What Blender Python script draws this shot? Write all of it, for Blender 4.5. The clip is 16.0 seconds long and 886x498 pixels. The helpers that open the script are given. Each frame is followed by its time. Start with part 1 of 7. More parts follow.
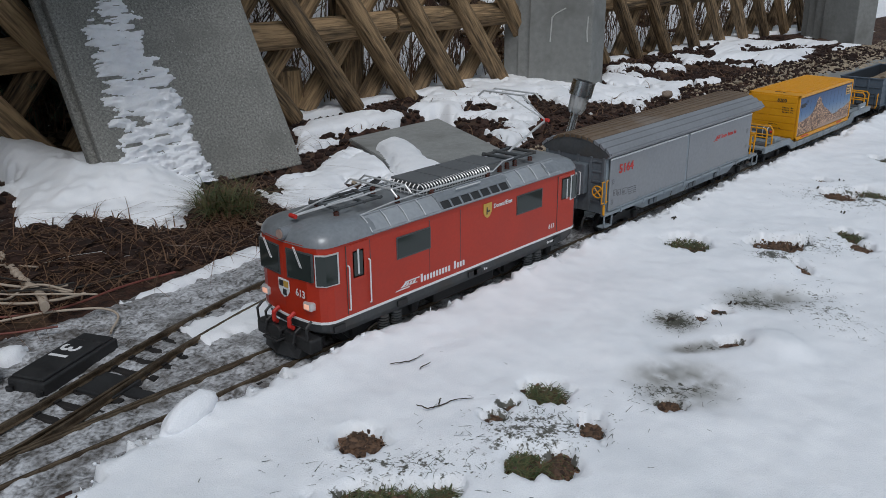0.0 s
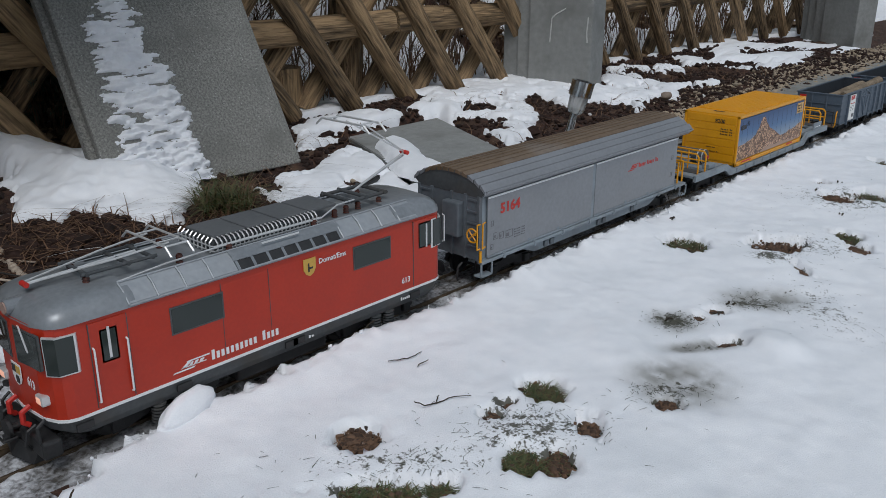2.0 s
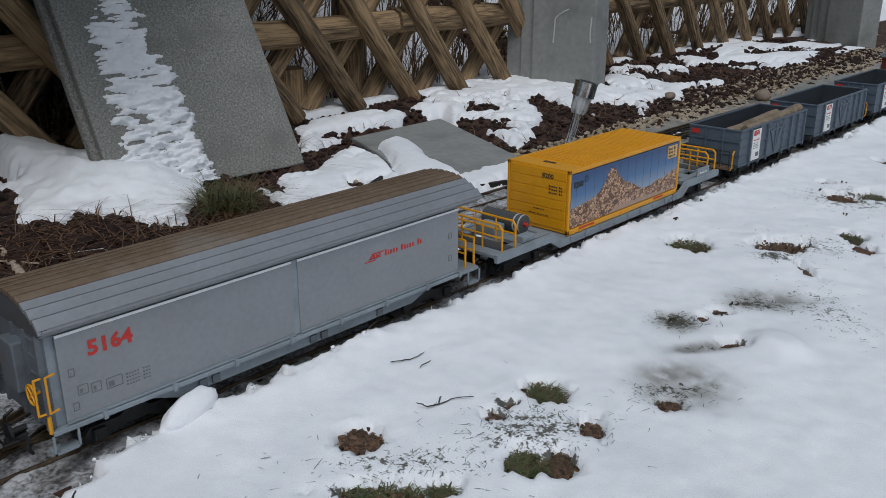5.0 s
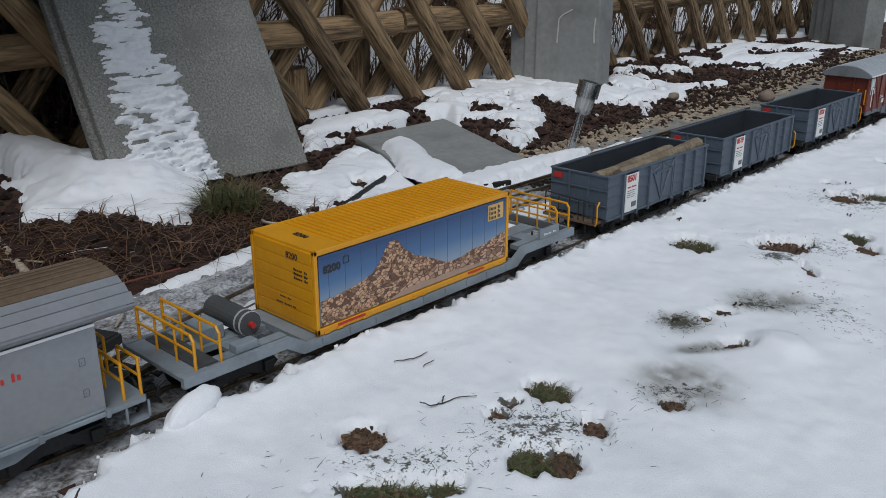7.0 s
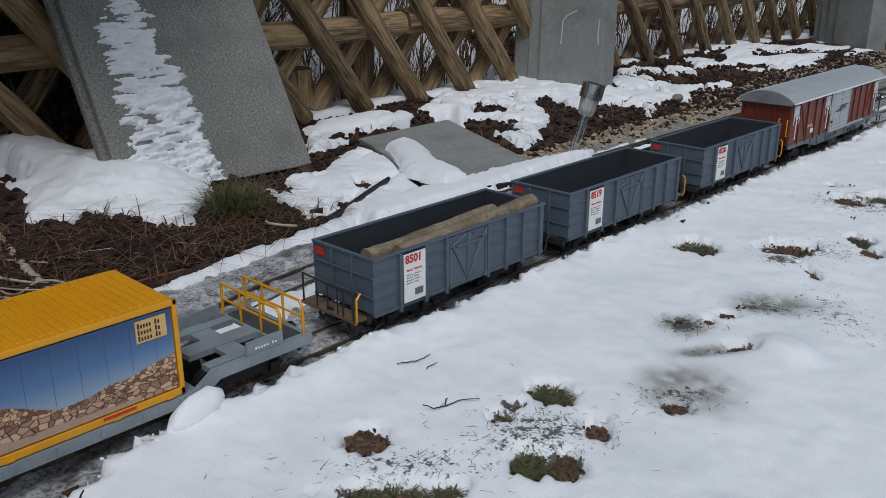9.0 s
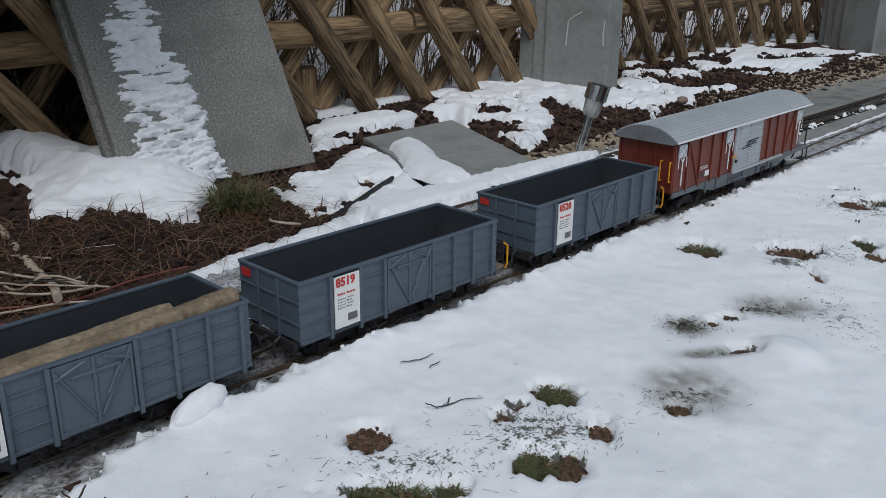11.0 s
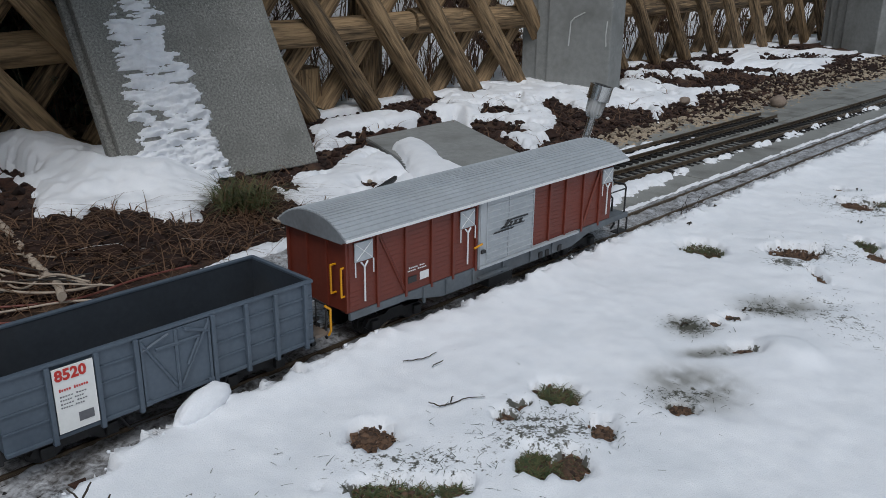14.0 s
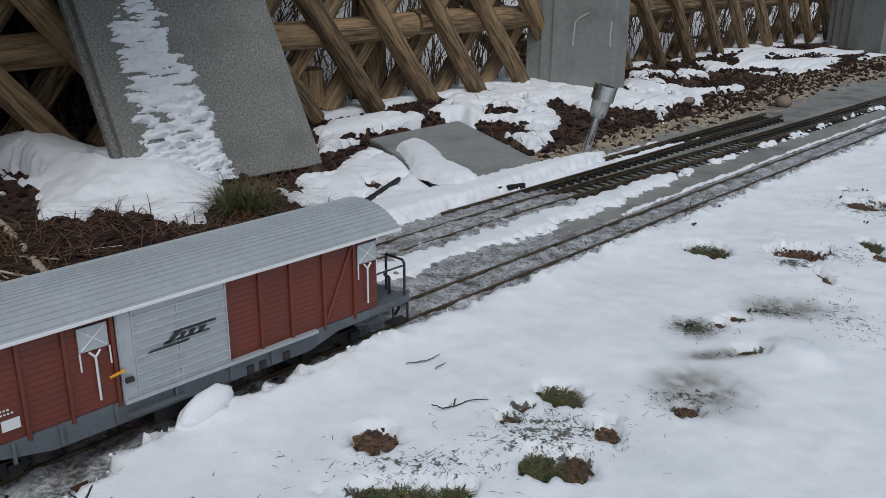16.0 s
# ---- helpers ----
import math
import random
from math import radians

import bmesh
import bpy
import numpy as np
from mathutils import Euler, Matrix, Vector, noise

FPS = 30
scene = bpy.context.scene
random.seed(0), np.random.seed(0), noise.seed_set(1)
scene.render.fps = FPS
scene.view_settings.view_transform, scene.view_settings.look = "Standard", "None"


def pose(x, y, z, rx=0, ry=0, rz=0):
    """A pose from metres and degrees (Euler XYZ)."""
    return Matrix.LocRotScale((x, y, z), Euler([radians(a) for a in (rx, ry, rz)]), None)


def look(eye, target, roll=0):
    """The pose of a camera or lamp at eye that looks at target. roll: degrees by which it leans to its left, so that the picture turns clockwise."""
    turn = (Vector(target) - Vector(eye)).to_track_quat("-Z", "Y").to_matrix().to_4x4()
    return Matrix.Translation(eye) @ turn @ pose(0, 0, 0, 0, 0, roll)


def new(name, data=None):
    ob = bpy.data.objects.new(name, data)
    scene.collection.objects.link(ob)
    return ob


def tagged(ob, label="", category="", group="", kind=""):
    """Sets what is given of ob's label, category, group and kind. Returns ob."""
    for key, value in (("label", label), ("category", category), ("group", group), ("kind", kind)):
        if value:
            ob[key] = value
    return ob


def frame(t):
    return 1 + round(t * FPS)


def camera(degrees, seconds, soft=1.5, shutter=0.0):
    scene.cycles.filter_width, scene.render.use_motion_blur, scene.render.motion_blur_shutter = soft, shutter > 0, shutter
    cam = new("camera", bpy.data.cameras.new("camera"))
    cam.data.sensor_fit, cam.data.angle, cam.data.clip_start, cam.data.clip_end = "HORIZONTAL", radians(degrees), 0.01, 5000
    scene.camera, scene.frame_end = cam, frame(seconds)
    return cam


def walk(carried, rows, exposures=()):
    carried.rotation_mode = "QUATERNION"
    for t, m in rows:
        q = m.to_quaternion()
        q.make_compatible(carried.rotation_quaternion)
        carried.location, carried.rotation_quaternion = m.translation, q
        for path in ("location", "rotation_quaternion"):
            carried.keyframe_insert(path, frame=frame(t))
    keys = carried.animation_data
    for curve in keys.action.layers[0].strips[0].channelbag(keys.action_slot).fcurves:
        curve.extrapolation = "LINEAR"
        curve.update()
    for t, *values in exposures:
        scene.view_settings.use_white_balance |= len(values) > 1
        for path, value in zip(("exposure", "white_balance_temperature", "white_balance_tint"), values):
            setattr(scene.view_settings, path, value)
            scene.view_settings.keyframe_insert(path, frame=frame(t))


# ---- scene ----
cam = camera(54.31, 16.0, soft=0.7)


def eye(x, y, z, turn, tilt, roll):
    """A camera pose: turned from the +y axis, tilted up or down, then rolled."""
    return pose(x, y, z, 90, 0, turn) @ pose(0, 0, 0, tilt) @ pose(0, 0, 0, 0, 0, roll)


walk(cam, [
    (0, eye(0.0008, -0.7480, 0.4443, -47.429, -19.366, -0.364)),
    (0.5, eye(-0.0005, -0.7484, 0.4434, -47.493, -19.369, -0.259)),
    (1, eye(-0.0012, -0.7482, 0.4418, -47.543, -19.347, -0.081)),
    (1.5, eye(-0.0018, -0.7496, 0.4425, -47.551, -19.364, -0.016)),
    (2, eye(-0.0008, -0.7481, 0.4412, -47.580, -19.324, 0.119)),
    (2.5, eye(0.0023, -0.7475, 0.4423, -47.482, -19.318, 0.033)),
    (3, eye(0.0014, -0.7497, 0.4443, -47.295, -19.329, -0.066)),
    (3.5, eye(0.0007, -0.7494, 0.4433, -47.222, -19.325, -0.106)),
    (4, eye(-0.0000, -0.7490, 0.4425, -47.283, -19.320, -0.057)),
    (6.5, eye(0.0034, -0.7491, 0.4400, -47.196, -19.211, 0.002)),
    (7, eye(0.0001, -0.7491, 0.4404, -47.077, -19.263, 0.026)),
    (7.5, eye(-0.0001, -0.7503, 0.4416, -47.075, -19.278, 0.062)),
    (8, eye(0.0002, -0.7497, 0.4424, -46.967, -19.256, 0.063)),
    (8.5, eye(0.0011, -0.7502, 0.4423, -46.784, -19.241, 0.104)),
    (9, eye(0.0001, -0.7493, 0.4436, -46.834, -19.271, 0.121)),
    (11.5, eye(-0.0009, -0.7475, 0.4403, -46.618, -19.185, 0.685)),
    (12, eye(0.0001, -0.7476, 0.4416, -46.523, -19.204, 0.644)),
    (12.5, eye(-0.0007, -0.7481, 0.4413, -46.440, -19.187, 0.606)),
    (13, eye(-0.0031, -0.7483, 0.4400, -46.472, -19.167, 0.660)),
    (13.5, eye(-0.0029, -0.7480, 0.4399, -46.491, -19.167, 0.670)),
    (14, eye(-0.0041, -0.7486, 0.4410, -46.545, -19.188, 0.688)),
    (14.5, eye(-0.0025, -0.7479, 0.4393, -46.543, -19.157, 0.683)),
    (15, eye(-0.0007, -0.7474, 0.4393, -46.385, -19.140, 0.587)),
    (15.5, eye(-0.0002, -0.7478, 0.4412, -46.253, -19.149, 0.536)),
    (16, eye(0.0001, -0.7479, 0.4408, -46.179, -19.140, 0.459)),
])

# how far the train has moved along its track, in metres, against the time
TRAVEL = [(0, 0.2095), (0.5, 0.1488), (1, 0.0789), (1.5, -0.0000), (2, -0.0860), (2.5, -0.1752), (3, -0.2597), (3.5, -0.3532), (4, -0.4478), (6.5, -1.0232), (7, -1.1445), (7.5, -1.2691), (8, -1.3950), (8.5, -1.5182), (9, -1.6448), (11.5, -2.2622), (12, -2.3741), (12.5, -2.5025), (13, -2.6216), (13.5, -2.7486), (14, -2.8691), (14.5, -2.9912), (15, -3.1150), (15.5, -3.2348), (16, -3.3577)]

# ---- light ----
world = bpy.data.worlds.new("overcast_sky")
scene.world = world
world.use_nodes = True
wn = world.node_tree
sky = wn.nodes.new("ShaderNodeTexSky")
sky.sky_type, sky.sun_disc = "NISHITA", False
sky.sun_elevation, sky.sun_rotation = radians(48), radians(200)
sky.air_density, sky.dust_density, sky.ozone_density = 1.0, 4.0, 1.0
cloud = wn.nodes.new("ShaderNodeMix")
cloud.data_type = "RGBA"
cloud.inputs["Factor"].default_value = 0.72
cloud.inputs["B"].default_value = (4.95, 6.1, 7.3, 1)
wn.links.new(sky.outputs["Color"], cloud.inputs["A"])
wn.links.new(cloud.outputs["Result"], wn.nodes["Background"].inputs["Color"])
wn.nodes["Background"].inputs["Strength"].default_value = 0.070
sun = new("sun", bpy.data.lights.new("sun", "SUN"))
sun.data.energy, sun.data.angle, sun.data.color = 1.62, radians(26), (0.98, 0.99, 1.0)
sun.matrix_world = look((-1.0, -1.2, 3.2), (0.6, 0.2, 0))
scene.view_settings.exposure = -0.24


# ---- materials ----
def surface(name, low, high, scale=40.0, rough=(0.5, 0.8), bump=0.2, metal=0.0, fine=6.0, depth=0.002, stain=None, stain_scale=8.0,
            stain_amount=0.5, per_object=0.0):
    """A procedural material: two colours mixed by noise at two scales, a stain over it, grain in roughness and relief."""
    m = bpy.data.materials.new(name)
    m.use_nodes = True
    n, l = m.node_tree.nodes, m.node_tree.links
    b = n["Principled BSDF"]
    co = n.new("ShaderNodeTexCoord")
    big, small = n.new("ShaderNodeTexNoise"), n.new("ShaderNodeTexNoise")
    for node, sc in ((big, scale), (small, scale * fine)):
        node.inputs["Scale"].default_value, node.inputs["Detail"].default_value = sc, 5
        l.new(co.outputs["Object"], node.inputs["Vector"])
    add = n.new("ShaderNodeMath")
    add.operation = "MULTIPLY_ADD"
    add.inputs[1].default_value = 0.5
    l.new(small.outputs["Fac"], add.inputs[0])
    half = n.new("ShaderNodeMath")
    half.operation = "MULTIPLY"
    half.inputs[1].default_value = 0.5
    l.new(big.outputs["Fac"], half.inputs[0])
    l.new(half.outputs[0], add.inputs[2])
    fac = add.outputs[0]
    if per_object:
        info = n.new("ShaderNodeObjectInfo")
        vary = n.new("ShaderNodeMath")
        vary.operation = "MULTIPLY_ADD"
        vary.inputs[1].default_value = per_object
        l.new(info.outputs["Random"], vary.inputs[0])
        l.new(fac, vary.inputs[2])
        fac = vary.outputs[0]
    ramp = n.new("ShaderNodeValToRGB")
    ramp.color_ramp.elements[0].position, ramp.color_ramp.elements[1].position = 0.3, 0.7
    ramp.color_ramp.elements[0].color, ramp.color_ramp.elements[1].color = (*low, 1), (*high, 1)
    l.new(fac, ramp.inputs["Fac"])
    colour = ramp.outputs["Color"]
    if stain:
        sn = n.new("ShaderNodeTexNoise")
        sn.inputs["Scale"].default_value, sn.inputs["Detail"].default_value = stain_scale, 7
        l.new(co.outputs["Object"], sn.inputs["Vector"])
        sr = n.new("ShaderNodeMapRange")
        sr.inputs["From Min"].default_value, sr.inputs["From Max"].default_value = 0.5, 0.72
        sr.inputs["To Max"].default_value = stain_amount
        l.new(sn.outputs["Fac"], sr.inputs["Value"])
        mix = n.new("ShaderNodeMix")
        mix.data_type = "RGBA"
        mix.inputs["B"].default_value = (*stain, 1)
        l.new(sr.outputs["Result"], mix.inputs["Factor"])
        l.new(colour, mix.inputs["A"])
        colour = mix.outputs["Result"]
    l.new(colour, b.inputs["Base Color"])
    rr = n.new("ShaderNodeMapRange")
    rr.inputs["To Min"].default_value, rr.inputs["To Max"].default_value = rough
    l.new(big.outputs["Fac"], rr.inputs["Value"])
    l.new(rr.outputs["Result"], b.inputs["Roughness"])
    b.inputs["Metallic"].default_value = metal
    if bump:
        bp = n.new("ShaderNodeBump")
        bp.inputs["Strength"].default_value, bp.inputs["Distance"].default_value = bump, depth
        l.new(add.outputs[0], bp.inputs["Height"])
        l.new(bp.outputs["Normal"], b.inputs["Normal"])
    return m


def grey(v, w):
    return (v, v, v), (w, w, w)


SNOW = surface("snow", (0.80, 0.82, 0.865), (0.92, 0.93, 0.955), 45, (0.5, 0.8), 0.6, fine=16, depth=0.0022, stain=(0.68, 0.71, 0.75), stain_scale=9, stain_amount=0.5)
def add_wet(m, grey_ice, specks):
    """Thin snow, marked on the mesh: grey half-melted ice, and dark grass and grit showing through in fine specks."""
    n, l = m.node_tree.nodes, m.node_tree.links
    b = n["Principled BSDF"]
    colour = b.inputs["Base Color"].links[0].from_socket
    co = n.new("ShaderNodeTexCoord")
    at = n.new("ShaderNodeAttribute")
    at.attribute_name = "wet"
    mix = n.new("ShaderNodeMix")
    mix.data_type = "RGBA"
    mix.inputs["B"].default_value = (*grey_ice, 1)
    l.new(at.outputs["Fac"], mix.inputs["Factor"])
    l.new(colour, mix.inputs["A"])
    thin = n.new("ShaderNodeAttribute")
    thin.attribute_name = "thin"
    total = thin.outputs["Fac"]
    for scale, detail, weight in ((90, 4, 1.5), (330, 4, 1.3)):
        t = n.new("ShaderNodeTexNoise")
        t.inputs["Scale"].default_value, t.inputs["Detail"].default_value = scale, detail
        l.new(co.outputs["Object"], t.inputs["Vector"])
        k = n.new("ShaderNodeMath")
        k.operation = "MULTIPLY_ADD"
        k.inputs[1].default_value = weight
        l.new(t.outputs["Fac"], k.inputs[0])
        l.new(total, k.inputs[2])
        total = k.outputs[0]
    cutoff = n.new("ShaderNodeMapRange")
    cutoff.inputs["From Min"].default_value, cutoff.inputs["From Max"].default_value = 2.12, 2.36
    cutoff.inputs["To Max"].default_value = 0.93
    l.new(total, cutoff.inputs["Value"])
    dark = n.new("ShaderNodeMix")
    dark.data_type = "RGBA"
    dark.inputs["B"].default_value = (*specks, 1)
    l.new(cutoff.outputs["Result"], dark.inputs["Factor"])
    l.new(mix.outputs["Result"], dark.inputs["A"])
    l.new(dark.outputs["Result"], b.inputs["Base Color"])


add_wet(SNOW, (0.22, 0.215, 0.195), (0.055, 0.05, 0.03))
SLUSH = surface("slush", (0.10, 0.095, 0.09), (0.56, 0.57, 0.60), 55, (0.15, 0.55), 0.9, fine=4, depth=0.004, stain=(0.07, 0.06, 0.05), stain_scale=22, stain_amount=0.75)
SOIL = surface("soil", (0.010, 0.0045, 0.003), (0.075, 0.031, 0.018), 60, (0.8, 1.0), 0.9, fine=5, depth=0.006, stain=(0.13, 0.085, 0.05), stain_scale=25, stain_amount=0.6)
CONCRETE = surface("concrete", (0.115, 0.116, 0.107), (0.31, 0.306, 0.285), 230, (0.75, 0.95), 0.7, fine=3.0, depth=0.0012, stain=(0.13, 0.13, 0.12), stain_scale=9, stain_amount=0.6)
CONCRETE_PALE = surface("pale_concrete", (0.19, 0.197, 0.192), (0.31, 0.316, 0.308), 60, (0.75, 0.95), 0.5, fine=9, depth=0.001, stain=(0.14, 0.14, 0.13), stain_scale=9, stain_amount=0.6)
WET_CONCRETE = surface("wet_concrete", (0.15, 0.152, 0.143), (0.27, 0.27, 0.252), 40, (0.35, 0.7), 0.4, fine=8, depth=0.001, stain=(0.07, 0.06, 0.05), stain_scale=12, stain_amount=0.7, per_object=0.15)


def crisp(m, a, b):
    """Narrows the mix between a material's two colours."""
    r = next(n for n in m.node_tree.nodes if n.type == "VALTORGB")
    r.color_ramp.elements[0].position, r.color_ramp.elements[1].position = a, b


def add_flecks(m, colour, scale, size):
    """Small pale stones in the face of the concrete."""
    n, l = m.node_tree.nodes, m.node_tree.links
    b = n["Principled BSDF"]
    src = b.inputs["Base Color"].links[0].from_socket
    co, v, r = n.new("ShaderNodeTexCoord"), n.new("ShaderNodeTexVoronoi"), n.new("ShaderNodeMapRange")
    v.inputs["Scale"].default_value = scale
    l.new(co.outputs["Object"], v.inputs["Vector"])
    r.inputs["From Min"].default_value, r.inputs["From Max"].default_value = size, size * 0.6
    l.new(v.outputs["Distance"], r.inputs["Value"])
    mix = n.new("ShaderNodeMix")
    mix.data_type = "RGBA"
    mix.inputs["B"].default_value = (*colour, 1)
    l.new(r.outputs["Result"], mix.inputs["Factor"])
    l.new(src, mix.inputs["A"])
    l.new(mix.outputs["Result"], b.inputs["Base Color"])


add_flecks(CONCRETE, (0.42, 0.42, 0.4), 95, 0.13)
crisp(CONCRETE, 0.40, 0.60)
crisp(SOIL, 0.38, 0.62)
crisp(SLUSH, 0.38, 0.6)


# ---- mesh helpers ----
def part(name, bm, material, parent=None, label="", smooth=False):
    """Links a bmesh as one mesh object under a thing or a part."""
    me = bpy.data.meshes.new(name)
    bm.normal_update()
    bm.to_mesh(me)
    bm.free()
    if smooth:
        me.shade_smooth()
        me.set_sharp_from_angle(angle=radians(42))
    me.materials.append(material)
    ob = new(name, me)
    ob.parent = parent
    return tagged(ob, label)


def box(bm, x0, x1, y0, y1, z0, z1, bevel=0.0, at=None):
    m = Matrix.Translation(((x0 + x1) / 2, (y0 + y1) / 2, (z0 + z1) / 2)) @ Matrix.Diagonal((x1 - x0, y1 - y0, z1 - z0, 1))
    vs = bmesh.ops.create_cube(bm, size=1, matrix=(at @ m) if at else m)["verts"]
    if bevel:
        es = list({e for v in vs for e in v.link_edges})
        bmesh.ops.bevel(bm, geom=es, offset=bevel, segments=2, affect="EDGES", profile=0.5)
    return bm


def boxes(*spans, bevel=0.0):
    bm = bmesh.new()
    for s in spans:
        box(bm, *s, bevel=bevel)
    return bm


def rod(bm, a, b, r, n=8, r2=None):
    a, b = Vector(a), Vector(b)
    d = b - a
    m = Matrix.Translation((a + b) / 2) @ d.to_track_quat("Z", "Y").to_matrix().to_4x4()
    bmesh.ops.create_cone(bm, cap_ends=True, segments=n, radius1=r, radius2=r if r2 is None else r2, depth=d.length, matrix=m)
    return bm


def pipe(bm, pts, r, n=6):
    """A bent round bar through the points."""
    for a, b in zip(pts, pts[1:]):
        rod(bm, a, b, r, n)
    for p in pts[1:-1]:
        bmesh.ops.create_icosphere(bm, subdivisions=1, radius=r * 1.05, matrix=Matrix.Translation(p))
    return bm


def loft(bm, rings, close=True):
    """Joins rings of points, each with as many points, and closes the first and last."""
    vs = [[bm.verts.new(p) for p in ring] for ring in rings]
    n = len(vs[0])
    for a, b in zip(vs, vs[1:]):
        for i in range(n):
            bm.faces.new((a[i], a[(i + 1) % n], b[(i + 1) % n], b[i]))
    if close:
        bm.faces.new(vs[0][::-1])
        bm.faces.new(vs[-1])
    bmesh.ops.recalc_face_normals(bm, faces=bm.faces)
    return bm


def extrude_x(bm, profile, x0, x1):
    """A profile of (y, z) drawn out along x."""
    return loft(bm, [[(x, y, z) for y, z in profile] for x in (x0, x1)])


def extrude_y(bm, profile, y0, y1):
    """A profile of (x, z) drawn out along y."""
    return loft(bm, [[(x, y, z) for x, z in profile] for y in (y0, y1)])


def thing(name, label, category, group="", m=None):
    ob = new(name)
    ob.empty_display_size = 0.02
    if m is not None:
        ob.matrix_world = m
    return tagged(ob, label, category, group)


# ---- value noise and outlines for the ground ----
_rng = np.random.default_rng(7)
_table = _rng.random((256, 256))


def vnoise(x, y):
    xi, yi = np.floor(x).astype(int), np.floor(y).astype(int)
    u, v = x - xi, y - yi
    u, v = u * u * (3 - 2 * u), v * v * (3 - 2 * v)
    g = lambda a, b: _table[a % 256, b % 256]
    return (g(xi, yi) * (1 - u) + g(xi + 1, yi) * u) * (1 - v) + (g(xi, yi + 1) * (1 - u) + g(xi + 1, yi + 1) * u) * v


def fbm(x, y, scale, octaves=4):
    out, amp, tot = 0, 1.0, 0.0
    for k in range(octaves):
        out = out + amp * vnoise(x * scale + 17.3 * k, y * scale + 5.1 * k)
        tot += amp
        amp, scale = amp * 0.5, scale * 2.03
    return out / tot - 0.5


def inside(x, y, poly):
    """Distance to a polygon's edge, positive within it."""
    best, odd = np.full(x.shape, 1e9), np.zeros(x.shape, bool)
    for (ax, ay), (bx, by) in zip(poly, poly[1:] + poly[:1]):
        dx, dy = bx - ax, by - ay
        t = np.clip(((x - ax) * dx + (y - ay) * dy) / (dx * dx + dy * dy), 0, 1)
        best = np.minimum(best, np.hypot(x - ax - t * dx, y - ay - t * dy))
        if dy:
            odd ^= ((ay > y) != (by > y)) & (x < ax + (y - ay) * dx / dy)
    return np.where(odd, best, -best)


def step(a, b, v):
    t = np.clip((v - a) / (b - a), 0, 1)
    return t * t * (3 - 2 * t)


# the flat slab's outline
FLAT_SLAB = [(1.14, 0.315), (1.44, 0.334), (1.67, 0.80), (1.345, 0.79)]


def ground_height(x, y):
    """The soil: a flat lawn and track bed, a bed that climbs to the fence, low clods in it."""
    z = np.full(x.shape, -0.017)
    garden = step(0.34, 0.55, y)
    z = z + garden * 0.02 + step(0.5, 1.0, y) * 0.02
    z = z + 0.014 * np.exp(-(((x - 0.62) / 0.2) ** 2 + ((y - 0.5) / 0.13) ** 2))
    z = z + 0.02 * np.exp(-(((x - 0.45) / 0.3) ** 2 + ((y - 0.75) / 0.25) ** 2))
    z = z + 0.02 * np.exp(-(((x - 1.95) / 0.35) ** 2 + ((y - 0.78) / 0.2) ** 2))
    z = z + garden * (0.03 * fbm(x, y, 9) + 0.022 * fbm(x, y, 40, 3))
    z = z + step(0.12, 0.3, np.abs(y - 0.1)) * 0.004 * fbm(x, y, 30)
    z = z - step(3.2, 5.5, x) * garden * 0.02
    z = z - 0.035 * garden * step(-0.03, 0.005, inside(x, y, FLAT_SLAB))
    z = z + 0.011 * step(-0.042, -0.07, y)
    # a bank closes the garden beyond the fence
    z = z + step(1.3, 2.6, y) * 0.9 + step(1.2, 1.6, y) * 0.12 * fbm(x, y, 5)
    return z


def axis(near, fine, far, ends):
    """Grid lines: fine within near, then coarser out to far and to the ends."""
    a = np.arange(near[0], near[1], fine)
    lo = near[0] - np.geomspace(fine * 1.5, near[0] - ends[0], far)
    hi = near[1] + np.geomspace(fine * 1.5, ends[1] - near[1], far)
    return np.concatenate([lo[::-1], a, hi])


def sheet(name, xs, ys, height, keep, material, label, category, marks=()):
    x, y = np.meshgrid(xs, ys, indexing="ij")
    z = height(x, y)
    n, m = x.shape
    idx = np.arange(n * m).reshape(n, m)
    quads = np.stack([idx[:-1, :-1], idx[1:, :-1], idx[1:, 1:], idx[:-1, 1:]], -1).reshape(-1, 4)
    if keep is not None:
        k = keep(x, y).ravel()
        quads = quads[k[quads].any(1)]
    used, inv = np.unique(quads, return_inverse=True)
    me = bpy.data.meshes.new(name)
    co = np.stack([x, y, z], -1).reshape(-1, 3)[used]
    me.from_pydata(co.tolist(), [], inv.reshape(-1, 4).tolist())
    for mark, fn in marks:
        me.attributes.new(mark, "FLOAT", "POINT").data.foreach_set("value", fn(x, y).ravel()[used].astype(np.float32))
    me.shade_smooth()
    me.materials.append(material)
    return tagged(new(name, me), label, category, kind="structure")


# ---- ground, snow, track bed ----
ground = sheet("ground", axis((-0.4, 3.4), 0.016, 40, (-150, 300)), axis((-0.9, 1.5), 0.016, 40, (-150, 150)), ground_height, None, SOIL,
               "dark brown wet garden soil with clods and straw", "ground")

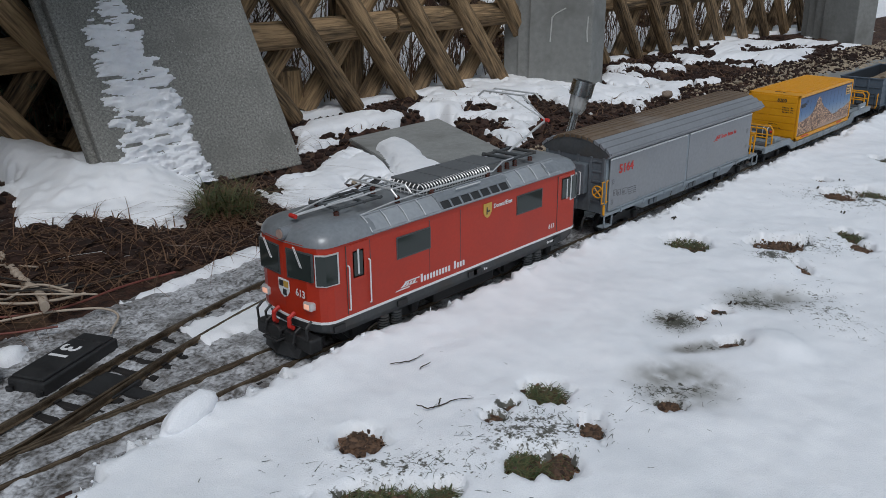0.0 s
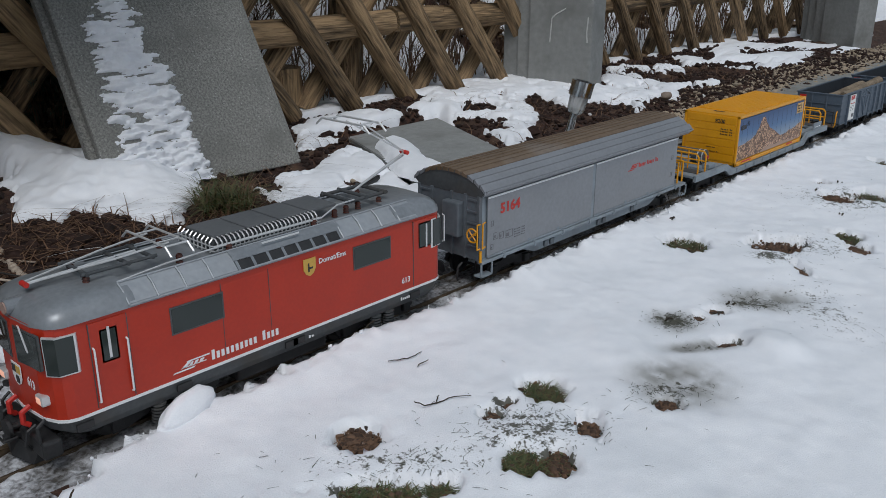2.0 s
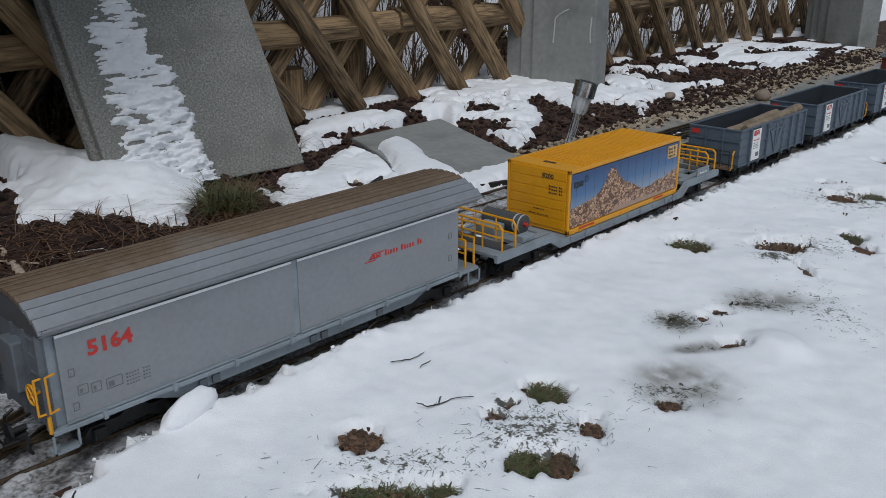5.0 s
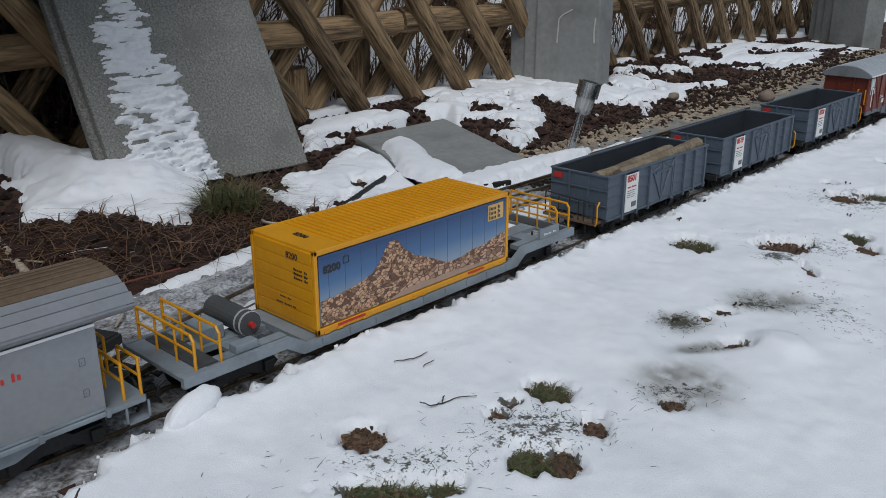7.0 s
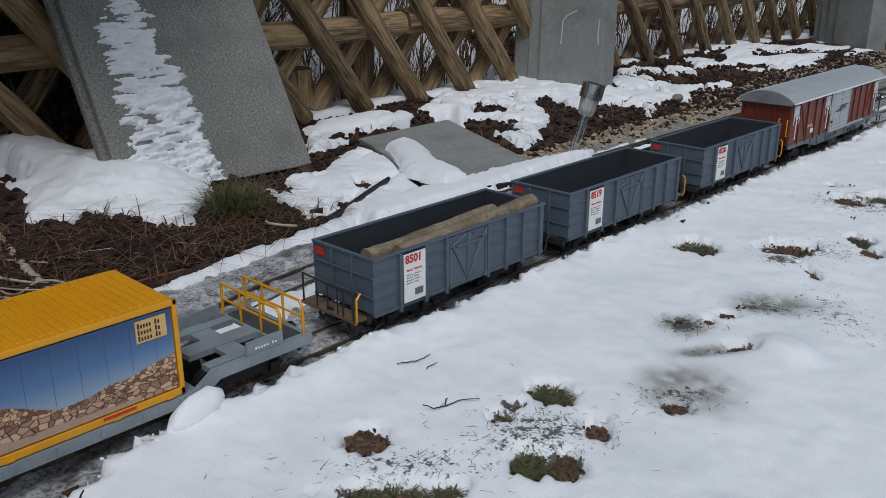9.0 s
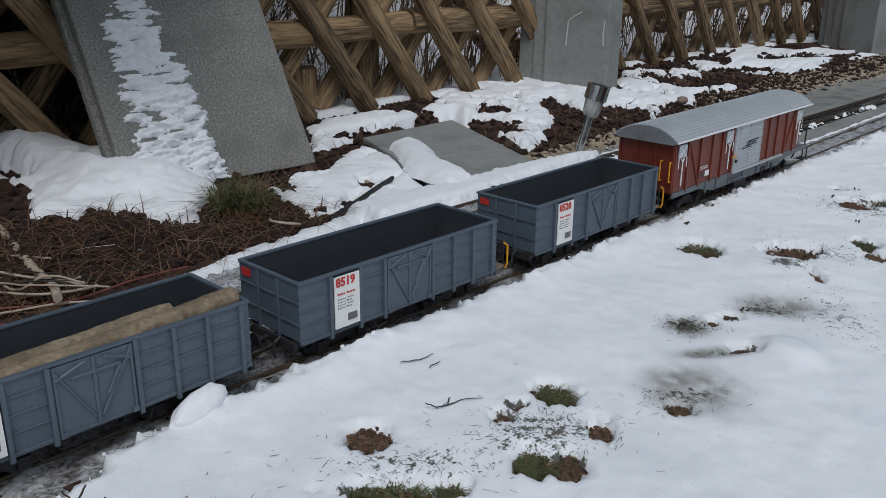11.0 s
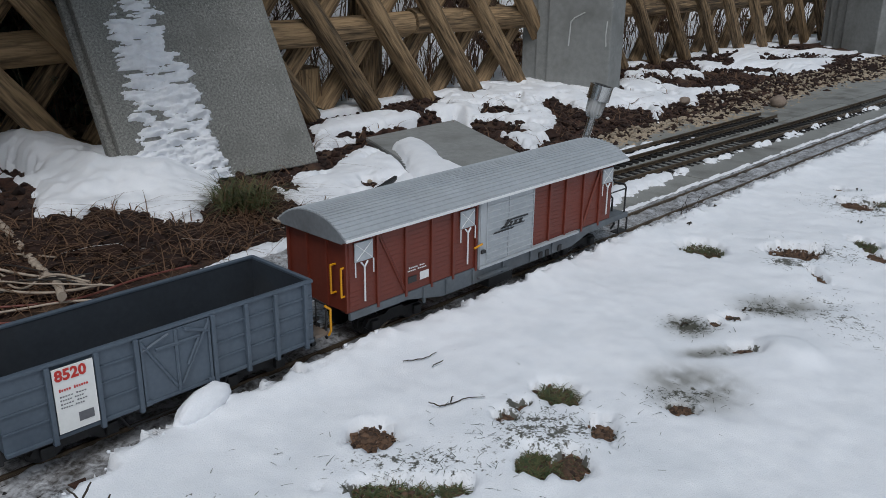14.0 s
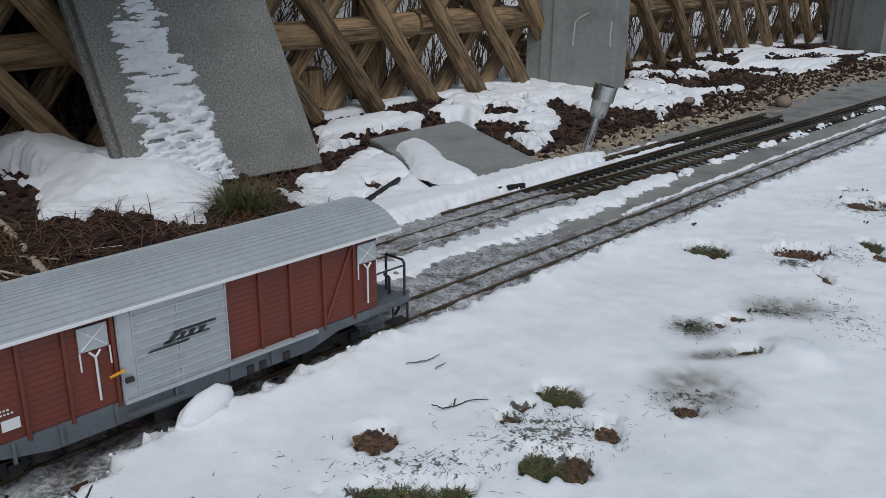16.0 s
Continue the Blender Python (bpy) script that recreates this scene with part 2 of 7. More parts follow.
DRIFTS = [
    [(0.75, 1.459), (0.754, 1.267), (0.741, 1.089), (0.784, 0.971), (0.953, 0.947), (0.869, 0.671), (0.83, 0.60), (0.78, 0.55), (0.705, 0.475),
     (0.645, 0.5), (0.64, 0.56), (0.55, 0.6), (0.50, 0.63), (0.57, 0.78), (0.53, 0.97), (0.36, 1.2)],
    [(0.94, 0.616), (1.083, 0.603), (1.266, 0.707), (1.255, 0.54), (1.215, 0.475), (1.136, 0.474), (0.978, 0.41), (0.893, 0.416), (0.89, 0.495)],
    [(1.24, 0.507), (1.294, 0.374), (1.463, 0.345), (1.597, 0.344), (1.95, 0.335), (1.95, 0.322), (1.437, 0.281), (1.203, 0.266), (1.009, 0.253), (0.921, 0.272), (0.946, 0.388),
     (1.157, 0.489)],
    [(1.269, 0.895), (1.406, 0.966), (1.537, 0.916), (1.587, 0.836), (1.523, 0.806), (1.361, 0.827), (1.287, 0.823), (1.289, 0.764), (1.141, 0.723)],
    [(1.631, 0.862), (1.875, 1.01), (2.152, 1.18), (2.486, 1.299), (2.581, 1.256), (2.412, 1.098), (2.293, 0.903), (2.399, 0.759), (2.617, 0.899),
     (2.566, 0.757), (2.751, 0.567), (2.528, 0.551), (2.409, 0.495), (2.333, 0.538), (2.177, 0.494), (2.106, 0.442), (2.252, 0.565), (2.177, 0.616),
     (2.017, 0.624), (2.031, 0.742), (1.96, 0.749), (1.857, 0.611), (1.776, 0.55), (1.681, 0.505), (1.584, 0.472), (1.608, 0.587), (1.645, 0.762)],
    [(0.50, 0.30), (0.62, 0.325), (0.8, 0.36), (0.95, 0.385), (0.96, 0.33), (0.72, 0.292), (0.55, 0.278)],
    [(0.29, 0.285), (0.36, 0.262), (0.35, 0.235), (0.28, 0.225), (0.22, 0.25)],
    [(2.815, 0.815), (3.152, 0.909), (3.553, 0.942), (3.982, 0.984), (4.03, 0.846), (4.286, 0.736), (3.962, 0.584), (3.523, 0.547), (3.322, 0.554),
     (3.211, 0.593), (3.313, 0.729), (3.133, 0.78), (2.833, 0.758)],
    [(4.557, 0.861), (5.11, 0.833), (4.511, 0.638), (4.33, 0.7)],
]
# bare spots: x, y, half lengths across and along the line of sight, and whether green
BARE = [(1.185, -0.175, 0.030, 0.028, 1), (1.275, -0.283, 0.042, 0.028, 0), (1.389, -0.343, 0.020, 0.022, 1), (1.343, -0.379, 0.014, 0.018, 0),
        (1.190, -0.350, 0.006, 0.016, 0), (0.656, -0.288, 0.022, 0.017, 1), (0.609, -0.276, 0.013, 0.008, 0), (0.586, -0.281, 0.009, 0.008, 0),
        (0.466, -0.215, 0.021, 0.016, 0), (0.540, -0.350, 0.017, 0.016, 1), (0.561, -0.373, 0.016, 0.016, 0), (0.626, -0.365, 0.010, 0.014, 0),
        (0.418, -0.289, 0.040, 0.011, 1), (0.458, -0.327, 0.011, 0.007, 1), (0.720, -0.394, 0.013, 0.008, 0), (0.893, -0.382, 0.014, 0.008, 0),
        (0.942, -0.318, 0.006, 0.004, 0), (0.974, -0.325, 0.007, 0.005, 0), (1.611, -0.253, 0.030, 0.026, 0), (1.661, -0.299, 0.024, 0.03, 1),
        (1.946, -0.224, 0.014, 0.018, 1), (1.700, -0.190, 0.012, 0.014, 0)]


def spot(x, y, cx, cy, a, b):
    """Distance from a spot's middle, in its half lengths, along the two diagonals."""
    return np.hypot(((x - cx) - (y - cy)) * 0.7071 / a, ((x - cx) + (y - cy)) * 0.7071 / b)


CLODS = [(1.781, 0.744, 0.06, 0.055), (1.953, 0.978, 0.045, 0.04), (2.157, 1.045, 0.03, 0.04), (1.66, 0.64, 0.05, 0.09), (2.277, 0.506, 0.02, 0.05), (2.178, 0.70, 0.03, 0.03), (0.708, 0.804, 0.014, 0.03), (0.577, 0.889, 0.03, 0.08), (0.952, 0.58, 0.02, 0.04)]


# snow lying from the siding up over the flat slab's front edge
BAND = [(0.93, 0.272), (1.2, 0.268), (1.62, 0.30), (1.66, 0.325), (1.50, 0.362), (1.33, 0.372), (1.13, 0.37), (0.95, 0.385)]


def snow_depth(x, y):
    n = 0.035 * fbm(x, y, 22) + 0.03 * fbm(x, y, 70, 3)
    crumbs = 0.012 * fbm(x, y, 160, 2)
    bank = -0.0645 - 0.012 * np.exp(-(((x - 0.46) / 0.09) ** 2)) - 0.002 * step(0.85, 1.1, x) - 0.005 * np.sin(x * 9 + 1.2) + 0.7 * n + 3.0 * crumbs + 0.03 * np.clip(fbm(x, y, 48, 3) - 0.08, 0, 1)
    bank = bank - 0.045 * step(0.36, 0.18, x)
    lawn = bank - y
    for cx, cy, a, b, _ in BARE:
        r = spot(x, y, cx, cy, a * 1.05, b * 1.35) - 1
        lawn = np.minimum(lawn, r * min(a, b) + 0.35 * n + crumbs)
    d = np.full(x.shape, -1.0)
    for poly in DRIFTS:
        d = np.maximum(d, inside(x, y, poly))
    d = np.where(x > 2.6, np.minimum(d, 0.035) + 0.36 * fbm(x, y, 9, 4) - 0.016, d) + 0.7 * n + crumbs
    d = np.where((x > 0.9) & (y > 0.4), np.minimum(d, 0.13 * (0.17 - fbm(x, y, 21, 4))), d)
    d = np.minimum(d, -inside(x, y, FLAT_SLAB) + 0.3 * n)
    for cx, cy, a, b in CLODS:
        d = np.minimum(d, (np.hypot((x - cx) / a, (y - cy) / b) - 1) * min(a, b) + n)
    back = np.where(y > 1.0, 0.22 * fbm(x, y, 3.0) + 0.05 * fbm(x, y, 14) + 0.03 + 0.1 * np.exp(-(((x - 2.05) / 0.45) ** 2)) - 0.2 * step(1.05, 0.75, x) - 0.08 * step(1.5, 2.2, y), -1.0)
    strip = np.where((x > 0.5) & (y > 0.055) & (y < 0.165), 0.038 - np.abs(y - 0.132) + 1.3 * n - 0.032 * step(1.0, 2.0, x), -1.0)
    ridge = np.where((y > 0.262) & (y < 0.308) & (x > 1.0), 0.021 - np.abs(y - 0.285) + 0.4 * n - 0.03 * step(1.6, 2.5, x), -1)
    edge = np.where((y > 0.05) & (y < 0.09) & (x > 1.3), 0.010 - np.abs(y - 0.052) + 0.5 * n, -1)
    low = np.maximum(np.maximum(strip, ridge), edge)
    soft = np.maximum(d, back)
    depth_l = 0.0175 * np.sqrt(np.clip((lawn / 0.006) * (2 - np.clip(lawn / 0.006, 0, 1)), 0, 1))
    depth_s = 0.019 * np.sqrt(np.clip((soft / 0.034) * (2 - np.clip(soft / 0.034, 0, 1)), 0, 1))
    depth_w = np.where(low > 0, 0.006 + 0.010 * np.clip(low / 0.015, 0, 1), 0)
    band = inside(x, y, BAND) + 0.5 * n + crumbs
    depth_b = 0.037 * np.sqrt(np.clip((band / 0.03) * (2 - np.clip(band / 0.03, 0, 1)), 0, 1))
    low = np.maximum(low, band)
    depth = np.maximum(np.maximum(depth_l, depth_s), np.maximum(depth_w, depth_b))
    return np.where(np.maximum(np.maximum(lawn, soft), low) > 0, depth, np.maximum(np.maximum(lawn, soft), low).clip(-0.02, 0) * 0.4 - 0.0015)


HOLLOWS = ((0.905, -0.304, 0.032, 0.032), (1.046, -0.359, 0.055, 0.034), (0.765, -0.386, 0.05, 0.05), (0.857, -0.362, 0.042, 0.014))


def wetness(x, y):
    """Half-melted hollows of grey ice."""
    w = np.zeros(x.shape)
    for cx, cy, a, b in HOLLOWS:
        w = w + np.exp(-(spot(x, y, cx, cy, a, b) ** 3))
    return np.clip(w * (0.95 + 1.5 * fbm(x, y, 24) + 0.9 * fbm(x, y, 110, 3)), 0, 0.9)


def thinness(x, y):
    """Where the snow is so thin that the ground shows through."""
    s = np.zeros(x.shape)
    for cx, cy, a, b, k in ((0.588, -0.326, 0.075, 0.05, 0.72), (0.455, -0.275, 0.10, 0.035, 0.6), (1.2, -0.297, 0.03, 0.02, 0.8), (1.06, -0.43, 0.06, 0.12, 0.55), (1.3, -0.33, 0.1, 0.08, 0.55),
                            (1.6, -0.27, 0.12, 0.1, 0.7), (0.905, -0.304, 0.034, 0.03, 1.0), (1.02, -0.345, 0.04, 0.03, 0.7), (0.75, -0.388, 0.055, 0.03, 0.62), (0.857, -0.362, 0.04, 0.014, 0.6), (0.3, -0.2, 0.08, 0.03, 0.35)):
        s = s + k * np.exp(-(spot(x, y, cx, cy, a, b) ** 2))
    for cx, cy, a, b, _ in BARE:
        s = np.maximum(s, 1.15 * np.exp(-((np.clip(spot(x, y, cx, cy, a, b) - 0.85, 0, 9) / 0.3) ** 2)))
    bed = step(0.25, 0.4, y) * (y < 1.1) * 0.22
    return np.clip(s, 0, 1.2) + bed + (y < -0.03) * (0.12 + 0.5 * np.clip(fbm(x, y, 5, 3) + 0.02, 0, 1))


def snow_height(x, y):
    d = snow_depth(x, y)
    on = np.clip(d / 0.012, 0, 1)
    z = ground_height(x, y) + d - on * step(0.34, 0.55, y) * (y < 1.3) * (0.009 * fbm(x, y, 9) + 0.018 * fbm(x, y, 40, 3))
    lawn = (y < -0.03)
    z = z + on * (0.008 * fbm(x, y, 7, 3) + 0.0028 * fbm(x, y, 38, 3) + 0.0012 * fbm(x, y, 150, 2)) * np.where(lawn, 1.0, 0.55)
    # crumbled crest along the track, and the mound piled against the leaning slab
    z = z + on * lawn * 0.02 * np.clip(fbm(x, y, 65, 3) - 0.02, 0, 1) * step(-0.105, -0.075, y)
    mound = step(0.0, 0.1, inside(x, y, DRIFTS[0])) * on
    z = z + mound * (y > 0.3) * (0.034 * fbm(x, y, 11, 4) + 0.008 * fbm(x, y, 55, 3))
    z = z + mound * 0.043 * np.exp(-(((x - 0.715) / 0.13) ** 2 + ((y - 0.73) / 0.13) ** 2)) * (y > 0.3)
    z = z + mound * 0.05 * np.exp(-(((x - 0.63) / 0.14) ** 2 + ((y - 1.0) / 0.16) ** 2)) * (y > 0.3)
    z = z + on * lawn * 0.015 * (0.55 + 0.9 * fbm(x, y, 12, 4)) * np.exp(-((y + 0.084) / 0.034) ** 2) * (1 + 0.35 * np.exp(-((x - 0.58) / 0.13) ** 2)) * (1 - 0.6 * np.exp(-((x - 0.375) / 0.07) ** 2))
    for cx, cy, a, b in HOLLOWS:
        z = z - 0.004 * on * np.exp(-(spot(x, y, cx, cy, a, b) ** 2)) * lawn
    # a broad hump of shovelled snow on the lawn
    z = z + 0.011 * np.exp(-(spot(x, y, 0.915, -0.425, 0.03, 0.038) ** 4)) * on * lawn
    z = z + 0.0045 * np.exp(-(spot(x, y, 0.80, -0.285, 0.036, 0.06) ** 4)) * on * lawn
    return z


snow = sheet("snow", axis((-0.1, 3.0), 0.0056, 46, (-150, 300)), axis((-0.6, 1.05), 0.0048, 46, (-150, 150)), snow_height,
             lambda x, y: snow_depth(x, y) > -0.0003, SNOW, "patchy old white snow over lawn and garden bed", "snow", (("wet", wetness), ("thin", thinness)))


def bed_height(x, y):
    return -0.0062 + 0.0085 * fbm(x, y, 75, 3) + 0.004 * fbm(x, y, 12) - 0.004 * step(0.6, 0.35, x) * step(0.02, 0.04, y) + 0.0022 * step(0.036, 0.026, np.abs(y)) - 0.012 * step(0.95, 1.35, x) * step(0.045, 0.06, y) * step(0.155, 0.14, y) - 0.012 * step(1.28, 1.45, x) * step(0.14, 0.155, y) + 0.0035 * step(0.62, 0.75, x) * step(1.35, 1.25, x) * step(0.14, 0.16, y) - 0.012 * step(0.29, 0.34, y)


track_bed = sheet("track_bed", np.concatenate([np.arange(-0.3, 2.6, 0.006), np.arange(2.6, 8, 0.1)]), np.arange(-0.13, 0.36, 0.006), bed_height, None, SLUSH,
                  "grey frozen slush and grit between the rails", "track bed")

# concrete slabs laid beside and under the tracks
paving = thing("paving", "row of wet grey concrete slabs beside the rails", "paving")
tagged(paving, kind="structure")
for i in range(8):
    for j, (y0, y1) in enumerate(((0.048, 0.235), (0.239, 0.43))):
        x0 = 0.85 + 0.403 * i + 0.13 * j
        bm = bmesh.new()
        box(bm, x0, x0 + 0.4, y0, y1, -0.05, -0.0125 + 0.0012 * ((i * 7 + j * 3) % 3), 0.002)
        part("slab", bm, WET_CONCRETE, paving)


# ---- rails ----
RAIL = surface("rail_brass", (0.07, 0.05, 0.033), (0.25, 0.19, 0.13), 40, (0.3, 0.55), 0.2, metal=0.7, stain=(0.05, 0.03, 0.02), stain_scale=30, stain_amount=0.7)
TIE = surface("tie_plastic", (0.008, 0.007, 0.007), (0.026, 0.022, 0.02), 60, (0.55, 0.8), 0.3)
RAIL_PROFILE = [(-0.0034, -0.0083), (0.0034, -0.0083), (0.0034, -0.0073), (0.0008, -0.0065), (0.0008, -0.0032), (0.0016, -0.0026), (0.0016, -0.0004), (0.0012, 0),
                (-0.0012, 0), (-0.0016, -0.0004), (-0.0016, -0.0026), (-0.0008, -0.0032), (-0.0008, -0.0065), (-0.0034, -0.0073)]


def curve_at(points, x):
    return float(np.interp(x, [p[0] for p in points], [p[1] for p in points]))


def smooth_line(points, n=40):
    """Points along a smooth curve through the given ones (y as a cubic blend over x)."""
    xs = np.linspace(points[0][0], points[-1][0], n)
    px, py = np.array(points).T
    slope = np.gradient(py, px)
    out = []
    for x in xs:
        i = min(max(int(np.searchsorted(px, x)) - 1, 0), len(px) - 2)
        h = px[i + 1] - px[i]
        t = (x - px[i]) / h
        y = ((2 * t**3 - 3 * t**2 + 1) * py[i] + (t**3 - 2 * t**2 + t) * h * slope[i] + (-2 * t**3 + 3 * t**2) * py[i + 1] + (t**3 - t**2) * h * slope[i + 1])
        out.append((float(x), float(y)))
    return out


def offset(line, d):
    out = []
    for i, (x, y) in enumerate(line):
        ax, ay = line[max(i - 1, 0)]
        bx, by = line[min(i + 1, len(line) - 1)]
        l = math.hypot(bx - ax, by - ay)
        out.append((x - (by - ay) / l * d, y + (bx - ax) / l * d))
    return out


def rail(parent, line, lift=0.0):
    bm = bmesh.new()
    rings = []
    for i, (x, y) in enumerate(line):
        ax, ay = line[max(i - 1, 0)]
        bx, by = line[min(i + 1, len(line) - 1)]
        l = math.hypot(bx - ax, by - ay)
        nx, ny = -(by - ay) / l, (bx - ax) / l
        rings.append([(x + nx * u, y + ny * u, w + lift) for u, w in RAIL_PROFILE])
    loft(bm, rings)
    return part("rail", bm, RAIL, parent)


tie_bm = bmesh.new()
box(tie_bm, -0.0047, 0.0047, -0.041, 0.041, -0.0155, -0.0085, 0.0008)
for sy in (-1, 1):
    for e in (-1, 1):
        box(tie_bm, -0.004, 0.004, sy * 0.0238 + e * 0.0048 - 0.0018, sy * 0.0238 + e * 0.0048 + 0.0018, -0.0086, -0.0062)
tie_mesh = bpy.data.meshes.new("tie")
tie_bm.to_mesh(tie_mesh)
tie_bm.free()
tie_mesh.materials.append(TIE)


def track(name, label, centre, tie_span, pitch=0.0262, lift=0.0, tie_drop=0.0):
    t = thing(name, label, "railway track", "tracks")
    tagged(t, kind="structure")
    for side in (-0.0238, 0.0238):
        rail(t, offset(centre, side), lift)
    x = tie_span[0]
    while x < tie_span[1]:
        y0, y1 = curve_at(centre, x - 0.01), curve_at(centre, x + 0.01)
        o = new("tie", tie_mesh)
        o.parent = t
        o.matrix_basis = pose(x, (y0 + y1) / 2, lift - tie_drop, 0, 0, math.degrees(math.atan2(y1 - y0, 0.02)))
        x += pitch
    return t


MAIN = [(x, 0.0) for x in np.linspace(-0.8, 8.0, 12)]
track("main_track", "straight brass rails on dark ties half buried in ice", MAIN, (-0.3, 2.9))
BRANCH = smooth_line([(-0.25, -0.002), (-0.05, 0.006), (0.1, 0.022), (0.25, 0.055), (0.435, 0.12), (0.65, 0.18), (0.86, 0.197), (1.1, 0.2), (1.3, 0.197), (1.76, 0.18),
                      (2.35, 0.163), (3.04, 0.15), (4.5, 0.13)], 70)
track("branch_track", "weathered rails branching off through a turnout", BRANCH, (0.3, 3.1))
SIDING = [(1.05, 0.288), (1.5, 0.284), (2.0, 0.282), (2.44, 0.28)]
track("siding_track", "short loose length of dark track panel", SIDING, (1.1, 2.43), lift=0.003)

# ---- train paints ----
RED = surface("red_paint", (0.36, 0.019, 0.0035), (0.45, 0.026, 0.005), 20, (0.3, 0.46), 0.05, fine=12, depth=0.0003, stain=(0.31, 0.016, 0.004), stain_scale=14, stain_amount=0.4)
ROOF = surface("roof_grey_paint", (0.19, 0.205, 0.22), (0.28, 0.297, 0.315), 25, (0.24, 0.42), 0.08, metal=0.25, fine=8, depth=0.0004, stain=(0.14, 0.14, 0.14), stain_scale=18, stain_amount=0.5)
ROOF_LID = surface("grey_lid_paint", (0.085, 0.09, 0.095), (0.13, 0.135, 0.14), 40, (0.45, 0.7), 0.1, depth=0.0004)
DARK = surface("dark_grey_paint", (0.045, 0.05, 0.053), (0.085, 0.09, 0.095), 40, (0.45, 0.7), 0.1, depth=0.0004, stain=(0.06, 0.05, 0.04), stain_scale=30, stain_amount=0.6)
BLACK = surface("black_plastic", (0.012, 0.012, 0.013), (0.03, 0.03, 0.031), 50, (0.4, 0.7), 0.1, depth=0.0004)
WHITE = surface("white_paint", (0.68, 0.69, 0.7), (0.8, 0.8, 0.8), 40, (0.4, 0.6), 0.02, stain=(0.5, 0.5, 0.48), stain_scale=40, stain_amount=0.3)
SIGN_WHITE = surface("sign_white", (0.72, 0.72, 0.70), (0.80, 0.80, 0.78), 40, (0.4, 0.6), 0.02)
STEEL = surface("bright_steel", (0.58, 0.58, 0.58), (0.72, 0.72, 0.72), 60, (0.25, 0.4), 0.05, metal=0.45, depth=0.0003)
SILVER = surface("silver_panels", (0.225, 0.235, 0.25), (0.29, 0.30, 0.32), 16, (0.38, 0.55), 0.06, metal=0.35, fine=10, depth=0.0003, stain=(0.27, 0.27, 0.27), stain_scale=10, stain_amount=0.5)
# roof grey made lighter, to paint in the brighter light on the side panels
ROOF_LIT = surface("lit_roof_grey", (0.29, 0.31, 0.33), (0.40, 0.42, 0.445), 16, (0.4, 0.55), 0.06, metal=0.3, fine=10, depth=0.0003, stain=(0.35, 0.36, 0.37), stain_scale=12, stain_amount=0.5)
VAN_ROOF = surface("pale_silver_sheet", (0.36, 0.385, 0.41), (0.47, 0.495, 0.52), 16, (0.35, 0.5), 0.06, metal=0.2, fine=10, depth=0.0003, stain=(0.33, 0.34, 0.35), stain_scale=14, stain_amount=0.5)
ROOF_BROWN = surface("stained_roof", (0.10, 0.062, 0.036), (0.20, 0.14, 0.09), 14, (0.45, 0.65), 0.1, metal=0.15, fine=10, depth=0.0003, stain=(0.33, 0.31, 0.29), stain_scale=9, stain_amount=0.5)
FRAME = surface("frame_grey_paint", (0.19, 0.225, 0.255), (0.26, 0.30, 0.335), 30, (0.42, 0.6), 0.06, depth=0.0003, stain=(0.14, 0.14, 0.14), stain_scale=25, stain_amount=0.5)
FRAME_DARK = surface("dark_frame_paint", (0.085, 0.10, 0.115), (0.13, 0.15, 0.17), 30, (0.42, 0.6), 0.06, depth=0.0003, stain=(0.07, 0.065, 0.06), stain_scale=25, stain_amount=0.5)
BLUE_GREY = surface("blue_grey_paint", (0.062, 0.083, 0.111), (0.092, 0.12, 0.154), 24, (0.42, 0.62), 0.06, fine=9, depth=0.0003, stain=(0.07, 0.09, 0.11), stain_scale=16, stain_amount=0.5)
# about a third of the outside blue-grey, for floor and inner faces
INSIDE = surface("wagon_inside_dark", (0.022, 0.028, 0.037), (0.036, 0.044, 0.056), 30, (0.6, 0.8), 0.1, stain=(0.04, 0.04, 0.04), stain_scale=14, stain_amount=0.5)
YELLOW = surface("yellow_paint", (0.64, 0.27, 0.004), (0.74, 0.335, 0.008), 24, (0.35, 0.5), 0.05, fine=9, depth=0.0003, stain=(0.6, 0.27, 0.01), stain_scale=14, stain_amount=0.4)
BROWN = surface("red_brown_paint", (0.125, 0.023, 0.012), (0.17, 0.032, 0.017), 22, (0.4, 0.6), 0.08, fine=10, depth=0.0003, stain=(0.09, 0.018, 0.011), stain_scale=16, stain_amount=0.5)
RED_MARK = surface("red_marking", (0.45, 0.02, 0.015), (0.55, 0.03, 0.02), 60, (0.4, 0.6), 0)
GREY_MARK = surface("grey_marking", (0.1, 0.1, 0.11), (0.16, 0.16, 0.17), 60, (0.4, 0.6), 0)
BLACK_MARK = surface("black_marking", (0.015, 0.015, 0.017), (0.03, 0.03, 0.03), 60, (0.4, 0.6), 0)
GOLD = surface("gold_marking", (0.5, 0.3, 0.05), (0.6, 0.38, 0.08), 60, (0.4, 0.6), 0)
CERAMIC = surface("brown_insulator", (0.05, 0.014, 0.008), (0.08, 0.022, 0.012), 60, (0.15, 0.3), 0)
LOG = surface("bark", (0.12, 0.085, 0.055), (0.33, 0.26, 0.18), 50, (0.8, 0.95), 0.9, fine=4, depth=0.002, stain=(0.1, 0.07, 0.045), stain_scale=30, stain_amount=0.7)
WINDOW = bpy.data.materials.new("tinted_window")
WINDOW.use_nodes = True
_b = WINDOW.node_tree.nodes["Principled BSDF"]
_b.inputs["Base Color"].default_value = (0.03, 0.038, 0.036, 1)
_b.inputs["Roughness"].default_value, _b.inputs["Specular IOR Level"].default_value = 0.06, 0.4
LAMP = bpy.data.materials.new("lit_headlamp")
LAMP.use_nodes = True
